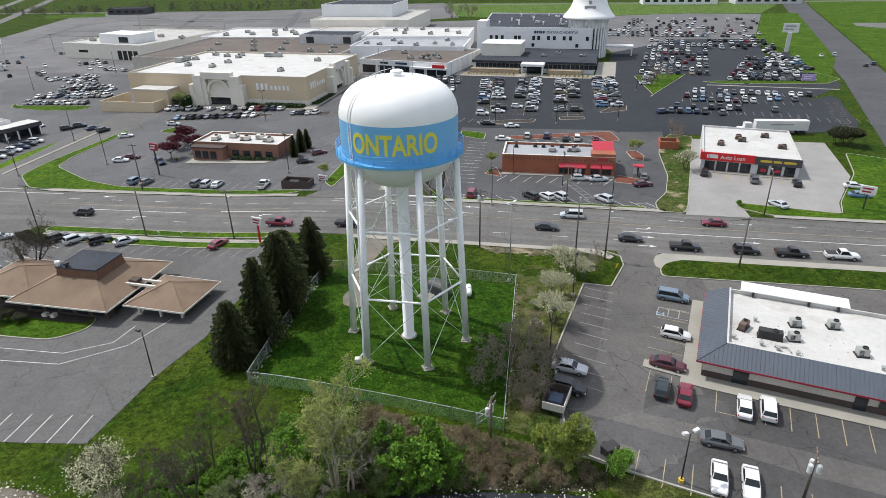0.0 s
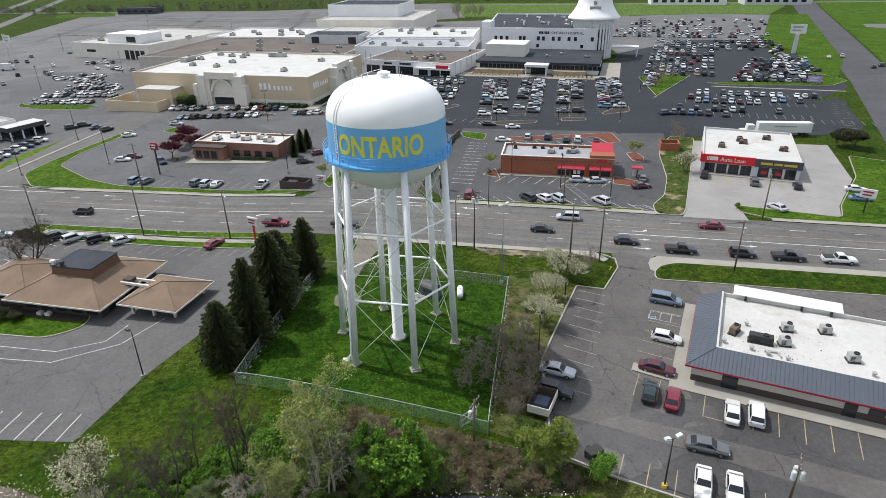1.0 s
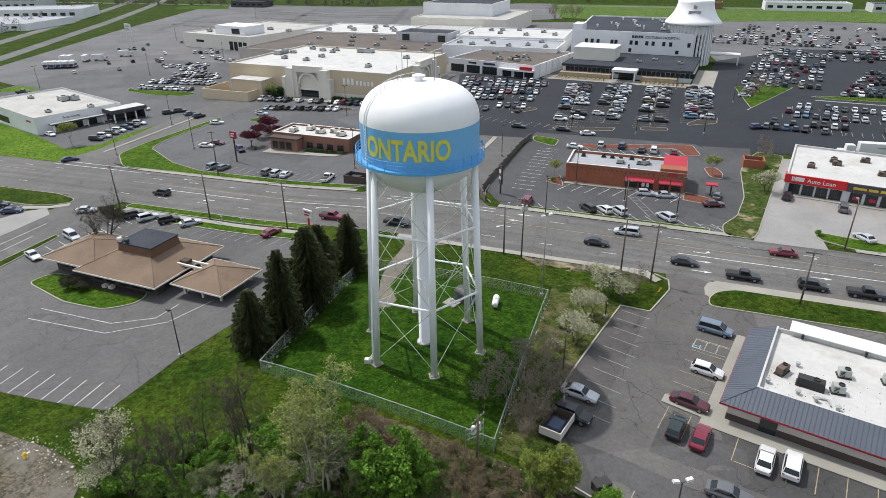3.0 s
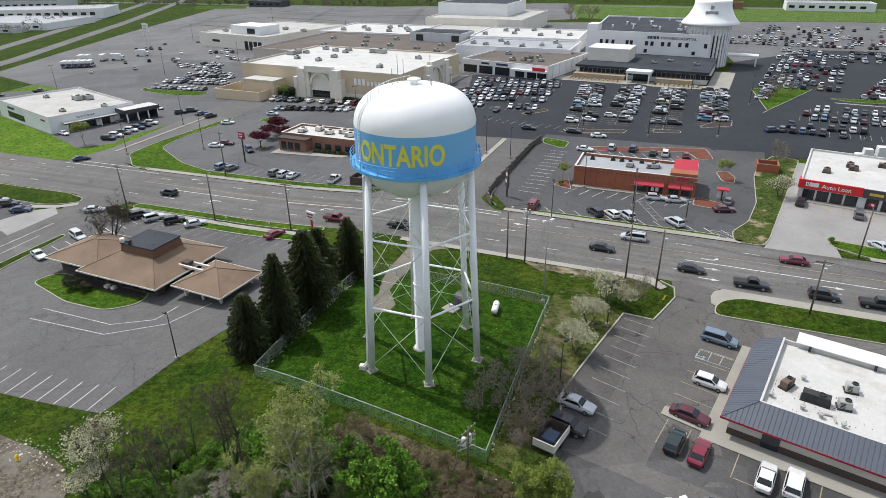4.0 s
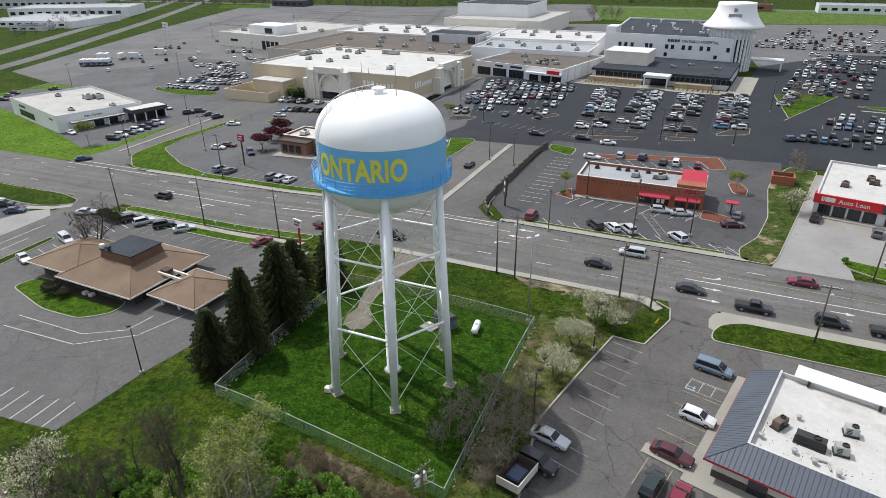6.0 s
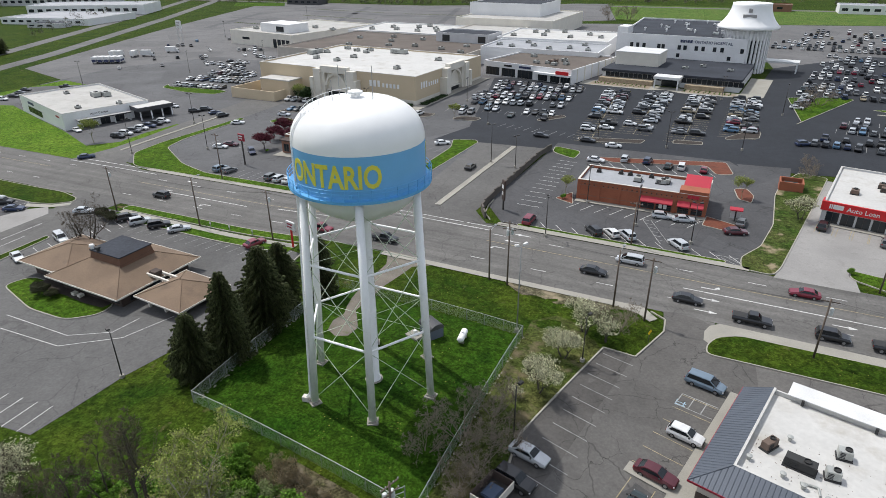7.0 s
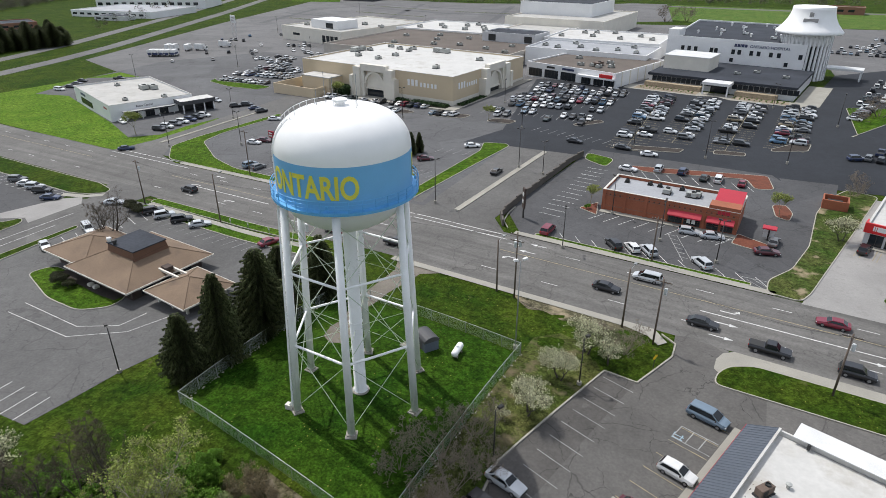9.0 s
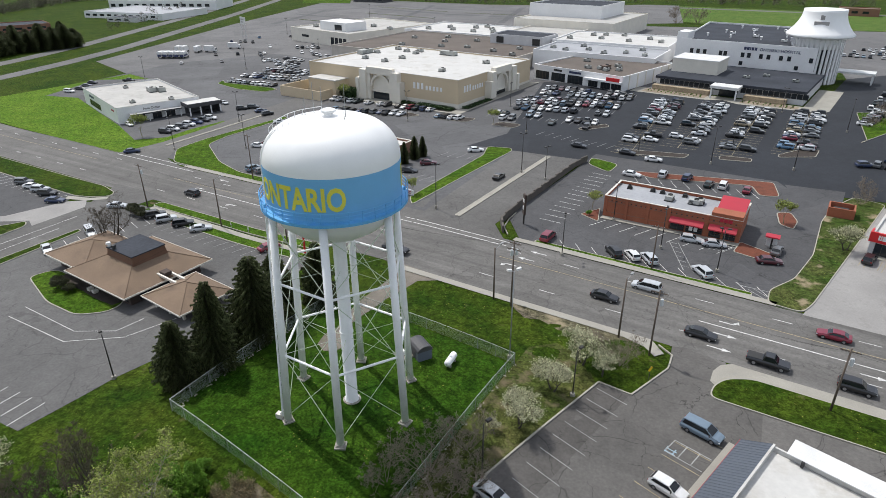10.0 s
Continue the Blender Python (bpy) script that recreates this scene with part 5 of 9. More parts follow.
# -- chicken restaurant
def chicken_place():
    x, y, ang, z = 16.4, 154.6, -10.5, -1.0
    root = thing("fast_food_restaurant", "red-brown brick fast-food restaurant with red awnings", "restaurant", (x, y, z), ang)
    W, D, H = 28.2, 11.5, 4.9
    shell(root, W, D, H, BRICK_RED, ROOF_GREY, 0.6, cap=FASCIA)
    for zz in (1.2, 3.6, 4.3):
        part("band_course", box(-0.05, -0.05, zz, W + 0.05, 0.0, zz + 0.14), BRICK_TAN, root)
    for u in range(26):
        part("brick_inlay", box(0.5 + u * 1.06, -0.04, 3.82, 0.8 + u * 1.06, 0, 4.08), WALL_BASE, root)
    for u in (0, 4.6, 9.2, 13.6, 21.2):
        part("pilaster", box(u, -0.18, -1, u + 0.7, 0.0, H), BRICK_RED, root)
    for u, w in ((14.6, 2.8), (17.8, 3.2), (22.4, 2.2), (25.2, 2.2)):
        window(root, u, 0, 0.4, w, 2.0, "x", -1, 2)
        bm = bmesh.new()
        v = [bm.verts.new(p) for p in ((u - 0.2, -1.1, 2.35), (u + w + 0.2, -1.1, 2.35), (u + w + 0.2, -0.05, 3.2), (u - 0.2, -0.05, 3.2), (u - 0.2, -1.1, 2.1), (u + w + 0.2, -1.1, 2.1))]
        bm.faces.new((v[0], v[1], v[2], v[3]))
        bm.faces.new((v[4], v[5], v[1], v[0]))
        part("awning", bm, AWNING_RED, root, "red fabric awning")
    part("red_roof", moved(box(0, 0, 0, 5.4, 6.2, 0.15), pose(W - 5.5, 3.4, 5.35, 8)), AWNING_RED, root, "red metal roof hatch over the entrance")
    part("tower_wall", box(W - 6.0, 0.02, H, W, 3.3, 5.7), BRICK_RED, root)
    sign_bars(root, W - 4.2, -0.02, 4.0, (0.7, 0.7, 0.8), 0.7, AWNING_RED, 0.1)
    sign_bars(root, 18.4, -0.06, 0.8, (0.7, 0.7), 1.1, SIGN_WHITE, 0.3)
    units_on(x, y, ang, z + 4.3, ((12.5, 6.0), (17.6, 6.4), (18.6, 7.2)), (2.2, 1.6, 1.1))
    units_on(x, y, ang, z + 4.3, ((3.0, 8.6), (8.0, 9.4), (10.2, 9.3), (15.0, 9.6)), (0.9, 0.9, 0.7), HVAC_DARK, "small dark roof ventilator")
    sheet("chicken_walk", [fr(x, y, ang, 0, -1.8), fr(x, y, ang, 28.5, -1.8), fr(x, y, ang, 28.5, 0.1), fr(x, y, ang, 0, 0.1)], 0.19, CONCRETE, "pale concrete walk before the chicken restaurant", "pavement")
    # drive-through menu canopy
    p = (50.0, 149.2)
    k = thing("menu_canopy", "small red-topped drive-through canopy", "canopy", (*p, gz(*p)), ang)
    part("post", box(-0.15, -0.15, 0, 0.15, 0.15, 2.7), DARK_STEEL, k)
    part("roof", box(-1.3, -1.0, 2.7, 1.3, 1.0, 2.95, bevel=0.04), AWNING_RED, k)
    part("menu_board", box(-1.0, 0.5, 0.5, 1.0, 0.65, 2.2), SIGN_WHITE, k)
    # low wall along the side street
    w = thing("retaining_wall", "long dark brown timber wall beside the lot", "wall", (0, 0, 0))
    pts = [rd(-4.5, 13), rd(-7.0, 17), rd(-7.6, 24), rd(-7.6, 62), rd(-6.5, 68)]
    for a, b in zip(pts, pts[1:]):
        bm = bmesh.new()
        d = Vector((b[0] - a[0], b[1] - a[1], 0))
        L = d.length
        m = Matrix.Translation((a[0], a[1], -1)) @ Matrix.Rotation(math.atan2(d.y, d.x), 4, "Z")
        n = max(2, int(L / 2.2))
        for k in range(n):
            bx(bm, L * k / n, -0.2, -0.3, L * (k + 1) / n - 0.02, 0.2, 1.55 + 0.25 * (k % 2), m=m)
        part("wall_run", bm, WALL_TIMBER, w)
    # bin store
    p = (66.0, 173.6)
    e = thing("bin_store", "red brick bin enclosure behind the restaurant", "bin store", (*p, gz(*p)), -11)
    for c in ((-2.6, -2.2, 2.6, -1.9), (-2.6, 1.9, 2.6, 2.2), (-2.6, -1.9, -2.3, 1.9), (2.3, -1.9, 2.6, 1.9)):
        part("wall", box(c[0], c[1], -0.3, c[2], c[3], 2.3), BRICK_RED, e)
    part("bin", box(-1.6, -1.2, 0, 1.4, 1.2, 1.6, bevel=0.05), HVAC_DARK, e)


chicken_place()


# -- loan shop
def loan_shop():
    x, y, ang, z = 67.4, 153.6, -21.5, -1.0
    root = thing("loan_shop", "single-storey shop with a red front and white roof", "shop", (x, y, z), ang)
    W, D, H = 22.6, 28.5, 4.6
    shell(root, W, D, H, WALL_GREY, ROOF_WHITE, 0.35, cap=ROOF_WHITE)
    part("fascia_sign", box(-0.3, -0.45, 2.9, 12.4, 0.0, 4.9), SIGN_RED, root, "bright red sign fascia")
    part("fascia_sign", box(12.45, -0.4, 2.8, W + 0.3, 0.0, 4.75), WALL_DARKGREY, root, "charcoal sign fascia")
    part("fascia_return", box(-0.3, 0.0, 2.9, 0.0, 2.0, 4.9), SIGN_RED, root)
    text_on(root, "Auto Loan", 4.4, -0.45, 3.45, 1.35, SIGN_WHITE, 0, 0.01, "white raised letters")
    sign_bars(root, 1.2, -0.42, 3.5, (0.25, 0.2, 1.9), 0.95, SIGN_WHITE, 0.12)
    sign_bars(root, 13.6, -0.38, 3.5, (2.6, 1.8, 2.8), 0.55, SIGN_YELLOW, 0.4)
    for u in (1.0, 3.8, 6.6, 9.4, 13.4, 16.4, 19.4):
        window(root, u, 0, 0.3, 2.3, 2.3, "x", -1, 2)
    for u in (14.0, 17.2):
        sign_bars(root, u, -0.08, 1.0, (1.3,), 0.8, AWNING_RED)
    units_on(x, y, ang, z + 4.25, ((4.6, 10.0), (9.2, 17.5), (16.0, 21.0), (19.4, 11.0), (10.0, 15.0)), (1.9, 1.5, 1.0), HVAC_BROWN, "brown rooftop unit on the loan shop")
    sheet("loan_walk", [fr(x, y, ang, 0, -1.8), fr(x, y, ang, W, -1.8), fr(x, y, ang, W, 0.1), fr(x, y, ang, 0, 0.1)], 0.2, CONCRETE, "concrete walk before the loan shop", "pavement")


loan_shop()


# -- grill restaurant
def grill():
    x, y, ang = -72.0, 180.5, -12.0
    z = gz(-60, 180)
    root = thing("grill_restaurant", "brick grill restaurant with a white flat roof", "restaurant", (x, y, z), ang)
    W, D, H = 26.5, 11.0, 4.6
    shell(root, W, D, H, BRICK_TAN, ROOF_WHITE, 0.5, cap=FASCIA)
    part("entrance", box(1.0, -3.0, -1, 10.5, 0.0, 3.6), BRICK_TAN, root)
    part("entrance_roof", box(0.6, -3.4, 3.6, 10.9, 0.0, 3.95), WALL_BASE, root)
    for u in (1.8, 4.2, 6.6):
        window(root, u, -3.0, 0.5, 1.8, 2.2, "x", -1, 2)
    for u in (12.0, 15.5, 19.0, 22.5):
        window(root, u, 0, 0.8, 2.0, 1.6)
    units_on(x, y, ang, z + 4.1, ((5.0, 4.0), (9.0, 7.5), (14.0, 5.0), (18.0, 7.0), (21.5, 4.5)), (2.6, 1.8, 1.3), FASCIA, "cream rooftop unit on the grill restaurant")
    e = thing("bin_store", "dark timber bin enclosure by the road", "bin store", (*rd(-39.5, 17.5), gz(*rd(-39.5, 17.5))), ang)
    for c in ((-3.6, -1.8, 3.6, -1.6), (-3.6, 1.6, 3.6, 1.8), (-3.6, -1.6, -3.4, 1.6), (3.4, -1.6, 3.6, 1.6)):
        part("wall", box(c[0], c[1], -0.3, c[2], c[3], 1.9), WALL_BASE, e)
    part("bin", box(-2.2, -1.0, 0, 0.2, 1.0, 1.4), HVAC_DARK, e)
    sheet("grill_walk", [fr(x, y, ang, 0, -6.5), fr(x, y, ang, 24, -4.5), fr(x, y, ang, 26.5, -0.5), fr(x, y, ang, 0, -0.5)], 0.18, CONCRETE, "concrete walk before the grill restaurant", "pavement")
    sheet("grill_bed", [fr(x, y, ang, 12, -2.6), fr(x, y, ang, 26.5, -2.6), fr(x, y, ang, 26.5, -0.2), fr(x, y, ang, 12, -0.2)], 0.24, BROWN_MULCH, "mulch bed along the restaurant wall", "flower bed")


grill()


# -- auto centre
def auto_centre():
    x, y, ang = -203.0, 210.5, -28.5
    z = gz(-175, 205)
    root = thing("auto_centre", "white single-storey auto centre with a service canopy", "shop", (x, y, z), ang)
    # front faces the main road; service front faces the side street
    W, D, H = 48.0, 30.0, 6.2
    shell(root, W, D, H, WALL_WHITE, ROOF_OLD, 0.5, cap=ROOF_OLD)
    for u in (9, 13, 17, 21):
        window(root, u, 0, 1.0, 3.6, 2.2, "x", -1, 3)
    sign_bars(root, 10, -0.02, 4.2, (1.2, 5.0), 0.9, SIGN_BLUE, 0.3)
    text_on(root, "Auto Center", W + 0.02, 9.0, 4.3, 1.2, SIGN_BLACK, 90, 0.0, "black raised letters")
    sign_bars(root, 41, -0.02, 4.2, (1.6, 1.6), 0.6, TRIM_RED, 0.3)
    can = part("canopy_roof", box(W, 4.0, 3.2, W + 2.6, 22.0, 3.6), WALL_DARKGREY, root, "dark flat service canopy")
    for v in (4.4, 10.0, 16.0, 21.4):
        part("post", box(W + 2.2, v, -1, W + 2.5, v + 0.3, 3.2), WALL_WHITE, can)
    for v in (6, 12, 17):
        window(root, W, v, 0.2, 3.2, 2.6, "y", 1, 2)
    part("bay_roof", box(W, 23, 4.6, W + 7, 36, 5.2), ROOF_WHITE, root)
    # inner bay walls take charcoal so their colour carries the open bay's shade
    part("shade_dark_bay_wall", box(W + 0.02, 24, -1, W + 0.3, 35, 4.6), WALL_DARKGREY, root)
    part("shade_dark_bay_wall", box(W + 0.3, 35.0, -1, W + 6.6, 35.3, 4.6), WALL_DARKGREY, root)
    part("bay_fascia", box(W + 6.9, 22.9, 3.9, W + 7.1, 36.1, 5.3), WALL_DARKGREY, root, "dark fascia of the service bays")
    part("bay_fascia", box(W, 22.8, 3.9, W + 6.9, 23.0, 5.3), WALL_DARKGREY, root)
    for v in (23.6, 27.6, 31.6, 35.2):
        part("post", box(W + 6.3, v, -1, W + 6.7, v + 0.4, 4.6), WALL_WHITE, root)
    part("canopy_top", box(W + 0.02, 3.8, 3.6, W + 2.7, 22.2, 3.72), ROOF_WHITE, root)
    units_on(x, y, ang, z + 5.7, ((24, 20), (26, 23)), (4.5, 2.6, 1.8))
    units_on(x, y, ang, z + 5.7, ((40, 8), (44, 21), (10, 14)), (2.0, 1.6, 1.0))


auto_centre()


# -- department store
def department_store():
    x, y, ang = -126.0, 261.9, -13.6
    z = gz(-80, 255)
    root = thing("department_store", "tan stucco department store with a white roof", "department store", (x, y, z), ang)
    W, D, H = 78.0, 58.0, 11.6
    shell(root, W, D, H, WALL_TAN, ROOF_WHITE, 0.5, 0.5, cap=ROOF_WHITE)
    part("base_band", box(-0.1, -0.1, -1.5, W + 0.1, 0.0, 2.6), WALL_CREAM, root)
    part("base_band", box(W, 0.0, -1.5, W + 0.1, D, 2.6), WALL_CREAM, root)
    def portal(m, label=""):
        bm = bmesh.new()
        r, h0 = 4.2, 5.2
        # arch slab: piers, and a ring of wedges round the opening
        for c in ((-10, -2.6, -1.5, -6.6, 0.2, 11.6), (6.6, -2.6, -1.5, 10, 0.2, 11.6), (-6.6, -2.0, 10.2, 6.6, 0.2, 12.8), (-6.6, -1.7, -1.5, -5.0, 0.2, 10.2), (5.0, -1.7, -1.5, 6.6, 0.2, 10.2), (-11.6, -3.2, -1.5, -10.0, 0.2, 8.2), (10.0, -3.2, -1.5, 11.6, 0.2, 8.2)):
            bx(bm, *c, m=m)
        for k in range(14):
            a, b = math.pi * k / 14, math.pi * (k + 1) / 14
            pts = [(r * math.cos(a), r * math.sin(a)), (5.0 * math.cos(a), 5.0 * math.sin(a)), (5.0 * math.cos(b), 5.0 * math.sin(b)), (r * math.cos(b), r * math.sin(b))]
            f = [bm.verts.new(m @ Vector((p[0], -1.5, h0 + p[1]))) for p in pts]
            g = [bm.verts.new(m @ Vector((p[0], 0.2, h0 + p[1]))) for p in pts]
            for q in ((f[3], f[2], f[1], f[0]), (g[0], g[1], g[2], g[3]), (f[0], f[1], g[1], g[0]), (f[1], f[2], g[2], g[1]), (f[2], f[3], g[3], g[2]), (f[3], f[0], g[0], g[3])):
                bm.faces.new(q)
        p = part("portal", bm, WALL_CREAM, root, "cream arched entrance portal")
        bm = bmesh.new()
        bx(bm, -4.6, -0.25, -1, 4.6, 0.0, 3.0, m=m)
        part("door", bm, PANE, p)
        bm = bmesh.new()
        bx(bm, -4.6, -0.2, 3.0, 4.6, 0.0, 9.6, m=m)
        part("tympanum", bm, WALL_CREAM, p)
        bm = bmesh.new()
        bx(bm, -4.8, -0.9, 3.0, 4.8, 0.0, 3.5, m=m)
        part("lintel", bm, WALL_CREAM, p)
    portal(Matrix.Translation((41.0, 0, 0)))
    portal(Matrix.Translation((W, 31, 0)) @ Matrix.Rotation(radians(90), 4, "Z"))
    # brand lettering as plain bars
    sign_bars(root, 57.0, -0.02, 6.4, (1.0, 1.1, 1.0), 2.4, LETTER_WHITE, 0.85)
    sign_bars(root, 63.0, -0.02, 6.4, (0.9, 0.9, 0.9, 0.9, 0.9), 1.6, LETTER_WHITE, 0.8)
    sign_bars(root, W + 0.02, 4, 6.4, (1.0, 1.1, 1.0), 2.4, LETTER_WHITE, 0.85, "y", 1)
    sign_bars(root, W + 0.02, 10, 6.4, (0.9, 0.9, 0.9, 0.9, 0.9), 1.6, LETTER_WHITE, 0.8, "y", 1)
    # lower annex
    part("annex_wall", box(7.0, -8.0, -1.5, 22.5, 0.0, 6.4), WALL_TAN, root)
    part("annex_roof", box(6.8, -8.2, 6.4, 22.7, 0.0, 6.8), ROOF_WHITE, root)
    part("yard_wall", box(-3.0, -15.0, -2.5, 20.0, -14.6, 3.2), WALL_TAN, root)
    part("yard_wall", box(20.0, -15.0, -2.5, 20.4, -8.0, 3.2), WALL_TAN, root)
    part("yard_wall", box(-3.4, -15.0, -2.5, -3.0, 2.0, 3.2), WALL_TAN, root)
    units_on(x, y, ang, z + 11.1, ((8.3, 36), (14.5, 20.5), (10, 50), (18, 46.5), (23.4, 50), (27, 19), (25.2, 44), (61, 14), (28, 30), (66, 40)), (2.6, 1.9, 1.3))
    units_on(x, y, ang, z + 11.1, ((4.5, 32), (40, 49.5)), (8.0, 3.0, 1.9))
    # hedges
    for u0, u1 in ((53, 59), (61, 77)):
        sheet("hedge_bed", [fr(x, y, ang, u0 - 1, -5), fr(x, y, ang, u1 + 1, -5), fr(x, y, ang, u1 + 1, -0.5), fr(x, y, ang, u0 - 1, -0.5)], 0.18, BROWN_MULCH, "mulch bed before the department store", "flower bed")
    sheet("store_walk", [fr(x, y, ang, 28, -6.5), fr(x, y, ang, 83, -6.5), fr(x, y, ang, 83, D), fr(x, y, ang, 78.1, D), fr(x, y, ang, 78.1, 0.2), fr(x, y, ang, 28, 0.2)], 0.16, CONCRETE, "pale concrete walk round the department store", "pavement")


department_store()


# -- mall blocks
def block(name, label, x, y, ang, W, D, H, wall, roof, category="mall building", parapet=0.5, cap=None, z=None):
    c = fr(x, y, ang, W / 2, D / 2)
    root = thing(name, label, category, (x, y, gz(*c) if z is None else z), ang)
    shell(root, W, D, H, wall, roof, parapet, 0.4, cap=cap)
    return root


shops = block("shop_row", "pale shop row with a brown gravel roof", -36.5, 307.0, -23.0, 45.0, 46.0, 6.0, WALL_WHITE, ROOF_BROWN)
for u, w in ((1.5, 7), (10, 7), (18.5, 7.5)):
    window(shops, u, 0, 0.2, w, 3.4, "x", -1, 4)
for u in (29, 35, 40):
    window(shops, u, 0, 0.2, 4.4, 2.8, "x", -1, 3)
part("canopy", box(27.5, -2.2, 3.2, 45.0, 0, 4.0), WALL_WHITE, shops)
part("end_sign", box(38.5, -2.3, 4.0, 44.5, -1.9, 5.4), SIGN_RED, shops, "red shop sign")
sign_bars(shops, 11, -0.02, 4.4, (4.2,), 0.8, SIGN_BLACK)
sign_bars(shops, 19, -0.02, 4.4, (6,), 0.9, SIGN_BLUE)
for v in (5, 12, 19, 26, 33, 40):
    part("pilaster", box(45.0, v, -1, 45.25, v + 0.6, 6.0), WALL_CREAM, shops)
units_on(-36.5, 307, -23, -1 + 5.5, ((22, 10), (27, 12), (31, 10), (35, 14), (30, 22), (12, 25)), (2.6, 2.0, 1.3))
units_on(-36.5, 307, -23, -1 + 5.5, ((28.5, 14),), (5.0, 2.4, 1.7), HVAC_BROWN, "long brown rooftop unit")
block("mall_link", "long mall block under a grey roof", -45.0, 340.0, -9.5, 60, 32, 7.6, WALL_WHITE, ROOF_GREY)
units_on(-45, 340, -9.5, -1 + 7.1, ((6, 12), (14, 8), (24, 14), (34, 7), (43, 13), (53, 9), (18, 24), (48, 25)), (2.6, 2.0, 1.3))
block("mall_hall", "long mall block under a bright white roof", -42.5, 372.4, -8, 61, 44, 8.4, WALL_WHITE, ROOF_WHITE)
units_on(-42.5, 372.4, -8, -1 + 7.9, ((6, 12), (14, 30), (22, 18), (30, 36), (38, 14), (46, 28), (54, 18), (20, 34)), (2.8, 2.0, 1.4))
block("mall_west_hall", "wide mall block under a brown gravel roof", -154.4, 329.0, -12, 104, 76, 8.4, WALL_BEIGE, ROOF_BROWN)
units_on(-154.4, 329, -12, gz(-95, 335) + 7.9, ((30, 24), (44, 46), (58, 58), (66, 34), (74, 62), (84, 30), (92, 44), (98, 24), (52, 30), (36, 62), (88, 66), (20, 50)), (2.8, 2.0, 1.3))
block("mall_north_hall", "mall block under a white roof with many vents", -145.6, 406.4, -10.5, 64, 48, 9.0, WALL_WHITE, ROOF_WHITE)
units_on(-145.6, 406.4, -10.5, gz(-105, 385) + 8.5, ((12, 10), (20, 24), (28, 14), (36, 30), (44, 12), (50, 26), (56, 16), (40, 38)), (3.0, 2.2, 1.6))
block("mall_back_hall", "long mall block under a weathered pale roof", -82.0, 396.0, -10, 40, 60, 8.5, WALL_CREAM, ROOF_OLD)
mid = block("mall_mid_hall", "grey raised mall block with dark vents", -77.2, 371.5, -12.5, 32, 20, 12.0, WALL_GREY, ROOF_DARK)
for u in (4.0, 26.0):
    part("vent_louvre", box(u, -0.12, 7.6, u + 4.5, 0, 11.0), HVAC_DARK, mid, "black wall louvre")
block("back_anchor", "large beige windowless anchor store", -85.0, 450.0, -11, 68, 76, 12.0, WALL_CREAM, ROOF_OLD)
block("back_anchor_upper", "white upper storey of the anchor store", -81, 476, -12, 52, 46, 20.0, WALL_WHITE, ROOF_DARK)
west_store = block("west_anchor", "low white anchor store with a raised entrance", -230, 404, -20, 60, 78, 8.8, WALL_CREAM, ROOF_OLD)
part("entrance_block", box(22, 8, 0, 48, 26, 13.6), WALL_WHITE, west_store)
window(west_store, 12, 0, 3.6, 7, 1.4)
window(west_store, 37, 8, 8.9, 7, 3.2)
for u in (42, 46, 50, 54):
    window(west_store, u, 0, 0.2, 3, 5.2, "x", -1, 2)
units_on(-230, 404, -20, gz(-170, 370) + 8.1, ((10, 14), (20, 36), (60, 36), (40, 40)), (3.4, 2.4, 1.6))


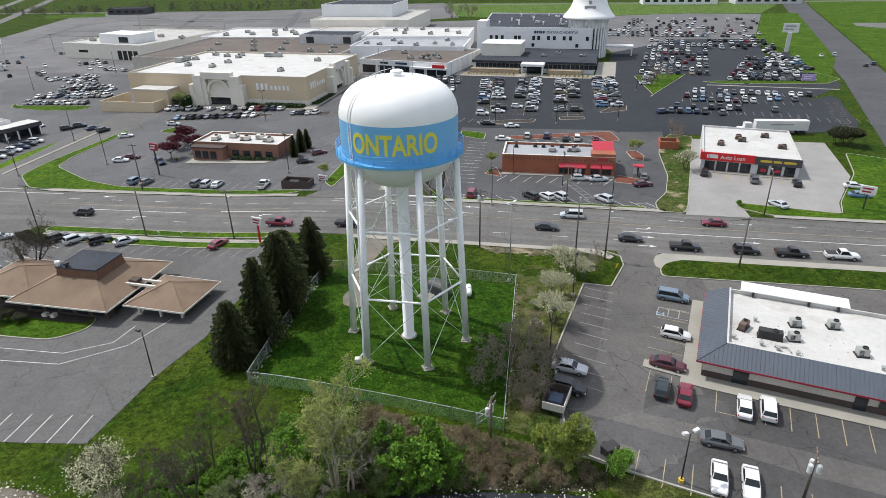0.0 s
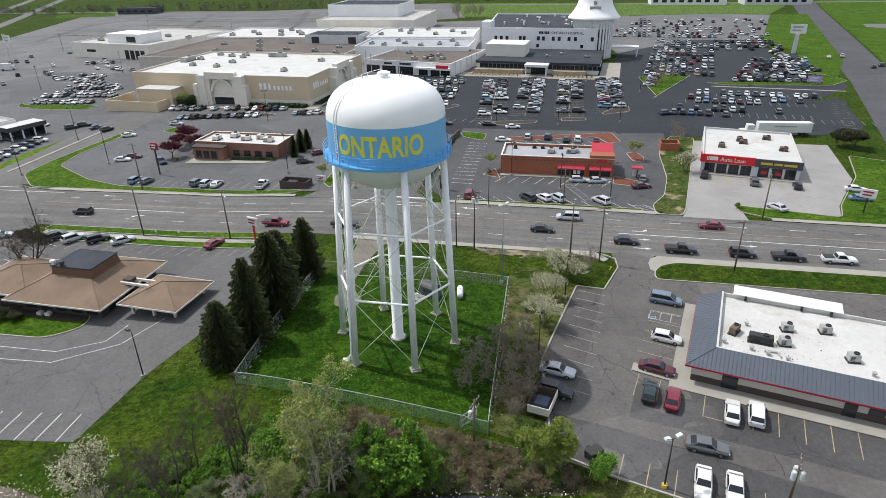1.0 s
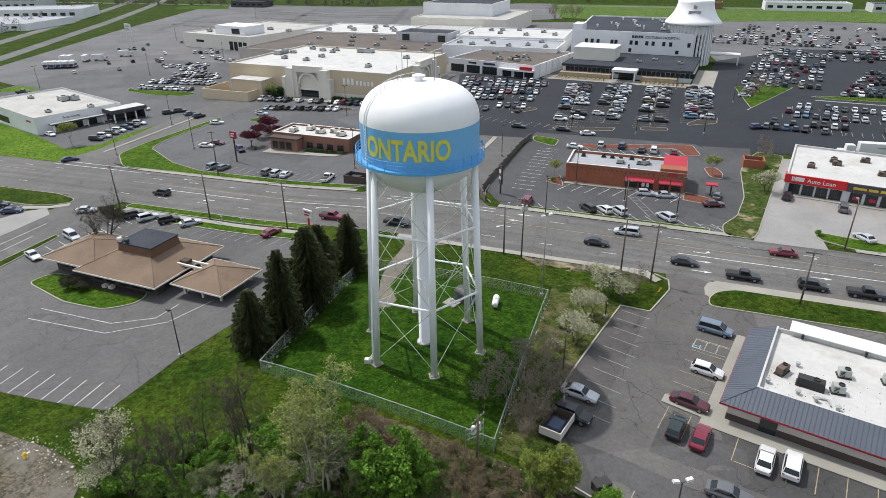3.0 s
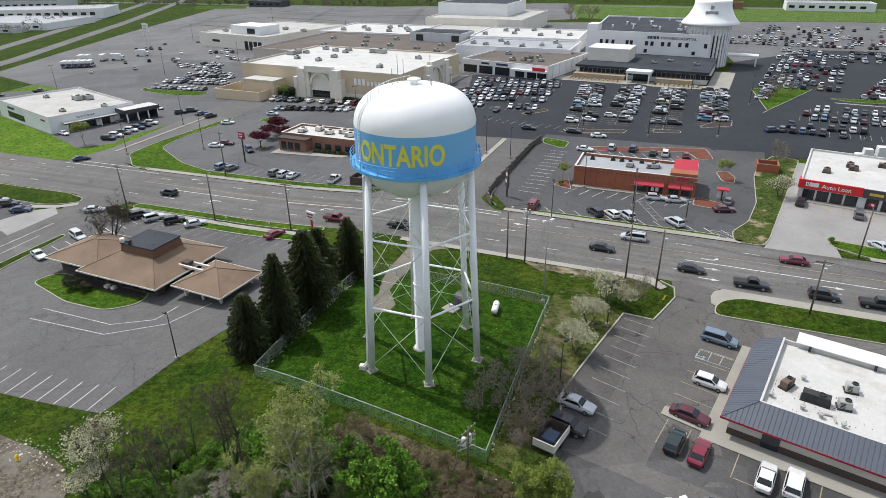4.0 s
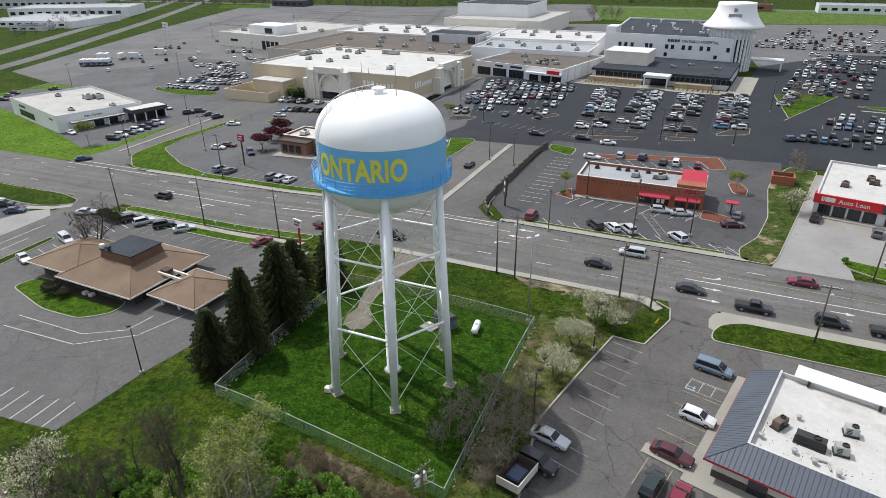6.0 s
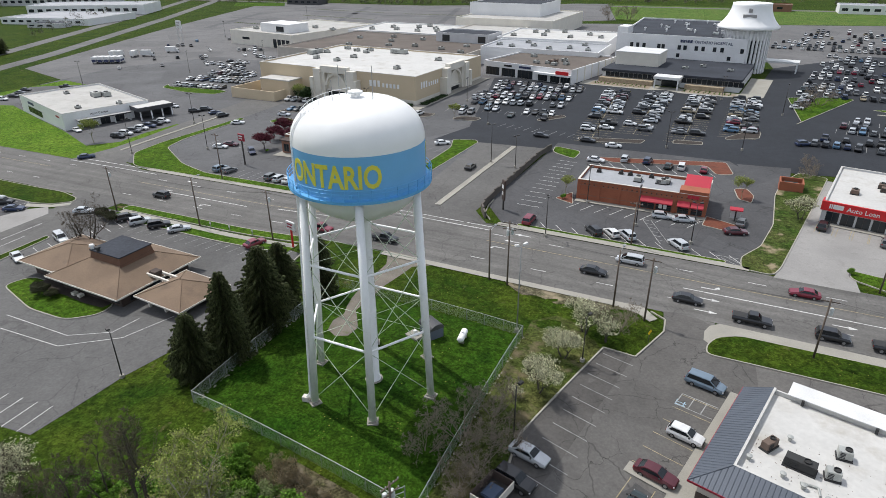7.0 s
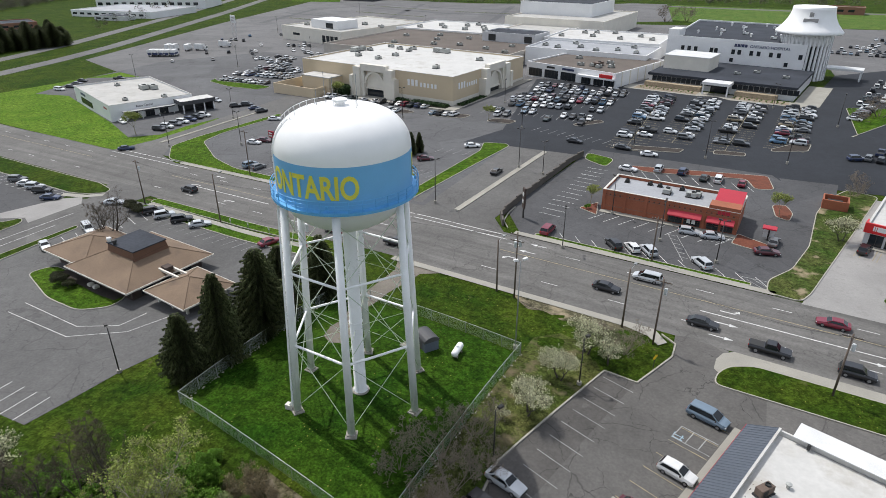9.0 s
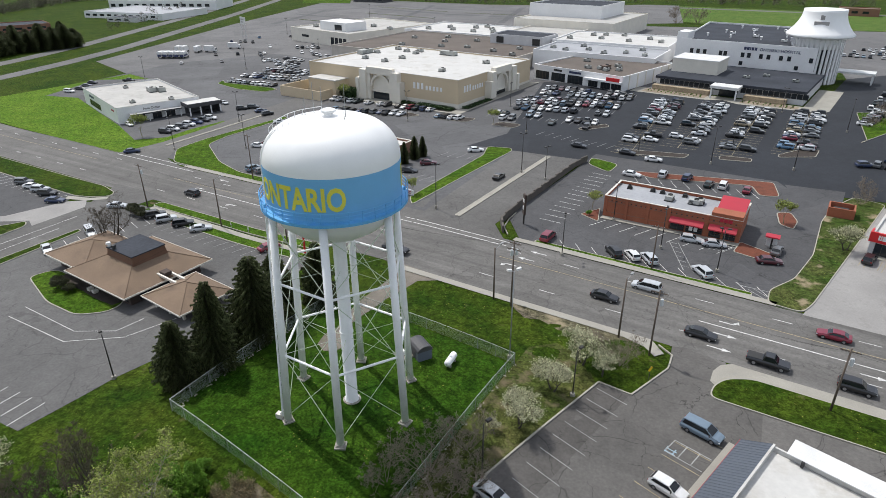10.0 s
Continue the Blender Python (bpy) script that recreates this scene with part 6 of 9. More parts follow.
# -- hospital
def hospital():
    x, y, ang, z = 16.8, 303.0, -15.5, -1.0
    root = thing("hospital", "white hospital with a dark-roofed entrance wing", "hospital", (x, y, z), ang)
    W = 57.0
    part("wing_wall", box(0.5, 0.5, -1, W - 0.5, 42, 4.2), WALL_GREY, root)
    part("wing_roof", box(0, 0, 4.2, W, 41.9, 5.2), ROOF_DARK, root, "dark flat roof of the entrance wing")
    for u in range(2, 58, 2):
        if not 24 < u < 34:
            window(root, u, 0.5, 2.1, 1.8, 1.9, "x", -1, 1)
    part("bed_wall", box(0, -3.0, -1, 23, 0.4, 1.9), surf("stone_wall", (0.36, 0.29, 0.2), 0.9, big=0.2, small=0.3, scales=(0.4, 2.0)), root)
    part("bed_wall", box(36, -3.0, -1, W - 6, 0.4, 1.9), bpy.data.materials["stone_wall"], root)
    # entrance portico
    part("portico_roof", box(24, -7, 4.0, 34.5, 1.5, 5.0), SIGN_WHITE, root, "white entrance canopy")
    for u, v in ((24.4, -6.6), (33.6, -6.6)):
        part("post", box(u, v, -1, u + 0.5, v + 0.5, 4.0), WALL_WHITE, root)
    part("door", box(26, 0.3, 0, 33, 0.49, 3.0), PANE, root)
    # plain box on the wing roof
    part("upper_box", box(1.8, 14, 5.2, 20.8, 30, 10.6), WALL_CREAM, root, "cream plant room on the wing")
    part("upper_box_roof", box(1.6, 13.8, 10.6, 21.0, 30.2, 10.9), SIGN_WHITE, root)
    # main block
    H = 14.6
    plan = [(-4.3, 42), (52.5, 42), (43.5, 120), (-13.3, 120)]
    bm = bmesh.new()
    prism(bm, plan, -1, H)
    part("main_wall", bm, WALL_WHITE, root)
    bm = bmesh.new()
    prism(bm, shrunk(plan, 0.6), H, H + 0.2)
    part("main_roof", bm, ROOF_DARK, root)
    inner = shrunk(plan, 0.5)
    bm = bmesh.new()
    for k in range(4):
        prism(bm, ccw([plan[k], plan[(k + 1) % 4], inner[(k + 1) % 4], inner[k]]), H, H + 0.9)
    part("parapet", bm, WALL_WHITE, root)
    part("stair_wall", box(-6.5, 42.5, -1, -1.5, 52, H + 3.6), WALL_WHITE, root)
    for u in (0.5, 3.4, 6.4, 13.4, 15.4, 22.8, 25.4, 30.4, 33.4, 38.4, 41.6, 50.0):
        window(root, u, 42, 9.4, 1.4, 1.9)
    for u in (22.6, 45):
        window(root, u, 42, 6.0, 1.4, 1.6)
    text_on(root, "ONTARIO HOSPITAL", 30.0, 41.95, 12.6, 1.75, SIGN_BLUE, 0, 0.015, "navy raised letters")
    sign_bars(root, 23.6, 41.98, 12.6, (1.0, 1.0, 0.4, 1.0, 1.0), 1.25, SIGN_BLUE, 0.25)
    units_on(x, y, ang, z + H + 0.2, ((10, 76), (22, 70), (30, 100), (16, 96), (36, 60)), (2.4, 1.8, 1.2), LETTER_WHITE, "white rooftop unit on the hospital")
    for u, v in ((2, 62), (6, 80), (13, 60), (18, 84), (26, 62), (34, 78), (38, 66), (8, 104), (24, 110), (42, 56)):
        p = fr(x, y, ang, u, v)
        bm = bmesh.new()
        lathe(bm, [(0.0, 0.0), (0.35, 0.0), (0.3, 1.1), (0.6, 1.2), (0.6, 1.5), (0.0, 1.7)], 8)
        ob = tagged(mesh_object("roof_vent", bm, LETTER_WHITE), "white mushroom vent on the hospital roof", "roof vent")
        ob.matrix_basis = pose(p[0], p[1], z + H + 0.2)
    units_on(x, y, ang, z + 5.2, ((32, 16), (38, 24), (50, 18)), (2.4, 1.6, 1.0))
    sheet("hospital_bed", [fr(x, y, ang, -2, -10), fr(x, y, ang, 23, -9), fr(x, y, ang, 23, -3), fr(x, y, ang, -2, -3)], 0.12, DIRT, "earth bed with small round shrubs", "flower bed")
    sheet("hospital_bed", [fr(x, y, ang, 36, -9), fr(x, y, ang, 56, -8), fr(x, y, ang, 56, -3), fr(x, y, ang, 36, -3)], 0.12, DIRT, "earth bed with small round shrubs", "flower bed")
    sheet("hospital_walk", [fr(x, y, ang, -6, -12), fr(x, y, ang, 24, -11), fr(x, y, ang, 30, -8), fr(x, y, ang, 36, -11.5), fr(x, y, ang, 63, -9), fr(x, y, ang, 66, -5), fr(x, y, ang, 66, 36), fr(x, y, ang, 57.2, 36), fr(x, y, ang, 57.2, -2), fr(x, y, ang, -6, -2)], 0.1, CONCRETE, "pale concrete walk round the hospital", "pavement")
    # striped stair drum under a flared white crown
    c = (79.8, 343.0)
    d = thing("hospital_tower", "white flared crown on a striped round tower", "tower", (*c, -1))
    bm = bmesh.new()
    lathe(bm, [(9.6, -1), (9.6, 19.4)], 48)
    part("drum", bm, PANE, d, smooth=True)
    for k in range(36):
        a = radians(10 * k)
        part("fin", moved(box(9.4, -0.45, -1, 10.2, 0.45, 19.4), Matrix.Rotation(a, 4, "Z")), WALL_WHITE, d)
    bm = bmesh.new()
    prof = [(9.6, 19.0), (13.2, 19.2), (13.4, 19.9)]
    for k in range(1, 11):
        u = k / 10
        prof.append((8.3 + 5.1 * (1 - u) ** 2.1, 19.9 + 10.0 * u))
    prof += [(8.1, 29.8), (0.0, 29.8)]
    lathe(bm, prof, 64)
    part("crown", bm, TANK_WHITE, d, "flared white crown", smooth=True)
    bm = bmesh.new()
    lathe(bm, [(9.95, 14.6), (10.0, 14.6), (10.0, 19.6), (9.95, 19.6)], 48)
    part("collar", bm, WALL_WHITE, d, smooth=True)
    # emblem as plain bars on the crown
    for k, (w, h, zz) in enumerate(((0.8, 1.8, 26.3), (0.8, 1.4, 26.4), (5.6, 1.4, 24.2))):
        a = radians(-104 + (k * 5 if k < 2 else 3))
        r = 8.9 if k < 2 else 9.5
        part("emblem", moved(box(-w / 2, -0.2, zz, w / 2, 0.5, zz + h), Matrix.Rotation(a + radians(90), 4, "Z") @ Matrix.Translation((0, -r, 0))), SIGN_GREY, d)
    e = thing("ambulance_canopy", "small white canopy at the hospital's side", "canopy", (91, 346, -1), -15.5)
    part("roof", box(-2, -4, 4.2, 14, 4, 5.0), SIGN_WHITE, e)
    for u, v in ((-1.5, -3.5), (13, -3.5), (13, 3)):
        part("post", box(u, v, -1, u + 0.6, v + 0.6, 4.2), WALL_WHITE, e)


hospital()


# ---- fence, poles, lamps, signs ----
def chain_fence():
    root = thing("chain_link_fence", "galvanised chain-link fence round the tower lawn", "fence")
    corners = [(-25.8, 67.8), (6.9, 57.5), (12.6, 93.1), (-20.4, 101.2)]
    H = 1.9
    for i in range(4):
        a, b = Vector(corners[i]), Vector(corners[(i + 1) % 4])
        L = (b - a).length
        n = round(L / 3.0)
        def at(u, h):
            p = a.lerp(b, u / L)
            return Vector((p.x, p.y, gz(p.x, p.y) + h))
        for k in range(n):
            bm = bmesh.new()
            tube(bm, at(L * k / n, -0.1), at(L * k / n, H + 0.05), 0.045 if k else 0.07, n=6)
            part("post", bm, GALV, root)
        for k in range(n):
            bm = bmesh.new()
            tube(bm, at(L * k / n, H), at(L * (k + 1) / n, H), 0.03, n=5)
            part("top_rail", bm, RAIL_PALE, root)
        # woven wire: two families of slanting strands
        bm = bmesh.new()
        u, step = -H, 0.1
        while u < L:
            for sgn in (1, -1):
                p0, p1 = (u, 0.05), (u + H, H)
                if sgn < 0:
                    p0, p1 = (u + H, 0.05), (u, H)
                q = []
                for uu, hh in (p0, p1):
                    q.append([uu, hh])
                (u0, h0), (u1, h1) = q
                if u0 > u1:
                    u0, h0, u1, h1 = u1, h1, u0, h0
                if u0 < 0:
                    h0 += (h1 - h0) * (0 - u0) / (u1 - u0)
                    u0 = 0
                if u1 > L:
                    h1 = h0 + (h1 - h0) * (L - u0) / (u1 - u0)
                    u1 = L
                if u1 > u0:
                    w = Vector((0, 0, 0.0055))
                    s, e = at(u0, h0), at(u1, h1)
                    bm.faces.new([bm.verts.new(v) for v in (s - w, e - w, e + w, s + w)])
            u += step
        tagged(part("wire_mesh", bm, WIRE, root), kind="stuff")


chain_fence()


def utility_pole(x, y, h, arms=1, cans=0, lean=0.0, lamp=False, thick=0.16, label="weathered wooden utility pole beside the road", ang=-11):
    root = thing("utility_pole", label, "utility pole", (x, y, gz(x, y)), ang)
    bm = bmesh.new()
    tube(bm, (0, 0, -0.3), (lean, 0, h), thick, thick * 0.7, 10)
    part("shaft", bm, POLE_WOOD, root, smooth=True)
    for k in range(arms):
        z = h - 0.5 - 1.1 * k
        part("crossarm", box(-1.2 + lean, -0.06, z, 1.2 + lean, 0.06, z + 0.12), POLE_WOOD, root)
        for u in (-1.1, -0.5, 0.5, 1.1):
            bm = bmesh.new()
            lathe(bm, [(0.05, z + 0.12), (0.07, z + 0.2), (0.05, z + 0.28), (0.0, z + 0.3)], 6, centre=(u + lean, 0))
            part("insulator", bm, SIGN_GREY, root)
    for k in range(cans):
        a = radians(120 * k + 20)
        bm = bmesh.new()
        lathe(bm, [(0.0, h - 2.5), (0.26, h - 2.45), (0.26, h - 1.6), (0.2, h - 1.45), (0.0, h - 1.4)], 12, centre=(0.5 * math.cos(a) + lean, 0.5 * math.sin(a)))
        part("transformer", bm, CAN_GREY, root)
    if lamp:
        bm = bmesh.new()
        tube(bm, (lean, 0, h - 0.4), (lean + 0.2, 1.8, h), 0.04, n=6)
        part("lamp_arm", bm, GALV, root)
        part("lamp_head", box(lean, 1.6, h - 0.08, lean + 0.4, 2.4, h + 0.1, bevel=0.03), GALV, root)
    return root


for x, y, h, arms, cans, lean in ((-88, 126.7, 11, 1, 1, -0.15), (-62.9, 122.8, 11.3, 0, 0, -0.1), (-42.9, 119, 10.8, 1, 1, -0.2), (7.6, 109.6, 12.2, 2, 3, 0), (4.2, 110.8, 9.8, 0, 0, -0.1), (25.6, 106.6, 10.4, 0, 0, 0), (30.4, 103.5, 11.1, 1, 1, 0), (53.4, 99.1, 9.9, 1, 1, 0), (5.2, 55.4, 7.0, 2, 2, 0), (37.4, 47.7, 6.3, 1, 3, 0), (69.1, 122.4, 9.9, 0, 0, 0), (-76, 152, 12.5, 1, 0, 0), (28.6, 131.5, 9.2, 1, 0, 0)):
    if y > 60:
        utility_pole(x, y, h, arms, cans, lean, lamp=(arms == 0))
    else:
        utility_pole(x, y, h, arms, cans, lean, label="wooden utility pole with pale transformers", ang=62)

WIRES = ((-88, 126.7, 10.5), (-42.9, 119, 10.3), (7.6, 109.6, 11.5), (30.4, 103.5, 10.5), (53.4, 99.1, 9.4), (120, 86, 9.5))
bm = bmesh.new()
for a, b in zip(WIRES, WIRES[1:]):
    for du in (-1.0, 0.4, 1.0):
        p = Vector((a[0] + du, a[1], gz(a[0], a[1]) + a[2]))
        q = Vector((b[0] + du, b[1], gz(b[0], b[1]) + b[2]))
        last = p
        for k in range(1, 9):
            u = k / 8
            c = p.lerp(q, u) - Vector((0, 0, 1.1 * 4 * u * (1 - u)))
            tube(bm, last, c, 0.013, n=4, cap=False)
            last = c
tagged(mesh_object("overhead_wires", bm, DARK_STEEL), "thin dark overhead wires between the poles", "wires", kind="stuff")


def lot_lamp(x, y, h, heads=1, pole=None, ang=0.0, base=0.5, label="dark shoebox lamp post in a parking lot", head_mat=None):
    root = thing("lamp_post", label, "lamp post", (x, y, gz(x, y)), ang, "parking lot lamps")
    if base:
        bm = bmesh.new()
        lathe(bm, [(0.0, -0.1), (0.32, -0.1), (0.32, base), (0.0, base)], 12)
        part("footing", bm, SIGN_YELLOW if label.startswith("twin") else CONCRETE, root)
    bm = bmesh.new()
    tube(bm, (0, 0, base), (0, 0, h), 0.1, 0.07, 8)
    part("shaft", bm, pole or DARK_STEEL, root, smooth=True)
    for k in range(heads):
        m = Matrix.Rotation(radians(360 * k / heads), 4, "Z") @ Matrix.Translation((0, 0, h - 0.05))
        bm = bmesh.new()
        tube(bm, m @ Vector((0, 0, 0)), m @ Vector((0.5, 0, 0.12)), 0.04, n=6)
        part("arm", bm, pole or DARK_STEEL, root)
        bm = bmesh.new()
        bx(bm, 0.4, -0.22, 0.05, 1.1, 0.22, 0.28, taper=0.03, m=m @ pose(0, 0, 0, 0, -12 if heads > 1 else 0, 0))
        part("lamp_head", bm, head_mat or (pole or DARK_STEEL), root)
    return root


lot_lamp(-40.4, 71.8, 7.6, 1, ang=150)
lot_lamp(25.4, 50.2, 6.8, 2, ang=20, label="twin-headed lamp post on a yellow base", head_mat=SIGN_WHITE)
lot_lamp(21.6, 89.5, 7.4, 1, ang=60, label="dark lamp post on a yellow concrete base")
lot_lamp(14.7, 71.6, 7.2, 1, base=0.0, ang=60)
lot_lamp(11.6, 94.2, 14.3, 2, GALV, 40, 0.6, "tall galvanised pole with white floodlight heads", SIGN_WHITE)
FAR_LAMP = lot_lamp(-121, 204.5, 10.5, 2, DARK_STEEL, 30, 0.8)
for k, (x, y) in enumerate(((-96.5, 176), (-117.5, 168), (-170, 341), (-252, 431), (-61.5, 222), (-116, 280), (59.8, 204.3), (39, 202), (102.6, 208.7), (29.6, 141.5), (19, 152.6), (40, 135), (-16.7, 216), (-31.6, 250.6), (63, 273.6), (45, 220), (-0.9, 173.4), (11.8, 131.5), (19.3, 206.5), (-8, 176.4), (-220, 260), (-190, 300), (125, 300), (160, 360), (110, 460), (-150, 470), (-250, 560), (-20, 145), (80, 252), (-40, 160))):
    s = 1.0 if k < 9 or k > 18 else 0.82
    copy_thing(FAR_LAMP, pose(x, y, gz(x, y), 0, 0, 20 + 47 * k) @ Matrix.Diagonal((1, 1, s, 1)))


def pole_sign(x, y, h, w, sh, mat, ang, label, poles=1, stripe_mat=None, pw=0.15):
    root = thing("pole_sign", label, "sign", (x, y, gz(x, y)), ang)
    for k in range(poles):
        u = 0 if poles == 1 else (-w * 0.35 + w * 0.7 * k)
        part("post", box(u - pw, -pw, -0.2, u + pw, pw, h - sh), stripe_mat or DARK_STEEL, root)
    part("panel", box(-w / 2, -0.2, h - sh, w / 2, 0.2, h, bevel=0.04), mat, root)
    bm = bmesh.new()
    for k in range(2):
        bx(bm, -w * 0.36, -0.23, h - sh * (0.4 + 0.35 * k), w * (0.3 - 0.1 * k), -0.2, h - sh * (0.22 + 0.35 * k))
    part("sign_bar", bm, (SIGN_GREY if stripe_mat is WALL_GREY else TRIM_RED) if mat is SIGN_WHITE else SIGN_WHITE, root)
    return root


pole_sign(-36.6, 115.8, 5.6, 2.6, 1.7, SIGN_WHITE, -25, "white roadside sign with a red foot", 1, SIGN_RED)
pole_sign(-76.7, 164.6, 9.0, 2.4, 2.0, TRIM_RED, -20, "dark red restaurant sign on a post")
pole_sign(1.0, 143.6, 7.0, 1.4, 4.6, WALL_BASE, -60, "tall dark brown roadside sign column")
pole_sign(91.7, 124.7, 5.5, 3.0, 1.9, SIGN_WHITE, -35, "white and red roadside sign")
pole_sign(187.2, 343.4, 14.5, 7.6, 4.6, SIGN_WHITE, -25, "tall grey and white pylon sign", 1, WALL_GREY, 1.0)
pole_sign(-268, 402, 14.0, 8.0, 5.0, SIGN_WHITE, -30, "white mall pylon sign beside the highway", 2, WALL_GREY)
pole_sign(153.6, 260.5, 3.6, 5.2, 2.6, surf("lilac_sign_panel", (0.42, 0.3, 0.6), 0.6), -15, "lilac and white sign on the bank", 2)
pole_sign(-29.5, 151.5, 1.6, 2.6, 1.3, SIGN_WHITE, -20, "low white sign at the street corner", 2)
for x, y in ((-60, 122.6), (-54.8, 121.8), (-48.6, 120.6)):
    b = thing("bollard_sign", "small post sign along the lot's edge", "sign", (x, y, gz(x, y) + 0.1), -12)
    part("post", box(-0.05, -0.05, -0.1, 0.05, 0.05, 1.3), GALV, b)
    part("panel", box(-0.2, -0.06, 0.8, 0.2, -0.04, 1.35), SIGN_WHITE, b)

# shed, gas tank, gate rack and trailer by the tower
def shed():
    x, y = -0.4, 89.6
    r = thing("garden_shed", "small grey-blue barrel-roofed shed on the lawn", "shed", (x, y, gz(x, y)), -40)
    m = surf("slate_shed_siding", (0.11, 0.13, 0.17), 0.7)
    part("wall", box(-1.5, -1.1, 0, 1.5, 1.1, 1.6), m, r)
    bm = bmesh.new()
    n = 8
    a = [bm.verts.new((-1.6, 1.25 * math.cos(math.pi * k / n), 1.6 + 0.8 * math.sin(math.pi * k / n))) for k in range(n + 1)]
    b = [bm.verts.new((1.6, 1.25 * math.cos(math.pi * k / n), 1.6 + 0.8 * math.sin(math.pi * k / n))) for k in range(n + 1)]
    for k in range(n):
        bm.faces.new((a[k], b[k], b[k + 1], a[k + 1]))
    bm.faces.new(a[::-1])
    bm.faces.new(b)
    part("roof", bm, WALL_DARKGREY, r)
    part("door", box(-0.7, -1.14, 0.05, 0.7, -1.1, 1.5), WALL_DARKGREY, r)
    x, y = 4.4, 89.2
    g = thing("propane_tank", "white horizontal propane tank on the lawn", "gas tank", (x, y, gz(x, y)), 88)
    bm = bmesh.new()
    prof = [(0.0, -1.5), (0.35, -1.42), (0.5, -1.2), (0.5, 1.2), (0.35, 1.42), (0.0, 1.5)]
    lathe(bm, prof, 16)
    moved(bm, Matrix.Translation((0, 0, 0.85)) @ Matrix.Rotation(radians(90), 4, "Y"))
    part("vessel", bm, TANK_WHITE, g, smooth=True)
    for u in (-0.8, 0.8):
        part("saddle", box(u - 0.12, -0.4, 0, u + 0.12, 0.4, 0.5), CONCRETE, g)
    part("valve_cover", box(-0.18, -0.15, 1.3, 0.18, 0.15, 1.55, bevel=0.03), TANK_WHITE, g)
    x, y = -2.6, 88.5
    g = thing("hatch", "pale concrete hatch beside the shed", "hatch", (x, y, gz(x, y)), -30)
    part("slab", box(-1.2, -1.0, -0.1, 1.2, 1.0, 0.3, bevel=0.04), CONCRETE, g)
    part("pipe", box(-0.2, -0.2, 0.3, 0.3, 0.2, 1.0, bevel=0.05), TANK_WHITE, g)
    x, y, = 13.9, 62.0
    z = gz(x, y)
    tr = thing("utility_trailer", "black trailer with tall timber sides", "trailer", (x, y, z), 66)
    part("bed", box(-2.1, -1.35, 0.55, 2.1, 1.35, 0.7), DARK_STEEL, tr)
    for c in ((-2.1, -1.4, 2.1, -1.3), (-2.1, 1.3, 2.1, 1.4), (-2.1, -1.3, -2.0, 1.3), (2.0, -1.3, 2.1, 1.3)):
        part("side_board", box(c[0], c[1], 0.7, c[2], c[3], 1.75), FASCIA if c[0] < -2 and c[2] < 0 or c[1] < -1.35 else WALL_BASE, tr)
    part("load", box(-0.9, -0.8, 0.7, 1.2, 0.9, 1.1, bevel=0.12), surf("blue_tarpaulin", (0.05, 0.08, 0.14), 0.5), tr)
    for sgn in (-1, 1):
        bm = bmesh.new()
        tube(bm, (0, sgn * 1.2, 0.35), (0, sgn * 1.45, 0.35), 0.36, n=14)
        part("wheel", bm, TYRE, tr)
    part("drawbar", box(2.1, -0.08, 0.5, 3.6, 0.08, 0.62), DARK_STEEL, tr)
    x, y = 4.6, 57.9
    gt = thing("gate_frame", "galvanised gate frame at the fence corner", "gate", (x, y, gz(x, y)), 40)
    for u in (-1.2, 1.2):
        bm = bmesh.new()
        tube(bm, (u, 0, -0.1), (u, 0, 3.0), 0.06, n=6)
        part("post", bm, GALV, gt)
    for v in (2.9, 2.2, 1.4):
        bm = bmesh.new()
        tube(bm, (-1.2, 0, v), (1.2, 0, v), 0.05, n=6)
        part("bar", bm, GALV, gt)
    x, y = 18.5, 54.3
    bn = thing("wheeled_bin", "dark green wheeled bin at the lot's edge", "bin", (x, y, gz(x, y)), -30)
    part("body", box(-0.75, -0.5, 0.1, 0.75, 0.5, 1.1, bevel=0.06), HVAC_DARK, bn)
    part("lid", box(-0.8, -0.55, 1.1, 0.8, 0.55, 1.2, bevel=0.04), HVAC_DARK, bn)


shed()


# ---- vehicles ----
def loft(bm, stations, mi=0):
    """A hull from cross-sections: each is (x, list of (y, z) round it)."""
    rings = [[bm.verts.new((x, y, z)) for y, z in ring] for x, ring in stations]
    n = len(rings[0])
    for a, b in zip(rings, rings[1:]):
        for k in range(n):
            j = (k + 1) % n
            bm.faces.new((a[k], a[j], b[j], b[k])).material_index = mi
    bm.faces.new(rings[0][::-1]).material_index = mi
    bm.faces.new(rings[-1]).material_index = mi


def ring(hw, z0, z1, tuck=0.86):
    return [(-hw * 0.88, z0), (hw * 0.88, z0), (hw, z0 + 0.2), (hw, z1 - 0.28), (hw * tuck, z1), (-hw * tuck, z1), (-hw, z1 - 0.28), (-hw, z0 + 0.2)]


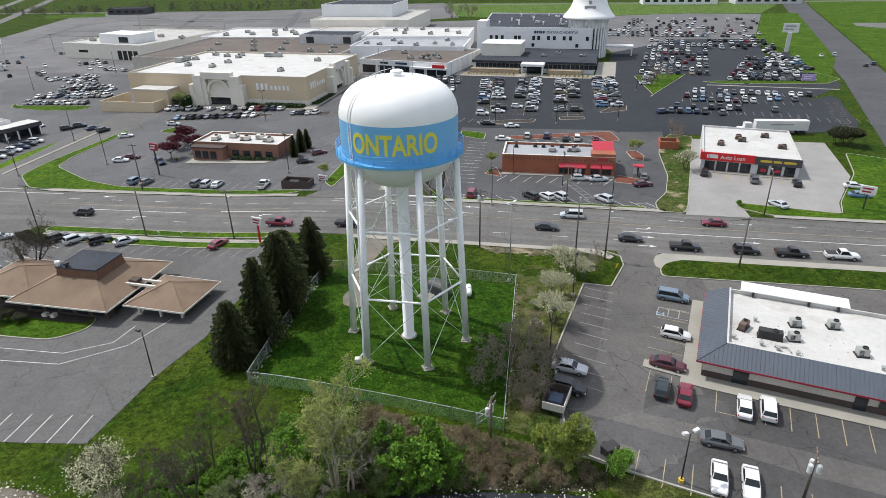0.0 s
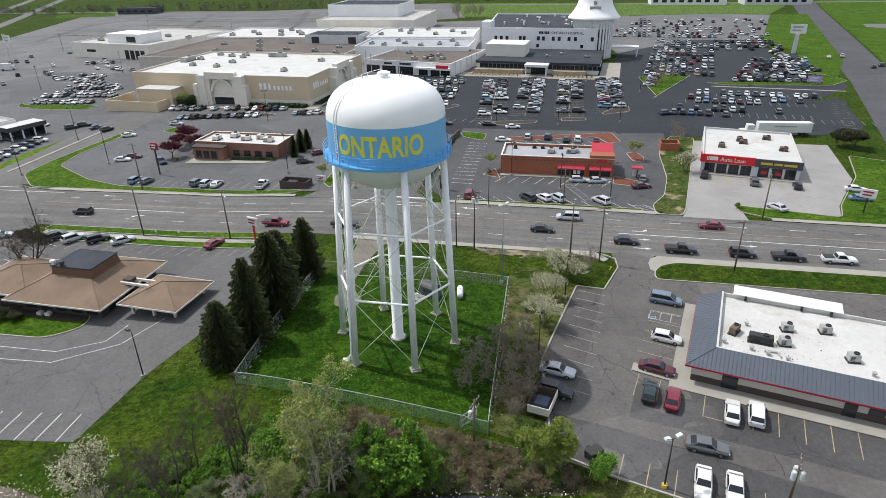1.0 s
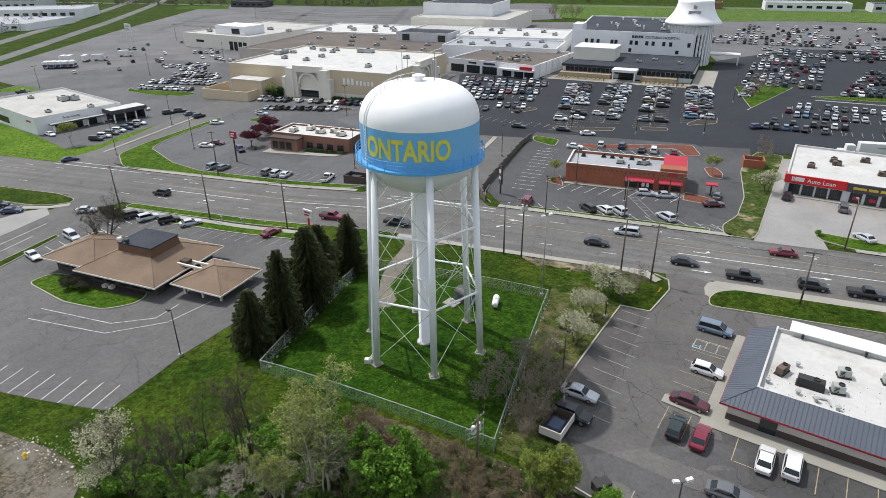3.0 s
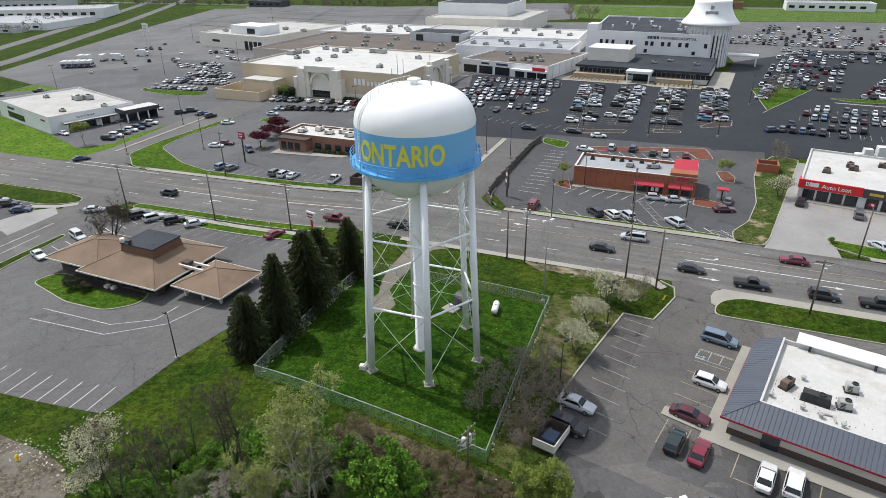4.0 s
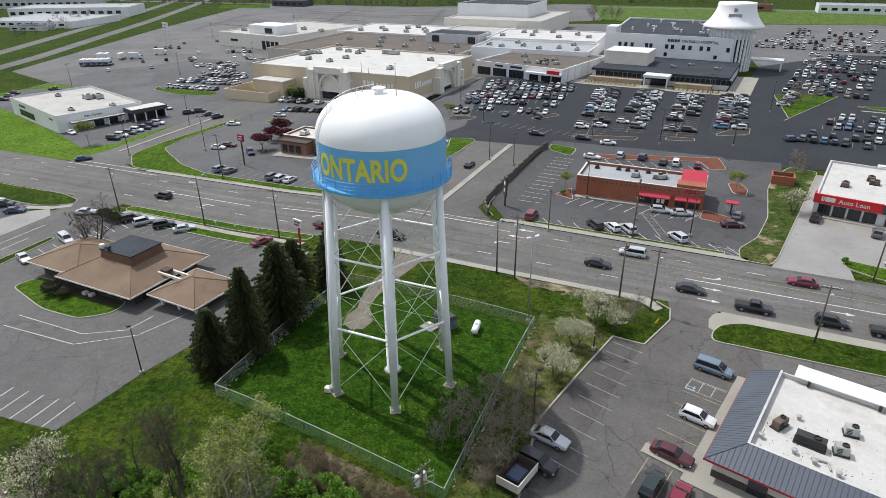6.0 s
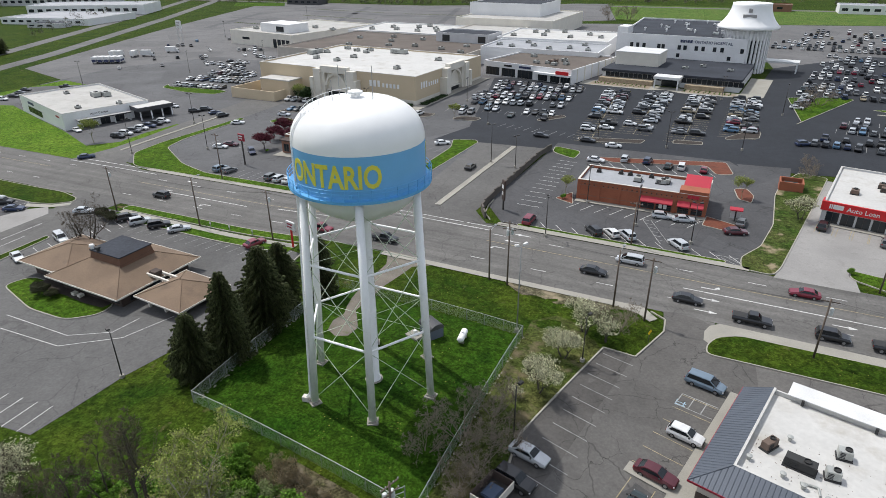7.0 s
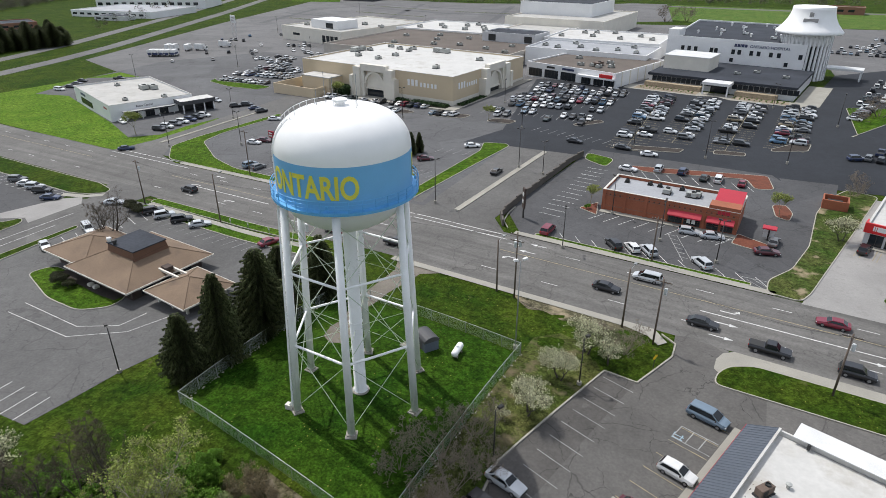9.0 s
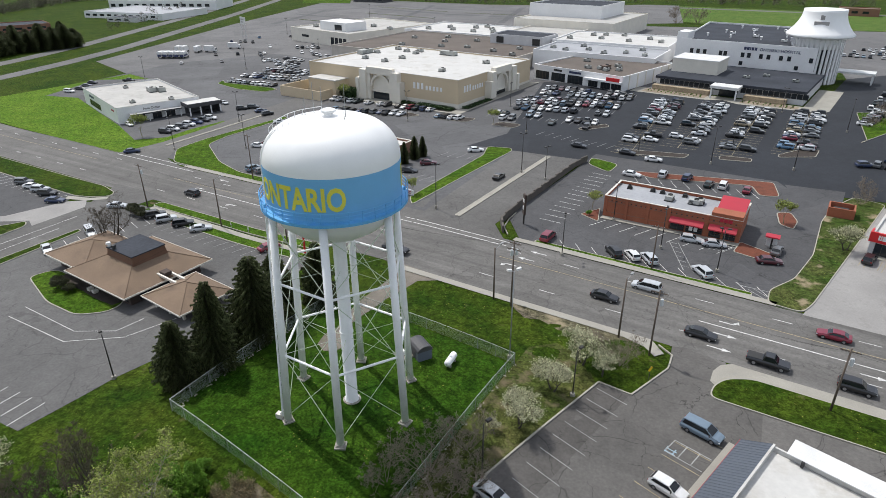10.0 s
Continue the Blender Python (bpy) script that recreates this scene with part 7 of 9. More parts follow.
# length, half width, wheel radius, axle positions, hull stations (x, bottom, top, width share), cabin (x0, x1, x2, x3, belt, roof)
SHAPES = {
    "sedan": (4.8, 0.91, 0.33, (1.42, -1.38), ((-2.4, 0.42, 0.82, 0.80), (-2.25, 0.3, 0.98, 0.93), (-1.2, 0.22, 1.0, 1.0), (0.9, 0.22, 0.98, 1.0), (1.9, 0.24, 0.84, 0.97), (2.32, 0.3, 0.72, 0.88), (2.4, 0.4, 0.62, 0.78)), (-1.95, -1.2, 0.25, 1.05, 0.95, 1.45)),
    "hatch": (4.3, 0.89, 0.32, (1.3, -1.28), ((-2.15, 0.42, 0.85, 0.84), (-2.05, 0.3, 1.0, 0.95), (-1.2, 0.22, 1.02, 1.0), (0.8, 0.22, 1.0, 1.0), (1.7, 0.24, 0.86, 0.96), (2.1, 0.32, 0.74, 0.86), (2.15, 0.42, 0.64, 0.78)), (-2.08, -1.65, 0.2, 1.05, 0.98, 1.52)),
    "suv": (4.7, 0.95, 0.37, (1.42, -1.36), ((-2.35, 0.45, 0.95, 0.88), (-2.25, 0.34, 1.1, 0.97), (-1.2, 0.28, 1.12, 1.0), (1.0, 0.28, 1.1, 1.0), (1.95, 0.3, 1.0, 0.97), (2.3, 0.36, 0.86, 0.9), (2.35, 0.46, 0.76, 0.82)), (-2.28, -1.95, 0.35, 1.1, 1.06, 1.74)),
    "van": (5.1, 0.98, 0.34, (1.6, -1.45), ((-2.55, 0.42, 0.95, 0.9), (-2.48, 0.3, 1.08, 0.97), (-1.2, 0.24, 1.1, 1.0), (1.2, 0.24, 1.06, 1.0), (2.1, 0.26, 0.92, 0.95), (2.5, 0.34, 0.76, 0.85), (2.55, 0.42, 0.66, 0.78)), (-2.48, -2.2, 0.6, 1.65, 1.02, 1.75)),
    "pickup": (5.7, 0.99, 0.4, (1.85, -1.75), ((-2.85, 0.55, 1.05, 0.92), (-2.8, 0.45, 1.14, 0.98), (-1.0, 0.4, 1.16, 1.0), (1.2, 0.4, 1.16, 1.0), (2.4, 0.42, 1.08, 0.97), (2.8, 0.48, 0.98, 0.92), (2.85, 0.56, 0.85, 0.86)), (-0.75, -0.5, 0.7, 1.35, 1.12, 1.85)),
}


def car_model(kind, fine):
    L, hw, wr, axles, hull, (x0, x1, x2, x3, belt, top) = SHAPES[kind]
    bm = bmesh.new()
    loft(bm, [(x, ring(hw * s, a, b)) for x, a, b, s in hull])
    tw, bw = hw * 0.74, hw * 0.9
    def quad(a, b, c, d):
        bm.faces.new([bm.verts.new(p) for p in (a, b, c, d)])
    loft(bm, [(x0, [(-bw, belt - 0.05), (bw, belt - 0.05), (bw * 0.98, belt), (-bw * 0.98, belt)]), (x1, [(-bw, belt - 0.05), (bw, belt - 0.05), (tw, top - 0.04), (-tw, top - 0.04)]), ((x1 + x2) / 2, [(-bw, belt - 0.05), (bw, belt - 0.05), (tw, top), (-tw, top)]), (x2, [(-bw, belt - 0.05), (bw, belt - 0.05), (tw, top - 0.03), (-tw, top - 0.03)]), (x3, [(-bw, belt - 0.05), (bw, belt - 0.05), (bw * 0.98, belt), (-bw * 0.98, belt)])])
    bmesh.ops.recalc_face_normals(bm, faces=bm.faces[:])
    name = {"pickup": "pickup_truck", "van": "minivan", "suv": "suv", "hatch": "hatchback", "sedan": "sedan"}[kind]
    root = mesh_object(name, bm, PAINT)
    if kind == "pickup":
        part("cargo_bed", box(-2.7, -0.82, 1.0, -0.85, 0.82, 1.19), HVAC_DARK, root)
    # glass: windscreen, rear window, side windows
    def along(xa, za, ya, xb, zb, yb, u):
        return (xa + (xb - xa) * u, ya + (yb - ya) * u, za + (zb - za) * u)
    def pane(name, pts):
        b = bmesh.new()
        b.faces.new([b.verts.new(p) for p in pts])
        return part(name, b, CAR_GLASS, root)
    o = 0.015
    def slant(xa, xb):
        # the sloping end of the cabin between its foot xa and its head xb
        p = [along(xa, belt, bw * 0.92, xb, top - 0.05, tw * 0.93, u) for u in (0.12, 0.92)]
        s = 1 if xa > xb else -1
        (ax, ay, az), (cx, cy, cz) = p
        ax, cx, az, cz = ax + s * o, cx + s * o, az + o, cz + o
        return [(ax, -ay, az), (ax, ay, az), (cx, cy, cz), (cx, -cy, cz)]
    pane("windscreen", slant(x3, x2))
    pane("rear_window", slant(x0, x1))
    for sgn in (-1, 1):
        xs = [x1 + (x0 - x1) * 0.55 + 0.1, x1 + 0.15, x2 - 0.02, x2 + (x3 - x2) * 0.72]
        lo, hi = belt + 0.05, top - 0.12
        ylo, yhi = bw + (tw - bw) * 0.12 + o, tw + (bw - tw) * 0.14 + o
        pane("side_window", [(xs[0], sgn * ylo, lo), (xs[3], sgn * ylo, lo), (xs[2], sgn * yhi, hi), (xs[1], sgn * yhi, hi)])
    for ax in axles:
        for sgn in (-1, 1):
            b = bmesh.new()
            tube(b, (ax, sgn * (hw - 0.2), wr), (ax, sgn * (hw + 0.015), wr), wr, n=12)
            w = part("wheel", b, TYRE, root)
            if fine:
                b = bmesh.new()
                tube(b, (ax, sgn * (hw - 0.1), wr), (ax, sgn * (hw + 0.03), wr), wr * 0.62, n=10)
                part("rim", b, RIM, w)
    if fine:
        f = hull[-2]
        r = hull[1]
        for sgn in (-1, 1):
            part("headlight", box(f[0] - 0.12, sgn * hw * 0.68 - 0.17, f[2] - 0.22, f[0] + 0.05, sgn * hw * 0.68 + 0.17, f[2] - 0.06, bevel=0.02), LAMP_CLEAR, root)
            part("tail_light", box(r[0] - 0.1, sgn * hw * 0.74 - 0.12, r[2] - 0.3, r[0] + 0.03, sgn * hw * 0.74 + 0.12, r[2] - 0.1, bevel=0.02), LAMP_RED, root)
            part("mirror", box(x3 - 0.45, sgn * (hw + 0.08) - 0.09, belt, x3 - 0.28, sgn * (hw + 0.08) + 0.09, belt + 0.14, bevel=0.02), HVAC_DARK, root)
        part("grille", box(f[0] + 0.0, -hw * 0.4, f[1] + 0.12, f[0] + 0.09, hw * 0.4, f[2] - 0.22), HVAC_DARK, root)
    return root


COLOURS = {"white": (0.75, 0.75, 0.74), "black": (0.012, 0.012, 0.014), "silver": (0.52, 0.54, 0.56), "grey": (0.13, 0.135, 0.14), "red": (0.2, 0.008, 0.028), "maroon": (0.09, 0.012, 0.02), "navy": (0.02, 0.035, 0.09), "blue": (0.10, 0.20, 0.32), "slate": (0.16, 0.22, 0.28), "gold": (0.28, 0.23, 0.15), "green": (0.012, 0.026, 0.026)}
KINDS = {"sedan": "sedan", "hatch": "hatchback", "suv": "SUV", "van": "minivan", "pickup": "pickup truck"}
MODELS = {}


def car(kind, x, y, ang, colour, where, fine=True, group="", lift=0.055):
    key = (kind, fine)
    m = pose(x, y, gz(x, y) + lift, 0, 0, ang)
    if key not in MODELS:
        ob = MODELS[key] = car_model(kind, fine)
        ob.matrix_basis = m
    else:
        ob = copy_thing(MODELS[key], m)
    ob.color = (*COLOURS[colour], 1)
    return tagged(ob, f"{colour} {KINDS[kind]} {where}", "pickup" if kind == "pickup" else "car", group)


D = -24.5
for kind, x, y, ang, colour in (("van", 37.8, 88.6, D, "slate"), ("hatch", 34.4, 77.6, D, "white"), ("sedan", 30.7, 70.2, D, "maroon"), ("hatch", 28.2, 65.0, 66, "green"), ("sedan", 30.8, 63.9, 66, "red"), ("sedan", 37.3, 61.4, 66, "white"), ("suv", 40.0, 60.9, 66, "white"), ("sedan", 29.5, 50.2, -112, "white"), ("sedan", 32.5, 49.3, -112, "white"), ("sedan", 16.9, 68.7, -22, "silver")):
    car(kind, x, y, ang, colour, "parked on the cracked diner lot", group="cars on the diner lot")
car("sedan", 32.0, 55.6, -19, "grey", "driving across the diner lot")
car("suv", 15.9, 64.6, -24, "black", "parked in the tower's shade before the trailer")
for kind, x, y, colour, ang in (("pickup", 46.5, 107.0, "black", -11), ("suv", 57.3, 105.0, "black", -11), ("pickup", 65.0, 103.4, "black", -11), ("pickup", 73.4, 101.9, "white", -11), ("sedan", 37.4, 111.3, "black", -11), ("suv", -83.4, 136.9, "black", 169), ("pickup", -34.5, 124.2, "red", -11), ("pickup", -19.2, 121.5, "black", -11), ("van", 28.3, 123.6, "silver", 169), ("sedan", 21.9, 117.6, "black", -11), ("sedan", 56.5, 118.0, "red", 169)):
    car(kind, x, y, ang, colour, "on the main road")
for kind, x, y, ang, colour in (("suv", -81.6, 122.6, 50, "black"), ("suv", -77.2, 121.3, 50, "silver"), ("suv", -71.6, 120.5, 40, "black"), ("sedan", -65.8, 119.5, 40, "silver"), ("sedan", -45.2, 115.8, 65, "red"), ("van", -87.9, 110.0, -30, "silver"), ("sedan", -89.2, 100.4, -30, "silver")):
    car(kind, x, y, ang, colour, "parked beside the brown-roofed restaurant", group="cars on the restaurant lot")
car("sedan", -95.0, 124.2, 20, "silver", "leaving the side street")
for kind, x, y, ang, colour in (("sedan", -113.2, 122.0, 20, "navy"), ("suv", -119.5, 125.0, 20, "black"), ("suv", -124.0, 126.6, 20, "silver"), ("sedan", -128.6, 127.8, 20, "white"), ("suv", -134.0, 129.6, 20, "grey")):
    car(kind, x, y, ang, colour, "parked on the lot across the street")
for kind, x, y, ang, colour in (("suv", 67.1, 149.6, 66, "black"), ("suv", 76.9, 143.6, 68, "grey"), ("hatch", 85.7, 140.6, 70, "black"), ("sedan", 74.6, 127.6, 110, "silver"), ("sedan", 97.9, 137.8, -15, "white"), ("sedan", 95.5, 132.0, -12, "blue")):
    car(kind, x, y, ang, colour, "parked on the loan shop forecourt")
for kind, x, y, ang, colour in (("suv", 21.1, 135.6, 122, "black"), ("hatch", 24.7, 135.4, 120, "white"), ("suv", 27.8, 135.0, 118, "silver"), ("suv", 37.4, 132.9, 122, "silver"), ("hatch", 35.1, 147.2, -2, "silver"), ("sedan", 39.5, 146.4, 5, "silver"), ("van", 7.6, 138.1, 80, "red"), ("sedan", 49.2, 142.2, 10, "maroon"), ("sedan", 51.0, 147.6, 75, "grey"), ("sedan", 19.6, 184.0, -10, "white"), ("suv", 27.3, 186.6, 80, "silver"), ("suv", 33.3, 186.2, 75, "navy"), ("sedan", 38.5, 183.2, 75, "green"), ("van", 41.8, 183.2, 80, "white"), ("sedan", 47.2, 182.0, 80, "red")):
    car(kind, x, y, ang, colour, "parked by the brick chicken restaurant")
for kind, x, y, ang, colour in (("suv", -80.7, 158.6, 75, "slate"), ("hatch", -77.3, 157.8, 70, "grey"), ("suv", -63.0, 154.9, 80, "grey"), ("suv", -60.0, 154.0, 80, "silver"), ("sedan", -57.2, 153.6, 80, "silver"), ("pickup", -44.5, 150.6, 85, "white"), ("sedan", -93.6, 178.4, 5, "white"), ("sedan", -91.6, 181.3, 5, "maroon"), ("suv", -80.6, 175.0, -50, "navy"), ("sedan", -104.7, 206.5, 20, "white"), ("suv", -76.5, 192.0, -50, "black"), ("sedan", -37.2, 168.4, 5, "black"), ("sedan", -34.6, 175.9, 25, "maroon")):
    car(kind, x, y, ang, colour, "parked by the grill restaurant")
for kind, x, y, ang, colour in (("suv", -135.2, 183.0, 5, "black"), ("suv", -135.0, 186.6, 5, "white"), ("suv", -134.6, 190.2, 5, "grey"), ("suv", -134.3, 193.6, 5, "white"), ("suv", -133.8, 197.0, 5, "navy"), ("suv", -133.6, 200.4, 5, "black"), ("suv", -133.2, 203.8, 5, "white"), ("sedan", -156.0, 187.6, -25, "white"), ("sedan", -128.2, 161.4, 40, "navy"), ("van", -228.1, 223.9, 0, "white"), ("sedan", -228.3, 229.8, 10, "black"), ("sedan", -231.5, 236.3, 15, "grey"), ("sedan", -234.3, 241.9, 15, "black"), ("pickup", -221.9, 251.9, 10, "black"), ("sedan", -147.5, 223.6, -20, "black"), ("sedan", -145.5, 226.6, -20, "silver"), ("suv", -131.7, 220.2, 40, "black"), ("suv", -128.6, 223.3, 20, "black"), ("sedan", -122.2, 219.1, 60, "navy"), ("suv", -116.5, 215.5, 60, "black"), ("sedan", -94, 220.7, 0, "silver"), ("sedan", -25.5, 190.5, 25, "white"), ("sedan", -12.4, 170.0, 80, "black"), ("sedan", 2.2, 205.0, -10, "black"), ("sedan", 16.5, 203.0, -10, "black"), ("sedan", 24.0, 199.0, 5, "white"), ("suv", 78.0, 214.0, 20, "navy")):
    car(kind, x, y, ang, colour, "beside the mall streets", fine=False)

for kind, x, y, ang, colour in (("sedan", 196, 326, 65, "white"), ("suv", 204, 328, 65, "silver"), ("sedan", 200, 296, 65, "black"), ("suv", 206, 300, 65, "navy"), ("van", 196, 268, 65, "white")):
    car(kind, x, y, ang, colour, "on the cross road", fine=False)

# rows of parked cars: start, end, heading, share of stalls taken
rng = random.Random(7)
PICK = ["white"] * 12 + ["silver"] * 7 + ["black"] * 11 + ["grey"] * 7 + ["red"] * 1 + ["maroon"] * 1 + ["navy"] * 2 + ["blue", "slate", "gold", "green"]
SHAPE = ["sedan"] * 7 + ["suv"] * 7 + ["hatch"] * 3 + ["van"] * 2 + ["pickup"] * 2


def car_row(a, b, ang, share, where, pitch=2.75, far=None):
    a, b = Vector(a), Vector(b)
    n = int((b - a).length / pitch)
    for k in range(n):
        p = a.lerp(b, (k + 0.5) / n)
        f = share[0] + (share[1] - share[0]) * k / n
        if rng.random() < f:
            kind, colour = rng.choice(SHAPE), rng.choice(PICK)
            turn = ang + (180 if rng.random() < 0.4 else 0) + rng.uniform(-2, 2)
            if far is None:
                car(kind, p.x + rng.uniform(-0.2, 0.2), p.y + rng.uniform(-0.3, 0.3), turn, colour, where, False, "cars parked in rows")
            else:
                far.append((kind, colour, p.x, p.y, turn))


HOSP = "parked in the hospital lot's rows"
for (x0, y0), (x1, y1), full, thin in (((24.6, 279), (17.6, 207), 0.95, 0.15), ((41, 278), (30.4, 219), 0.95, 0.1), ((56.4, 275), (45, 212), 0.95, 0.03), ((72.4, 276), (61.5, 221), 0.95, 0.2)):
    for off in (-2.7, 2.7):
        car_row((x0 + off, y0), (x1 + off, y1), -8, (full + 0.05, thin), HOSP)
for a, b, s in (((-26, 284.5), (11, 281.5), (0.7, 0.8)), ((-26, 274.5), (11, 275.0), (0.9, 0.9)), ((-31, 262.0), (8, 265.0), (0.85, 0.95)), ((-31, 256.6), (8, 259.4), (0.9, 0.9)), ((-32, 247.4), (6, 246.6), (0.8, 0.75)), ((-34, 238.5), (4, 233.5), (0.6, 0.6)), ((-33, 231.0), (2, 226.5), (0.35, 0.15))):
    car_row(a, b, 84, s, "parked in rows before the shops")
car_row((-106, 246), (-58, 238.5), 78, (0.8, 0.9), "parked before the department store")
car_row((-97, 229.5), (-66, 229.5), 75, (0.9, 0.9), "parked before the department store")
car_row((-54, 230.5), (-40, 227.5), 75, (0.8, 0.7), "parked before the department store")
for a, b, f in (((-175, 268), (-146, 263.5), (0.95, 0.95)), ((-178, 281), (-143, 277), (0.8, 0.95)), ((-178, 287), (-146, 282.5), (0.75, 0.95)), ((-176, 298), (-148, 293), (0.7, 0.95)), ((-176, 304), (-152, 299), (0.5, 0.9)), ((-190, 318), (-160, 310), (0.35, 0.8)), ((-194, 326), (-164, 317), (0.3, 0.7)), ((-197, 338), (-168, 327), (0.3, 0.5))):
    car_row(a, b, 80, f, "parked in the western mall lot", 2.8)
for k, (a, b) in enumerate((((100, 247), (142, 236)), ((94, 239), (133, 228.5)), ((92, 234), (128, 224.5)), ((84, 222.5), (118, 213.5)), ((80, 216), (104, 209)))):
    car_row(a, b, 70, (0.95 - 0.05 * k, 0.45 - 0.05 * k), "parked in the eastern bays")
car_row((86.5, 262), (96, 285), -12, (0.9, 0.9), HOSP)
car_row((-92, 212), (-40, 202.5), 0, (0.06, 0.12), "parked by the grill restaurant", 6)

# farther rows, too many and too small to part: one joined body of cars
far_cars = []
for k in range(7):
    car_row((124 + 5.2 * k, 271 + 8.5 * k), (160 + 3.6 * k, 265 + 9 * k), 75, (0.95, 0.9 - 0.05 * k), "", 2.9, far_cars)
for k in range(12):
    wide = 30 if k < 8 else 66
    car_row((92 + 3.4 * k, 290 + 9.5 * k), (92 + wide + 3.6 * k, 283 + 9.3 * k - (4 if k > 7 else 0)), 78, (0.85 - 0.02 * k, 0.6), "", 2.9, far_cars)
for k in range(8):
    car_row((105 + 7 * k, 425 + 13 * k), (205 + 7 * k, 402 + 14 * k), 78, (0.75 - 0.06 * k, 0.42 - 0.04 * k), "", 3.0, far_cars)
car_row((178, 348), (170, 288), 20, (0.9, 0.9), "", 2.9, far_cars)
for k in range(5):
    car_row((-235 - 6 * k, 300 + 26 * k), (-170 - 10 * k, 345 + 24 * k), -48, (0.14, 0.2), "", 3.0, far_cars)
for a, b in (((-193, 357), (-165, 345)), ((-211, 372), (-188, 378)), ((-214, 345), (-190, 317)), ((-264, 380), (-250, 386))):
    car_row(a, b, -48, (0.6, 0.4), "", 3.0, far_cars)
for off in (0, 7):
    car_row((-437 - off, 326 + off / 2), (-424 - off, 380 + off / 2), -20, (0.9, 0.9), "", 3.0, far_cars)
bm = bmesh.new()
mats = [surf("far_car_" + c, v, 0.35, 0.1) for c, v in COLOURS.items()] + [CAR_GLASS, TYRE]
index = {c: k for k, c in enumerate(COLOURS)}
for kind, colour, x, y, ang in far_cars:
    L, hw, wr, axles, hull, (x0, x1, x2, x3, belt, top) = SHAPES[kind]
    m = pose(x, y, gz(x, y) + 0.07, 0, 0, ang)
    mi = index[colour]
    first = len(bm.verts)
    loft(bm, [(xx, [(-hw * s, a), (hw * s, a), (hw * s, b), (-hw * s, b)]) for xx, a, b, s in (hull[1], hull[3], hull[5])], mi)
    tw, bw = hw * 0.76, hw * 0.9
    loft(bm, [(x0, [(-bw, belt - 0.1), (bw, belt - 0.1), (bw, belt), (-bw, belt)]), (x1, [(-bw, belt - 0.1), (bw, belt - 0.1), (tw, top - 0.08), (-tw, top - 0.08)]), (x2, [(-bw, belt - 0.1), (bw, belt - 0.1), (tw, top - 0.08), (-tw, top - 0.08)]), (x3, [(-bw, belt - 0.1), (bw, belt - 0.1), (bw, belt), (-bw, belt)])], len(mats) - 2)
    bx(bm, x1 - 0.02, -tw - 0.02, top - 0.08, x2 + 0.02, tw + 0.02, top, mi)
    for ax in axles:
        bx(bm, ax - wr * 0.8, -hw - 0.02, 0, ax + wr * 0.8, hw + 0.02, wr * 1.6, len(mats) - 1)
    bm.verts.ensure_lookup_table()
    for v in bm.verts[first:]:
        v.co = m @ v.co
tagged(mesh_object("distant_parked_cars", bm, mats), "hundreds of distant parked cars of many colours", "cars", kind="stuff")


def box_truck(x, y, ang, blue):
    r = thing("box_truck", "white and blue box truck parked in the far lot" if blue else "plain white box truck in the far lot", "truck", (x, y, gz(x, y) + 0.05), ang, "box trucks")
    part("cargo_box", box(-4.0, -1.25, 0.9, 1.8, 1.25, 3.7, bevel=0.04), SIGN_WHITE, r)
    if blue:
        part("side_band", box(-3.8, -1.28, 1.2, 1.6, -1.25, 2.2), SIGN_BLUE, r)
        part("rear_band", box(-4.03, -1.1, 1.0, -4.0, 1.1, 2.3), SIGN_BLUE, r)
    cab = part("cab", box(1.9, -1.1, 0.5, 3.6, 1.1, 2.5, taper=0.12, bevel=0.05), SIGN_WHITE, r)
    part("windscreen", box(3.5, -0.95, 1.55, 3.6, 0.95, 2.3), CAR_GLASS, cab)
    for ax in (2.6, -2.6):
        for sgn in (-1, 1):
            bm = bmesh.new()
            tube(bm, (ax, sgn * 0.9, 0.45), (ax, sgn * 1.2, 0.45), 0.45, n=12)
            part("wheel", bm, TYRE, r)


for k in range(5):
    box_truck(-259.5 + 3.05 * k, 314.0 + 1.13 * k, 110, True)
for x, y, a in ((-266, 335, 110), (-262.4, 336, 110), (-254.5, 338.5, 110), (-247, 341, 15), (-242, 357.5, 25)):
    box_truck(x, y, a, False)


b_ = thing("waste_bin", "black wheeled waste bin at the lot's edge", "bin", (18.7, 54.4, gz(18.7, 54.4) + 0.055), 30)
part("body", box(-0.9, -0.55, 0.1, 0.9, 0.55, 1.05, taper=-0.06, bevel=0.04), HVAC_DARK, b_)
part("lid", box(-0.98, -0.62, 1.05, 0.98, 0.62, 1.15, bevel=0.03), DARK_STEEL, b_)


def semi_trailer():
    x, y = 104.0, 186.0
    r = thing("semi_trailer", "long white semi-trailer with its tractor", "truck", (x, y, gz(x, y) + 0.06), -6)
    part("trailer_box", box(-7.4, -1.3, 1.2, 8.0, 1.3, 4.1, bevel=0.05), SIGN_WHITE, r)
    part("brand_bar", box(-3.0, -1.33, 2.8, 3.5, -1.3, 3.2), SIGN_GREY, r)
    part("tractor_cab", box(-10.6, -1.2, 0.6, -8.2, 1.2, 3.3, taper=0.15, bevel=0.06), SIGN_WHITE, r)
    part("bonnet", box(-12.4, -1.0, 0.6, -10.6, 1.0, 1.9, taper=0.1, bevel=0.06), SIGN_WHITE, r)
    for ax in (-11.6, -8.6, 5.6, 6.9):
        for sgn in (-1, 1):
            bm = bmesh.new()
            tube(bm, (ax, sgn * 0.9, 0.5), (ax, sgn * 1.25, 0.5), 0.5, n=12)
            part("wheel", bm, TYRE, r)


semi_trailer()

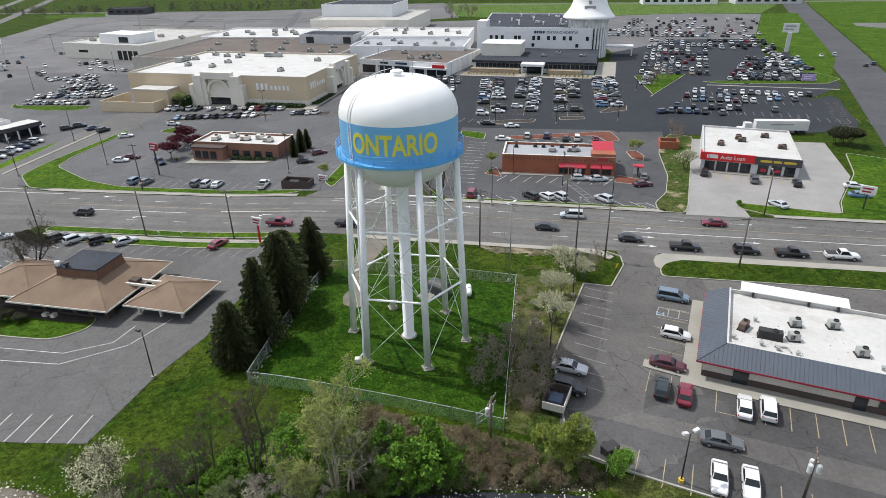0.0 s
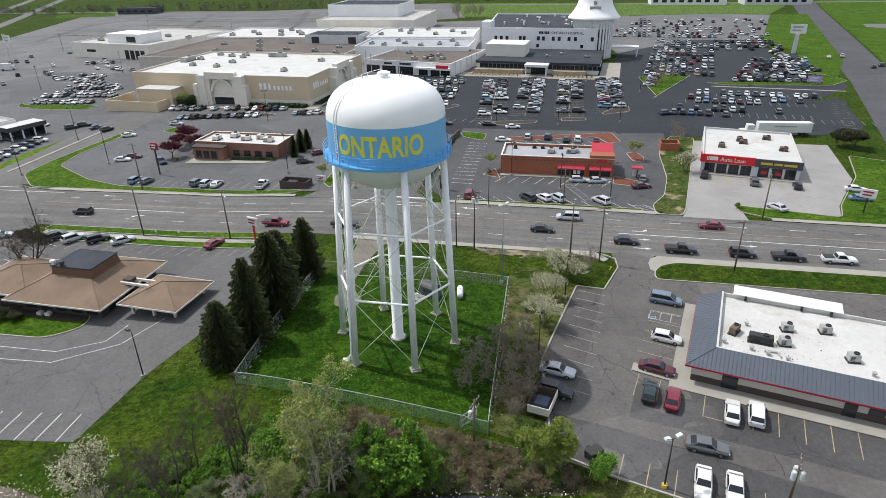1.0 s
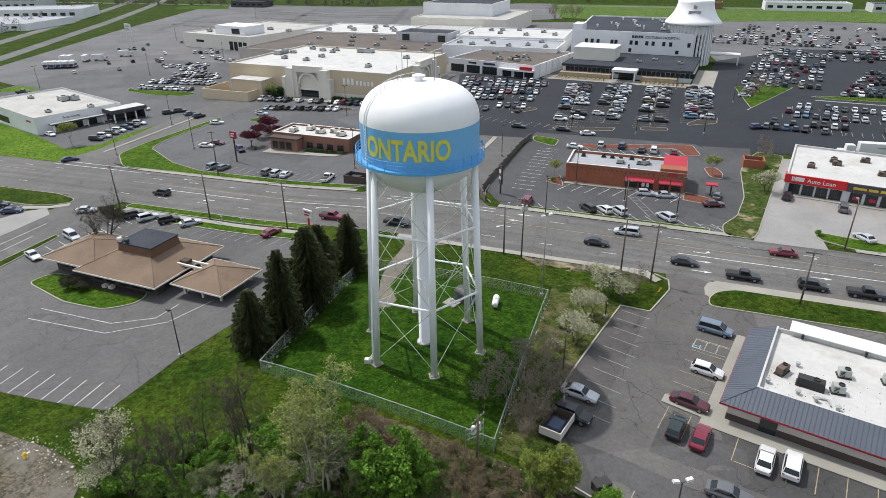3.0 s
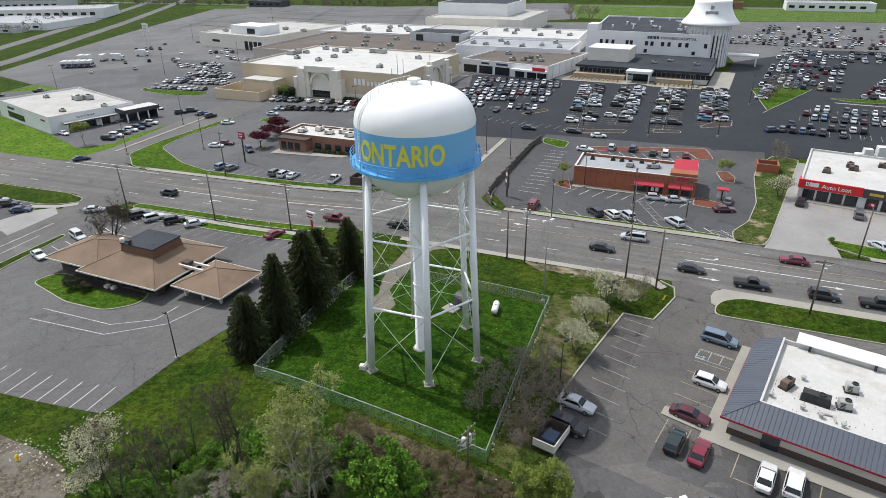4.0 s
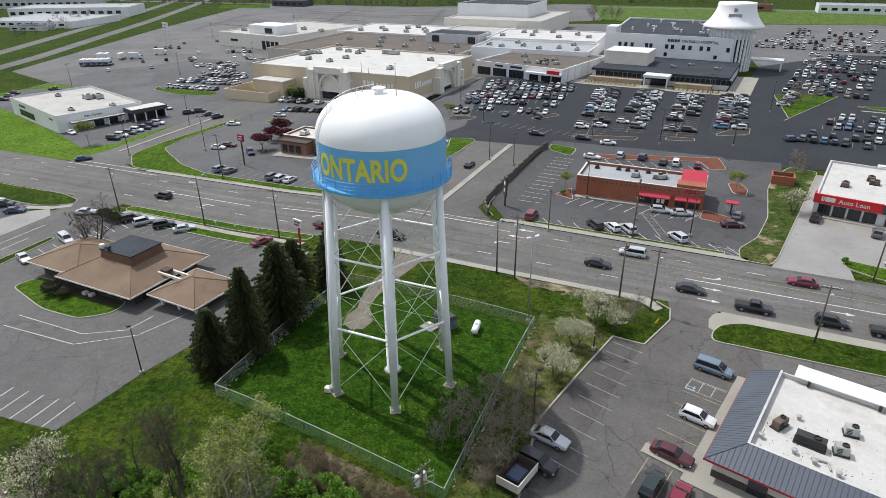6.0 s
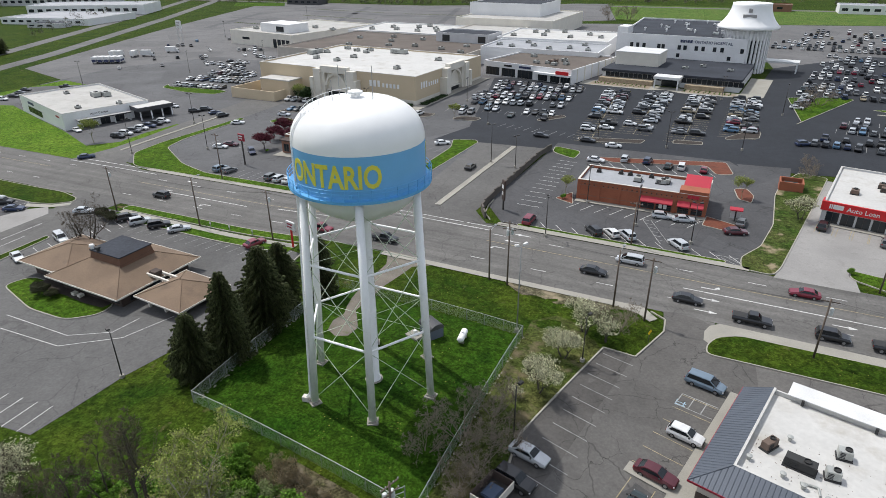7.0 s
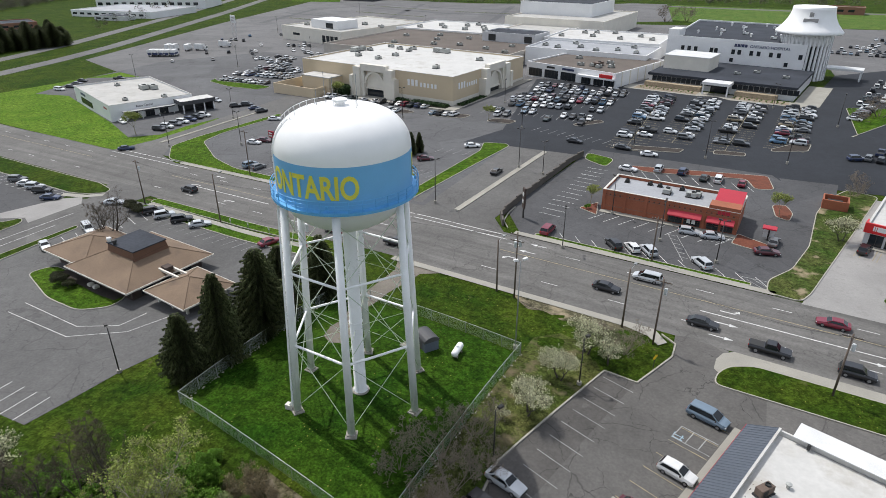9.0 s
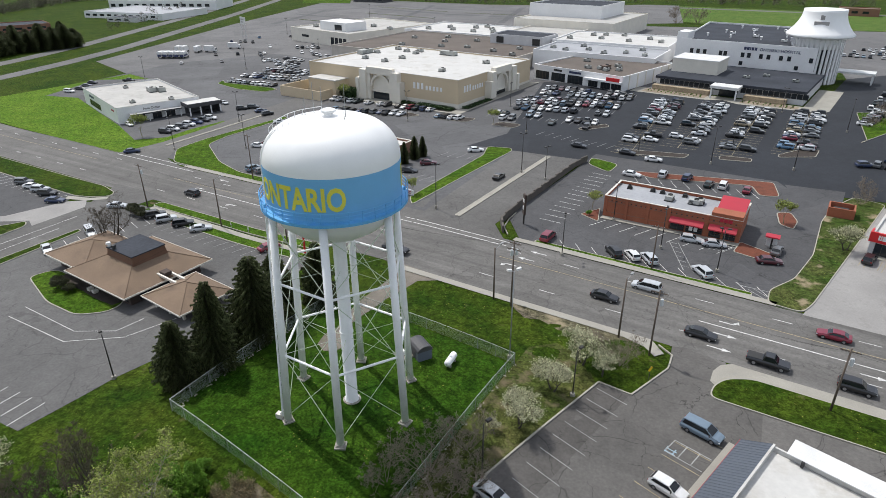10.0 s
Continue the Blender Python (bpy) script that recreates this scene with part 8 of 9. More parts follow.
# ---- stall lines ----
def stalls(a, b, depth, ang, pitch=2.75):
    """Parallel stall lines from a to b, each depth long at ang."""
    a, b = Vector(a), Vector(b)
    n = max(1, int((b - a).length / pitch))
    c, s = math.cos(radians(ang)) * depth, math.sin(radians(ang)) * depth
    return [((p.x, p.y), (p.x + c, p.y + s)) for p in (a.lerp(b, k / n) for k in range(n + 1))]


lines("stall_lines", stalls((-89, 64.8), (-46.2, 59.7), 5.1, 83, 2.7) + [((-72.7, 82.6), (-57.6, 79.7)), ((-72.6, 79.4), (-56.7, 76.9)), ((-57.6, 79.7), (-51, 82)), ((-56.7, 76.9), (-48, 81)), ((-51, 82), (-49.5, 86.5)), ((-48, 81.2), (-44, 88))] + stalls((-92, 103), (-84, 121), 5.0, -28, 2.8), WHITE_LINE, "white stall and lane lines on the western lot", 0.11)
lines("stall_lines", stalls((-80, 117.5), (-38, 109.5), 5.0, 65, 2.8), FAINT_LINE, "worn white stall lines beside the restaurant", 0.1)
lines("stall_lines", stalls((24.4, 92.6), (16.2, 66.5), 4.6, -24, 2.75), FAINT_LINE, "worn stall lines along the tree strip", 0.1)
w0 = fr(33.5, 68, -24.5, -1.8, 0)
lines("stall_lines", stalls(fr(33.5, 68, -24.5, -1.7, 1.5), fr(33.5, 68, -24.5, -1.7, 20.0), 4.8, 155.5, 2.65), YELLOW_LINE, "faded yellow stall lines at the diner's side", 0.1)
lines("stall_lines", stalls(fr(33.5, 68, -24.5, -5.5, -0.9), fr(33.5, 68, -24.5, 34, -2.2), 4.9, -114.5, 2.75) + stalls((19.6, 57.0 - 1.0), (52, 42.5), 4.8, -114, 2.75) + [(fr(33.5, 68, -24.5, 3.2, -6.0), fr(33.5, 68, -24.5, 6.2, -6.0))], YELLOW_LINE, "faded yellow stall lines before the diner", 0.11)
lines("access_hatching", [(fr(33.5, 68, -24.5, -1.8, 14.6 + 0.0), fr(33.5, 68, -24.5, -6.4, 14.6)), (fr(33.5, 68, -24.5, -1.8, 17.2), fr(33.5, 68, -24.5, -6.4, 17.2)), (fr(33.5, 68, -24.5, -3.2, 14.6), fr(33.5, 68, -24.5, -3.2, 17.2)), (fr(33.5, 68, -24.5, -4.8, 14.6), fr(33.5, 68, -24.5, -4.8, 17.2)), (fr(33.5, 68, -24.5, -6.4, 14.6), fr(33.5, 68, -24.5, -6.4, 17.2))], FAINT_LINE, "faded access aisle box", 0.14)
lines("stall_lines", [(fr(67.4, 153.6, -21.5, 1.0 + 2.9 * k, -2.2), fr(67.4, 153.6, -21.5, 1.0 + 2.9 * k, -7.2)) for k in range(9)], YELLOW_LINE, "worn stall lines before the loan shop", 0.12, 0.09)
lines("stall_lines", stalls((10, 138.4), (46.5, 131.5), 5.4, -62, 3.1) + stalls((17.5, 152.2), (43, 147.4), 5.2, -125, 3.1) + stalls((3.5, 148), (9.5, 183), 5.2, -12, 2.8) + stalls((20, 184.5), (48, 182.8), 5.0, -70, 2.9), WHITE_LINE, "white stall lines round the chicken restaurant", 0.12)
lines("bay_symbol", [((33.7, 84.1), (34.9, 83.6)), ((33.9, 84.6), (35.1, 84.1)), ((33.7, 83.9), (34.1, 85.0)), ((34.6, 83.6), (35.0, 84.6))], BAY_BLUE, "worn pale blue disabled bay symbol", 0.13)
lines("access_hatching", [((31 + 0.5 * k, 145.5 - 2.0 * k), (32.6 + 0.5 * k, 145.0 - 2.0 * k)) for k in range(6)] + [((31, 146), (34.2, 133.5)), ((32.8, 145.6), (36.0, 133.2)), ((46, 130.5), (48.6, 127.6)), ((45, 130), (47.4, 127.4)), ((44, 131), (48.6, 130.2))] + stalls((40.5, 149), (44, 148.3), 5, -125, 0.8), FAINT_LINE, "worn pale hatching in the chicken lot", 0.14)
lines("stall_lines", stalls(fr(67.4, 153.6, -21.5, 0, -2), fr(67.4, 153.6, -21.5, 22, -2), 5.0, -111, 2.9), YELLOW_LINE, "faded stall lines before the loan shop", 0.11)
grill_lines = stalls((-84, 157.0), (-36, 147.5), 5.2, 75, 2.8) + stalls((-40, 164), (-26, 161), 5.0, 60, 2.8) + stalls((-35, 184), (-26, 182.4), 5.0, 70, 2.7) + stalls((-100, 182), (-88, 179), 5.0, 80, 2.8)
lines("stall_lines", grill_lines, FAINT_LINE, "worn stall lines on the grill lot", 0.11)
hosp_lines = []
for (x0, y0), (x1, y1) in (((24.6, 279), (17.0, 203)), ((41, 278), (29.8, 215)), ((56.4, 275), (44, 209)), ((72.4, 276), (60.5, 218))):
    hosp_lines += stalls((x0 - 5.4, y0 + 1), (x1 - 5.4, y1 + 1), 10.8, -8, 2.75) + [((x0, y0), (x1, y1))]
lines("stall_lines", hosp_lines, YELLOW_LINE, "yellow stall lines on the hospital lot", 0.12, 0.078)
far_lines = stalls((-30, 281.5), (11, 278.4), 6, 86) + stalls((-31, 262), (8, 264.5), 6, 85) + stalls((-32, 251), (6, 250), 6, 85) + stalls((-36, 234), (3, 229), 5.5, 84)
far_lines += stalls((100, 249), (144, 238), 5.5, -108) + stalls((93, 237), (135, 226), 6, -108) + stalls((82, 220), (125, 209), 6, -108) + stalls((120, 205), (140, 200), 5.5, -108) + stalls((-13, 214), (13, 205.5), 5, 65)
lines("stall_lines", far_lines, FAINT_LINE, "worn stall lines in the mall lots", 0.13, 0.08)


# ---- trees and shrubs ----
def raw_mesh(name, verts, faces, material, parent, label="", smooth=False):
    me = bpy.data.meshes.new(name)
    me.from_pydata(verts, [], faces)
    me.materials.append(material)
    if smooth:
        me.polygons.foreach_set("use_smooth", [True] * len(me.polygons))
    ob = new(name, me)
    ob.parent = parent
    if label:
        ob["label"] = label
    return ob


def limb(out, p, q, r0, r1, n):
    verts, faces = out
    rot = (q - p).to_track_quat("Z", "Y").to_matrix()
    k0 = len(verts)
    for c, r in ((p, r0), (q, r1)):
        for k in range(n):
            a = 2 * math.pi * k / n
            verts.append(tuple(c + rot @ Vector((r * math.cos(a), r * math.sin(a), 0))))
    for k in range(n):
        j = (k + 1) % n
        faces.append((k0 + k, k0 + j, k0 + n + j, k0 + n + k))


def leaf(out, c, size, rnd):
    verts, faces = out
    n = Vector((rnd.uniform(-1, 1), rnd.uniform(-1, 1), rnd.uniform(0.1, 1.2))).normalized()
    u = n.orthogonal().normalized()
    u.rotate(Matrix.Rotation(rnd.uniform(0, 6.28), 3, n))
    v = n.cross(u)
    k = len(verts)
    s = size * rnd.uniform(0.6, 1.3)
    verts.extend((tuple(c - u * s), tuple(c + v * s * 0.6), tuple(c + u * s), tuple(c - v * s * 0.6)))
    faces.append((k, k + 1, k + 2, k + 3))


def broadleaf(name, label, seed, height, spread, trunk_r, kids, twigs, leaves, leaf_size, leaf_mat, twig_mat, at, stems=1, low=0.3, category="tree", up=0.55, tw=0.01):
    """A tree grown by forking: trunk and limbs, a haze of twigs, and leaves or blossom on them."""
    rnd = random.Random(seed)
    wood, haze, green = ([], []), ([], []), ([], [])
    tips = []

    def fork(p, d, length, r, level):
        q = p
        steps = 3 if level < 2 else 2
        for _ in range(steps):
            d = (d + Vector((rnd.uniform(-1, 1), rnd.uniform(-1, 1), rnd.uniform(-0.5, 0.9))) * 0.16).normalized()
            e = q + d * length / steps
            limb(wood, q, e, r, r * 0.78, 6 if level < 2 else 4)
            q, r = e, r * 0.78
            if level >= 2:
                tips.append((q, d))
        if level == len(kids):
            tips.append((q, d))
            return
        for k in range(kids[level]):
            a = 6.28 * (k + rnd.random()) / kids[level]
            side = Vector((math.cos(a), math.sin(a), 0))
            nd = (d * up + side * rnd.uniform(0.5, 0.9) * spread + Vector((0, 0, rnd.uniform(0.0, 0.5)))).normalized()
            back = rnd.uniform(0.0, 0.45)
            fork(q - d * length * back / 2, nd, length * rnd.uniform(0.58, 0.78), r * 0.72, level + 1)

    for s in range(stems):
        a = 6.28 * s / stems + rnd.random()
        d = Vector((0.35 * math.cos(a), 0.35 * math.sin(a), 1)).normalized() if stems > 1 else Vector((0, 0, 1))
        fork(Vector((0.25 * s * math.cos(a), 0.25 * s * math.sin(a), -0.2)), d, height * low, trunk_r, 0)
    top = max(v[2] for v in wood[0])
    k = height / top
    for p, d in tips:
        for _ in range(twigs):
            e = (d + Vector((rnd.uniform(-1, 1), rnd.uniform(-1, 1), rnd.uniform(-0.6, 1))) * 0.9).normalized()
            q = p + e * rnd.uniform(0.4, 1.1) / k
            limb(haze, p, q, tw / k, tw * 0.4 / k, 3)
            for _ in range(leaves):
                leaf(green, p.lerp(q, rnd.uniform(0.3, 1.1)) + Vector((rnd.uniform(-1, 1), rnd.uniform(-1, 1), rnd.uniform(-1, 1))) * 0.12 / k, leaf_size / k, rnd)
    def scaled(o):
        return [(x * k, y * k, z * k) for x, y, z in o[0]], o[1]
    root = thing(name, label, category, (at[0], at[1], gz(*at)), seed * 37 % 360)
    raw_mesh("trunk", *scaled(wood), twig_mat if twig_mat in (TWIG_PALE, BRUSH, TWIG_GREY) else BARK, root)
    c = raw_mesh("crown", *scaled(haze), twig_mat, root)
    if green[0]:
        raw_mesh("leaves", *scaled(green), leaf_mat, c)
    return root


def grown(name, label, seed, height, at, stems=1, lean=0.12, trunk_r=0.16, kids=(11, 8, 7), open_to=0.75, reach=0.42, tw=0.017, leaves=0, leaf_size=0.1, leaf_mat=None, wood_mat=None, twig_mat=None, bare_to=0.25, category="tree", tilt=(0, 0)):
    """A tree grown stem by stem: wavy tapering stems, boughs along them, shoots along the boughs, twigs and leaves along the shoots."""
    rnd = random.Random(seed)
    wood, haze, green = ([], []), ([], []), ([], [])

    def grow(p, d, length, r, level):
        n = max(2, int(length / (0.9, 0.7, 0.5, 0.4)[level]))
        pts = [(p.copy(), d.copy())]
        for i in range(n):
            pull = (0.05, 0.12, 0.1, 0.04)[level]
            d = (d + Vector((rnd.uniform(-1, 1), rnd.uniform(-1, 1), rnd.uniform(-0.8, 0.8))) * (0.13, 0.2, 0.26, 0.3)[level] + Vector((0, 0, pull))).normalized()
            q = p + d * length / n
            r0, r1 = r * (1 - 0.85 * i / n), r * (1 - 0.85 * (i + 1) / n)
            limb(wood if level < 2 else haze, p, q, r0, r1, (7, 5, 3, 3)[level])
            p = q
            pts.append((p.copy(), d.copy()))
        if level == 3:
            for _ in range(leaves):
                k = rnd.randrange(1, n + 1)
                leaf(green, pts[k][0] + Vector((rnd.gauss(0, 1), rnd.gauss(0, 1), rnd.gauss(0, 1))) * 0.13, leaf_size, rnd)
            return
        m = kids[level]
        a0 = rnd.random() * 6.28
        for k in range(m):
            f = bare_to + (1 - bare_to) * (k + rnd.uniform(0.1, 0.9)) / m if level == 0 else 0.2 + 0.8 * (k + rnd.random()) / m
            c, cd = pts[min(n, int(f * n) + 1)]
            a = a0 + 2.4 * k + rnd.uniform(-0.5, 0.5)
            u = cd.orthogonal().normalized()
            v = cd.cross(u)
            side = u * math.cos(a) + v * math.sin(a)
            nd = (cd * (1 - open_to * 0.6) + side * open_to * rnd.uniform(0.7, 1.2) + Vector((0, 0, 0.15))).normalized()
            share = (reach, 0.45, 0.4)[level] * (1.15 - 0.75 * f) * rnd.uniform(0.7, 1.2)
            grow(c, nd, max(0.35, length * share), max((0.07, 0.034, tw)[level] * 0.6, r * (1 - 0.85 * f) * 0.55) if level < 2 else tw, level + 1)

    for k in range(stems):
        a = 6.28 * k / stems + rnd.random() * 1.5
        s_ = lean * rnd.uniform(0.6, 1.4) if stems > 1 else lean * 0.4
        d = Vector((s_ * math.cos(a) + tilt[0], s_ * math.sin(a) + tilt[1], 1)).normalized()
        grow(Vector((0.18 * min(k, 4) * math.cos(a), 0.18 * min(k, 4) * math.sin(a), -0.2)), d, height * (1.0 if k == 0 else rnd.uniform(0.65, 0.95)), trunk_r * (1.0 if k == 0 else rnd.uniform(0.6, 0.9)), 0)
    root = thing(name, label, category, (at[0], at[1], gz(*at)))
    raw_mesh("trunk", *wood, wood_mat or BARK, root)
    crown = raw_mesh("crown", *haze, twig_mat or TWIG, root)
    if green[0]:
        raw_mesh("leaves", *green, leaf_mat, crown)
    return root


def again(ob, x, y, turn, s=1.0, sz=None):
    return copy_thing(ob, pose(x, y, gz(x, y), 0, 0, turn) @ Matrix.Diagonal((s, s, sz or s, 1)))


def spruce(label, seed, height, radius, at, foot=0.74, blunt=1.9):
    """A spruce: whorls of drooping boughs set with needle sprays, ragged at the edge."""
    rnd = random.Random(seed)
    wood, green = ([], []), ([], [])
    limb(wood, Vector((0, 0, -0.2)), Vector((0, 0, height * 0.97)), 0.26, 0.03, 8)
    z = 0.9
    while z < height - 0.3:
        u = z / height
        reach = radius * (1 - u ** blunt) ** 0.8 * min(1.0, foot + 1.2 * u) * rnd.uniform(0.84, 1.1) + 0.25
        n = max(7, int(18 * (1 - u) + 8))
        a0 = rnd.random() * 6.28
        for k in range(n):
            a = a0 + 6.28 * (k + rnd.uniform(-0.3, 0.3)) / n
            L = reach * rnd.uniform(0.7, 1.1) * (1 + 0.1 * math.sin(2 * a + seed + 0.6 * z) + 0.06 * math.sin(5 * a + 2 * z))
            droop = rnd.uniform(0.05, 0.3) * L
            tip = Vector((L * math.cos(a), L * math.sin(a), z - droop))
            base = Vector((0, 0, z + 0.15))
            limb(wood, base, tip, 0.035, 0.01, 3)
            side = Vector((-math.sin(a), math.cos(a), 0))
            m = max(5, int(L * 12))
            for j in range(m):
                f = (j + rnd.random()) / m
                if f < 0.18:
                    continue
                c = base.lerp(tip, f)
                for sgn in (-1, 1):
                    w = (0.14 + 0.3 * (1 - f) * min(1.0, L / 2)) * rnd.uniform(0.6, 1.2)
                    t = c + side * sgn * w + Vector((math.cos(a), math.sin(a), 0)) * 0.25 + Vector((0, 0, rnd.uniform(-0.28, 0.12)))
                    k0 = len(green[0])
                    d = Vector((0, 0, rnd.uniform(0.08, 0.2)))
                    h = Vector((math.cos(a), math.sin(a), 0)) * rnd.uniform(0.08, 0.17)
                    green[0].extend((tuple(c - h), tuple(t - d), tuple(t + h * 0.6), tuple(c + h + d * 0.5)))
                    green[1].append((k0, k0 + 1, k0 + 2, k0 + 3))
        z += height * 0.034 * (1.25 - 0.5 * u)
    root = thing("spruce_tree", label, "tree", (at[0], at[1], gz(*at)), seed * 61 % 360)
    raw_mesh("trunk", *wood, BARK, root)
    raw_mesh("crown", *green, NEEDLE, root)
    return root


s1 = spruce("dark green spruce beside the chain-link fence", 3, 10.2, 3.5, (-29.0, 73.0), 0.7, 1.4)
s2 = spruce("tall dark spruce beside the chain-link fence", 5, 14.2, 3.5, (-26.0, 77.2), 0.66, 1.35)
s3 = spruce("broad dark spruce beside the restaurant lot", 8, 14.6, 4.3, (-24.6, 84.8), 0.55, 2.4)
again(s3, -25.2, 91.0, 200, 0.86)
again(s2, -22.4, 98.2, 120, 0.98, 0.83)
again(s1, -27.6, 80.6, 20, 0.8)
for x, y, s in ((-39.3, 183.0, 0.44), (-40.6, 180.0, 0.5), (-41.8, 175.6, 0.46), (-47.8, 178.2, 0.25)):
    again(s2, x, y, x * 50, s)

# the strip of wood south of the tower lawn
grown("bare_tree", "dark bare tree of many stems not yet in leaf", 11, 13.6, (-20.7, 51.9), stems=5, lean=0.14, trunk_r=0.17, kids=(11, 8, 6), reach=0.3, tw=0.027, bare_to=0.3)
bare1 = grown("bare_tree", "dark bare forked tree not yet in leaf", 12, 10.4, (-26.2, 47.9), stems=3, lean=0.3, trunk_r=0.15, kids=(10, 8, 6), reach=0.34, tw=0.027, tilt=(-0.14, 0))
bare2 = grown("bare_tree", "slender bare tree leaning over the grass", 13, 9.2, (-25.4, 52.0), stems=2, lean=0.2, trunk_r=0.11, kids=(11, 7, 6), reach=0.3, tw=0.026, tilt=(-0.16, 0))
grown("bare_tree", "low dark bare tree beside the white blossom", 14, 6.4, (-37.8, 50.0), stems=3, lean=0.35, trunk_r=0.1, kids=(9, 7, 5), reach=0.36, tilt=(-0.22, 0))
bud1 = grown("budding_tree", "pale budding tree with yellow-green leaf tips", 15, 15.0, (-11.6, 49.6), stems=5, lean=0.13, trunk_r=0.15, kids=(12, 8, 5), reach=0.3, tw=0.026, leaves=4, leaf_size=0.1, leaf_mat=LEAF_YELLOW, wood_mat=TWIG_GREY, twig_mat=TWIG_PALE, bare_to=0.3)
grown("dead_tree", "dead grey tree with bleached bare boughs", 16, 10.6, (-9.9, 48.6), stems=2, lean=0.16, trunk_r=0.2, kids=(9, 6, 4), reach=0.42, wood_mat=TWIG_GREY, twig_mat=TWIG_GREY, open_to=0.95)
sage = grown("budding_tree", "sage-green small tree coming into leaf", 17, 6.8, (-8.2, 50.8), stems=5, lean=0.32, trunk_r=0.09, kids=(9, 8, 7), reach=0.36, leaves=6, leaf_size=0.085, leaf_mat=LEAF_SAGE, wood_mat=TWIG_GREY, twig_mat=TWIG_PALE, bare_to=0.2)
leafy1 = grown("leafy_tree", "fresh green leafy small tree", 18, 7.6, (-3.1, 50.3), stems=7, lean=0.34, trunk_r=0.09, kids=(8, 6, 5), reach=0.44, leaves=13, leaf_size=0.16, leaf_mat=LEAF, bare_to=0.1)
tangle = grown("brushwood", "bleached tangle of dead thorny brush", 19, 3.2, (-18.4, 48.4), stems=9, lean=0.9, trunk_r=0.05, kids=(7, 6, 4), reach=0.5, open_to=0.95, tw=0.03, wood_mat=TWIG_GREY, twig_mat=TWIG_GREY, bare_to=0.1, category="shrub")
weeds = grown("undergrowth_shrub", "low bright green undergrowth shrub", 20, 2.3, (-18.9, 54.4), stems=8, lean=0.6, trunk_r=0.03, kids=(6, 6, 5), reach=0.5, leaves=7, leaf_size=0.12, leaf_mat=LEAF, bare_to=0.1, category="shrub")
under = grown("undergrowth_shrub", "low dull green undergrowth shrub among the trees", 21, 2.0, (-6.4, 49.6), stems=8, lean=0.7, trunk_r=0.03, kids=(6, 6, 4), reach=0.5, leaves=5, leaf_size=0.11, leaf_mat=LEAF_MID, wood_mat=TWIG_PALE, twig_mat=TWIG_PALE, bare_to=0.1, category="shrub")
brush = grown("brushwood", "tangled brown brush among dry leaves", 22, 2.0, (4.6, 53.4), stems=9, lean=0.75, trunk_r=0.03, kids=(6, 5, 4), reach=0.55, open_to=0.9, tw=0.028, wood_mat=BRUSH, twig_mat=BRUSH, leaves=2, leaf_size=0.08, leaf_mat=DEAD_LEAF, bare_to=0.1, category="shrub")
lime = grown("leafy_tree", "upright yellow-green small tree by the lot corner", 23, 6.2, (13.8, 52.3), stems=8, lean=0.16, trunk_r=0.06, kids=(10, 6, 5), reach=0.25, leaves=8, leaf_size=0.1, leaf_mat=LEAF_LIME, wood_mat=TWIG_PALE, twig_mat=TWIG_PALE, bare_to=0.12)
leafy2 = broadleaf("shrub", "rounded fresh green shrub at the lot's edge", 15, 2.5, 0.34, 0.07, (5, 5, 4), 4, 6, 0.09, LEAF, TWIG, (18.5, 51.0), stems=2, low=0.22, category="shrub")
white1 = broadleaf("blossom_tree", "small tree covered in white blossom", 17, 3.9, 0.72, 0.09, (4, 4, 4), 4, 3, 0.085, BLOSSOM, TWIG, (16.6, 80.4), stems=2, low=0.28)
white2 = broadleaf("blossom_tree", "thin tree with scattered white blossom", 18, 5.0, 0.9, 0.1, (4, 4, 3), 4, 2, 0.11, BLOSSOM, TWIG, (21.6, 97.4), stems=2, low=0.28)
grey = grown("bare_tree", "leafless grey thorny tree beside the fence", 24, 6.6, (9.2, 69.6), stems=7, lean=0.75, trunk_r=0.1, kids=(9, 6, 5), reach=0.42, open_to=0.95, tw=0.027, wood_mat=TWIG_DULL, twig_mat=TWIG_DULL)
grown("bare_tree", "spreading bare tree behind the restaurant", 27, 11.4, (-77.2, 106.0), stems=4, lean=0.42, trunk_r=0.27, kids=(10, 10, 8), reach=0.5, open_to=0.9, tw=0.024, bare_to=0.3)
plum = broadleaf("plum_tree", "purple-leaved ornamental tree by the restaurant", 22, 4.6, 1.0, 0.1, (5, 4, 4), 5, 5, 0.15, PURPLE, TWIG, (-79.4, 180.0), low=0.26)
gold = broadleaf("budding_tree", "pale golden budding tree before the auto centre", 23, 7.0, 0.7, 0.1, (4, 4, 3), 6, 3, 0.14, LEAF_YELLOW, TWIG_PALE, (-139.0, 176.5), low=0.3)

again(bare1, -31.4, 46.4, 170, 0.75)
again(bare2, -28.9, 49.6, 210, 0.7)
again(bare2, -16.0, 47.2, 100, 0.8)
again(bud1, -14.2, 46.2, 140, 0.62)
again(sage, -6.0, 50.0, 120, 0.85)
again(sage, -22.8, 47.4, 220, 0.55)
again(sage, -14.6, 54.0, 40, 0.5)
again(leafy1, -1.0, 50.0, 160, 0.62)
again(leafy1, -13.0, 57.4, 80, 0.42, 0.5)
for x, y, t, s in ((-21.4, 47.6, 120, 0.9), (-16.4, 49.6, 230, 0.9), (-13.6, 49.0, 310, 0.8), (-7.2, 53.4, 60, 0.6)):
    again(tangle, x, y, t, s)
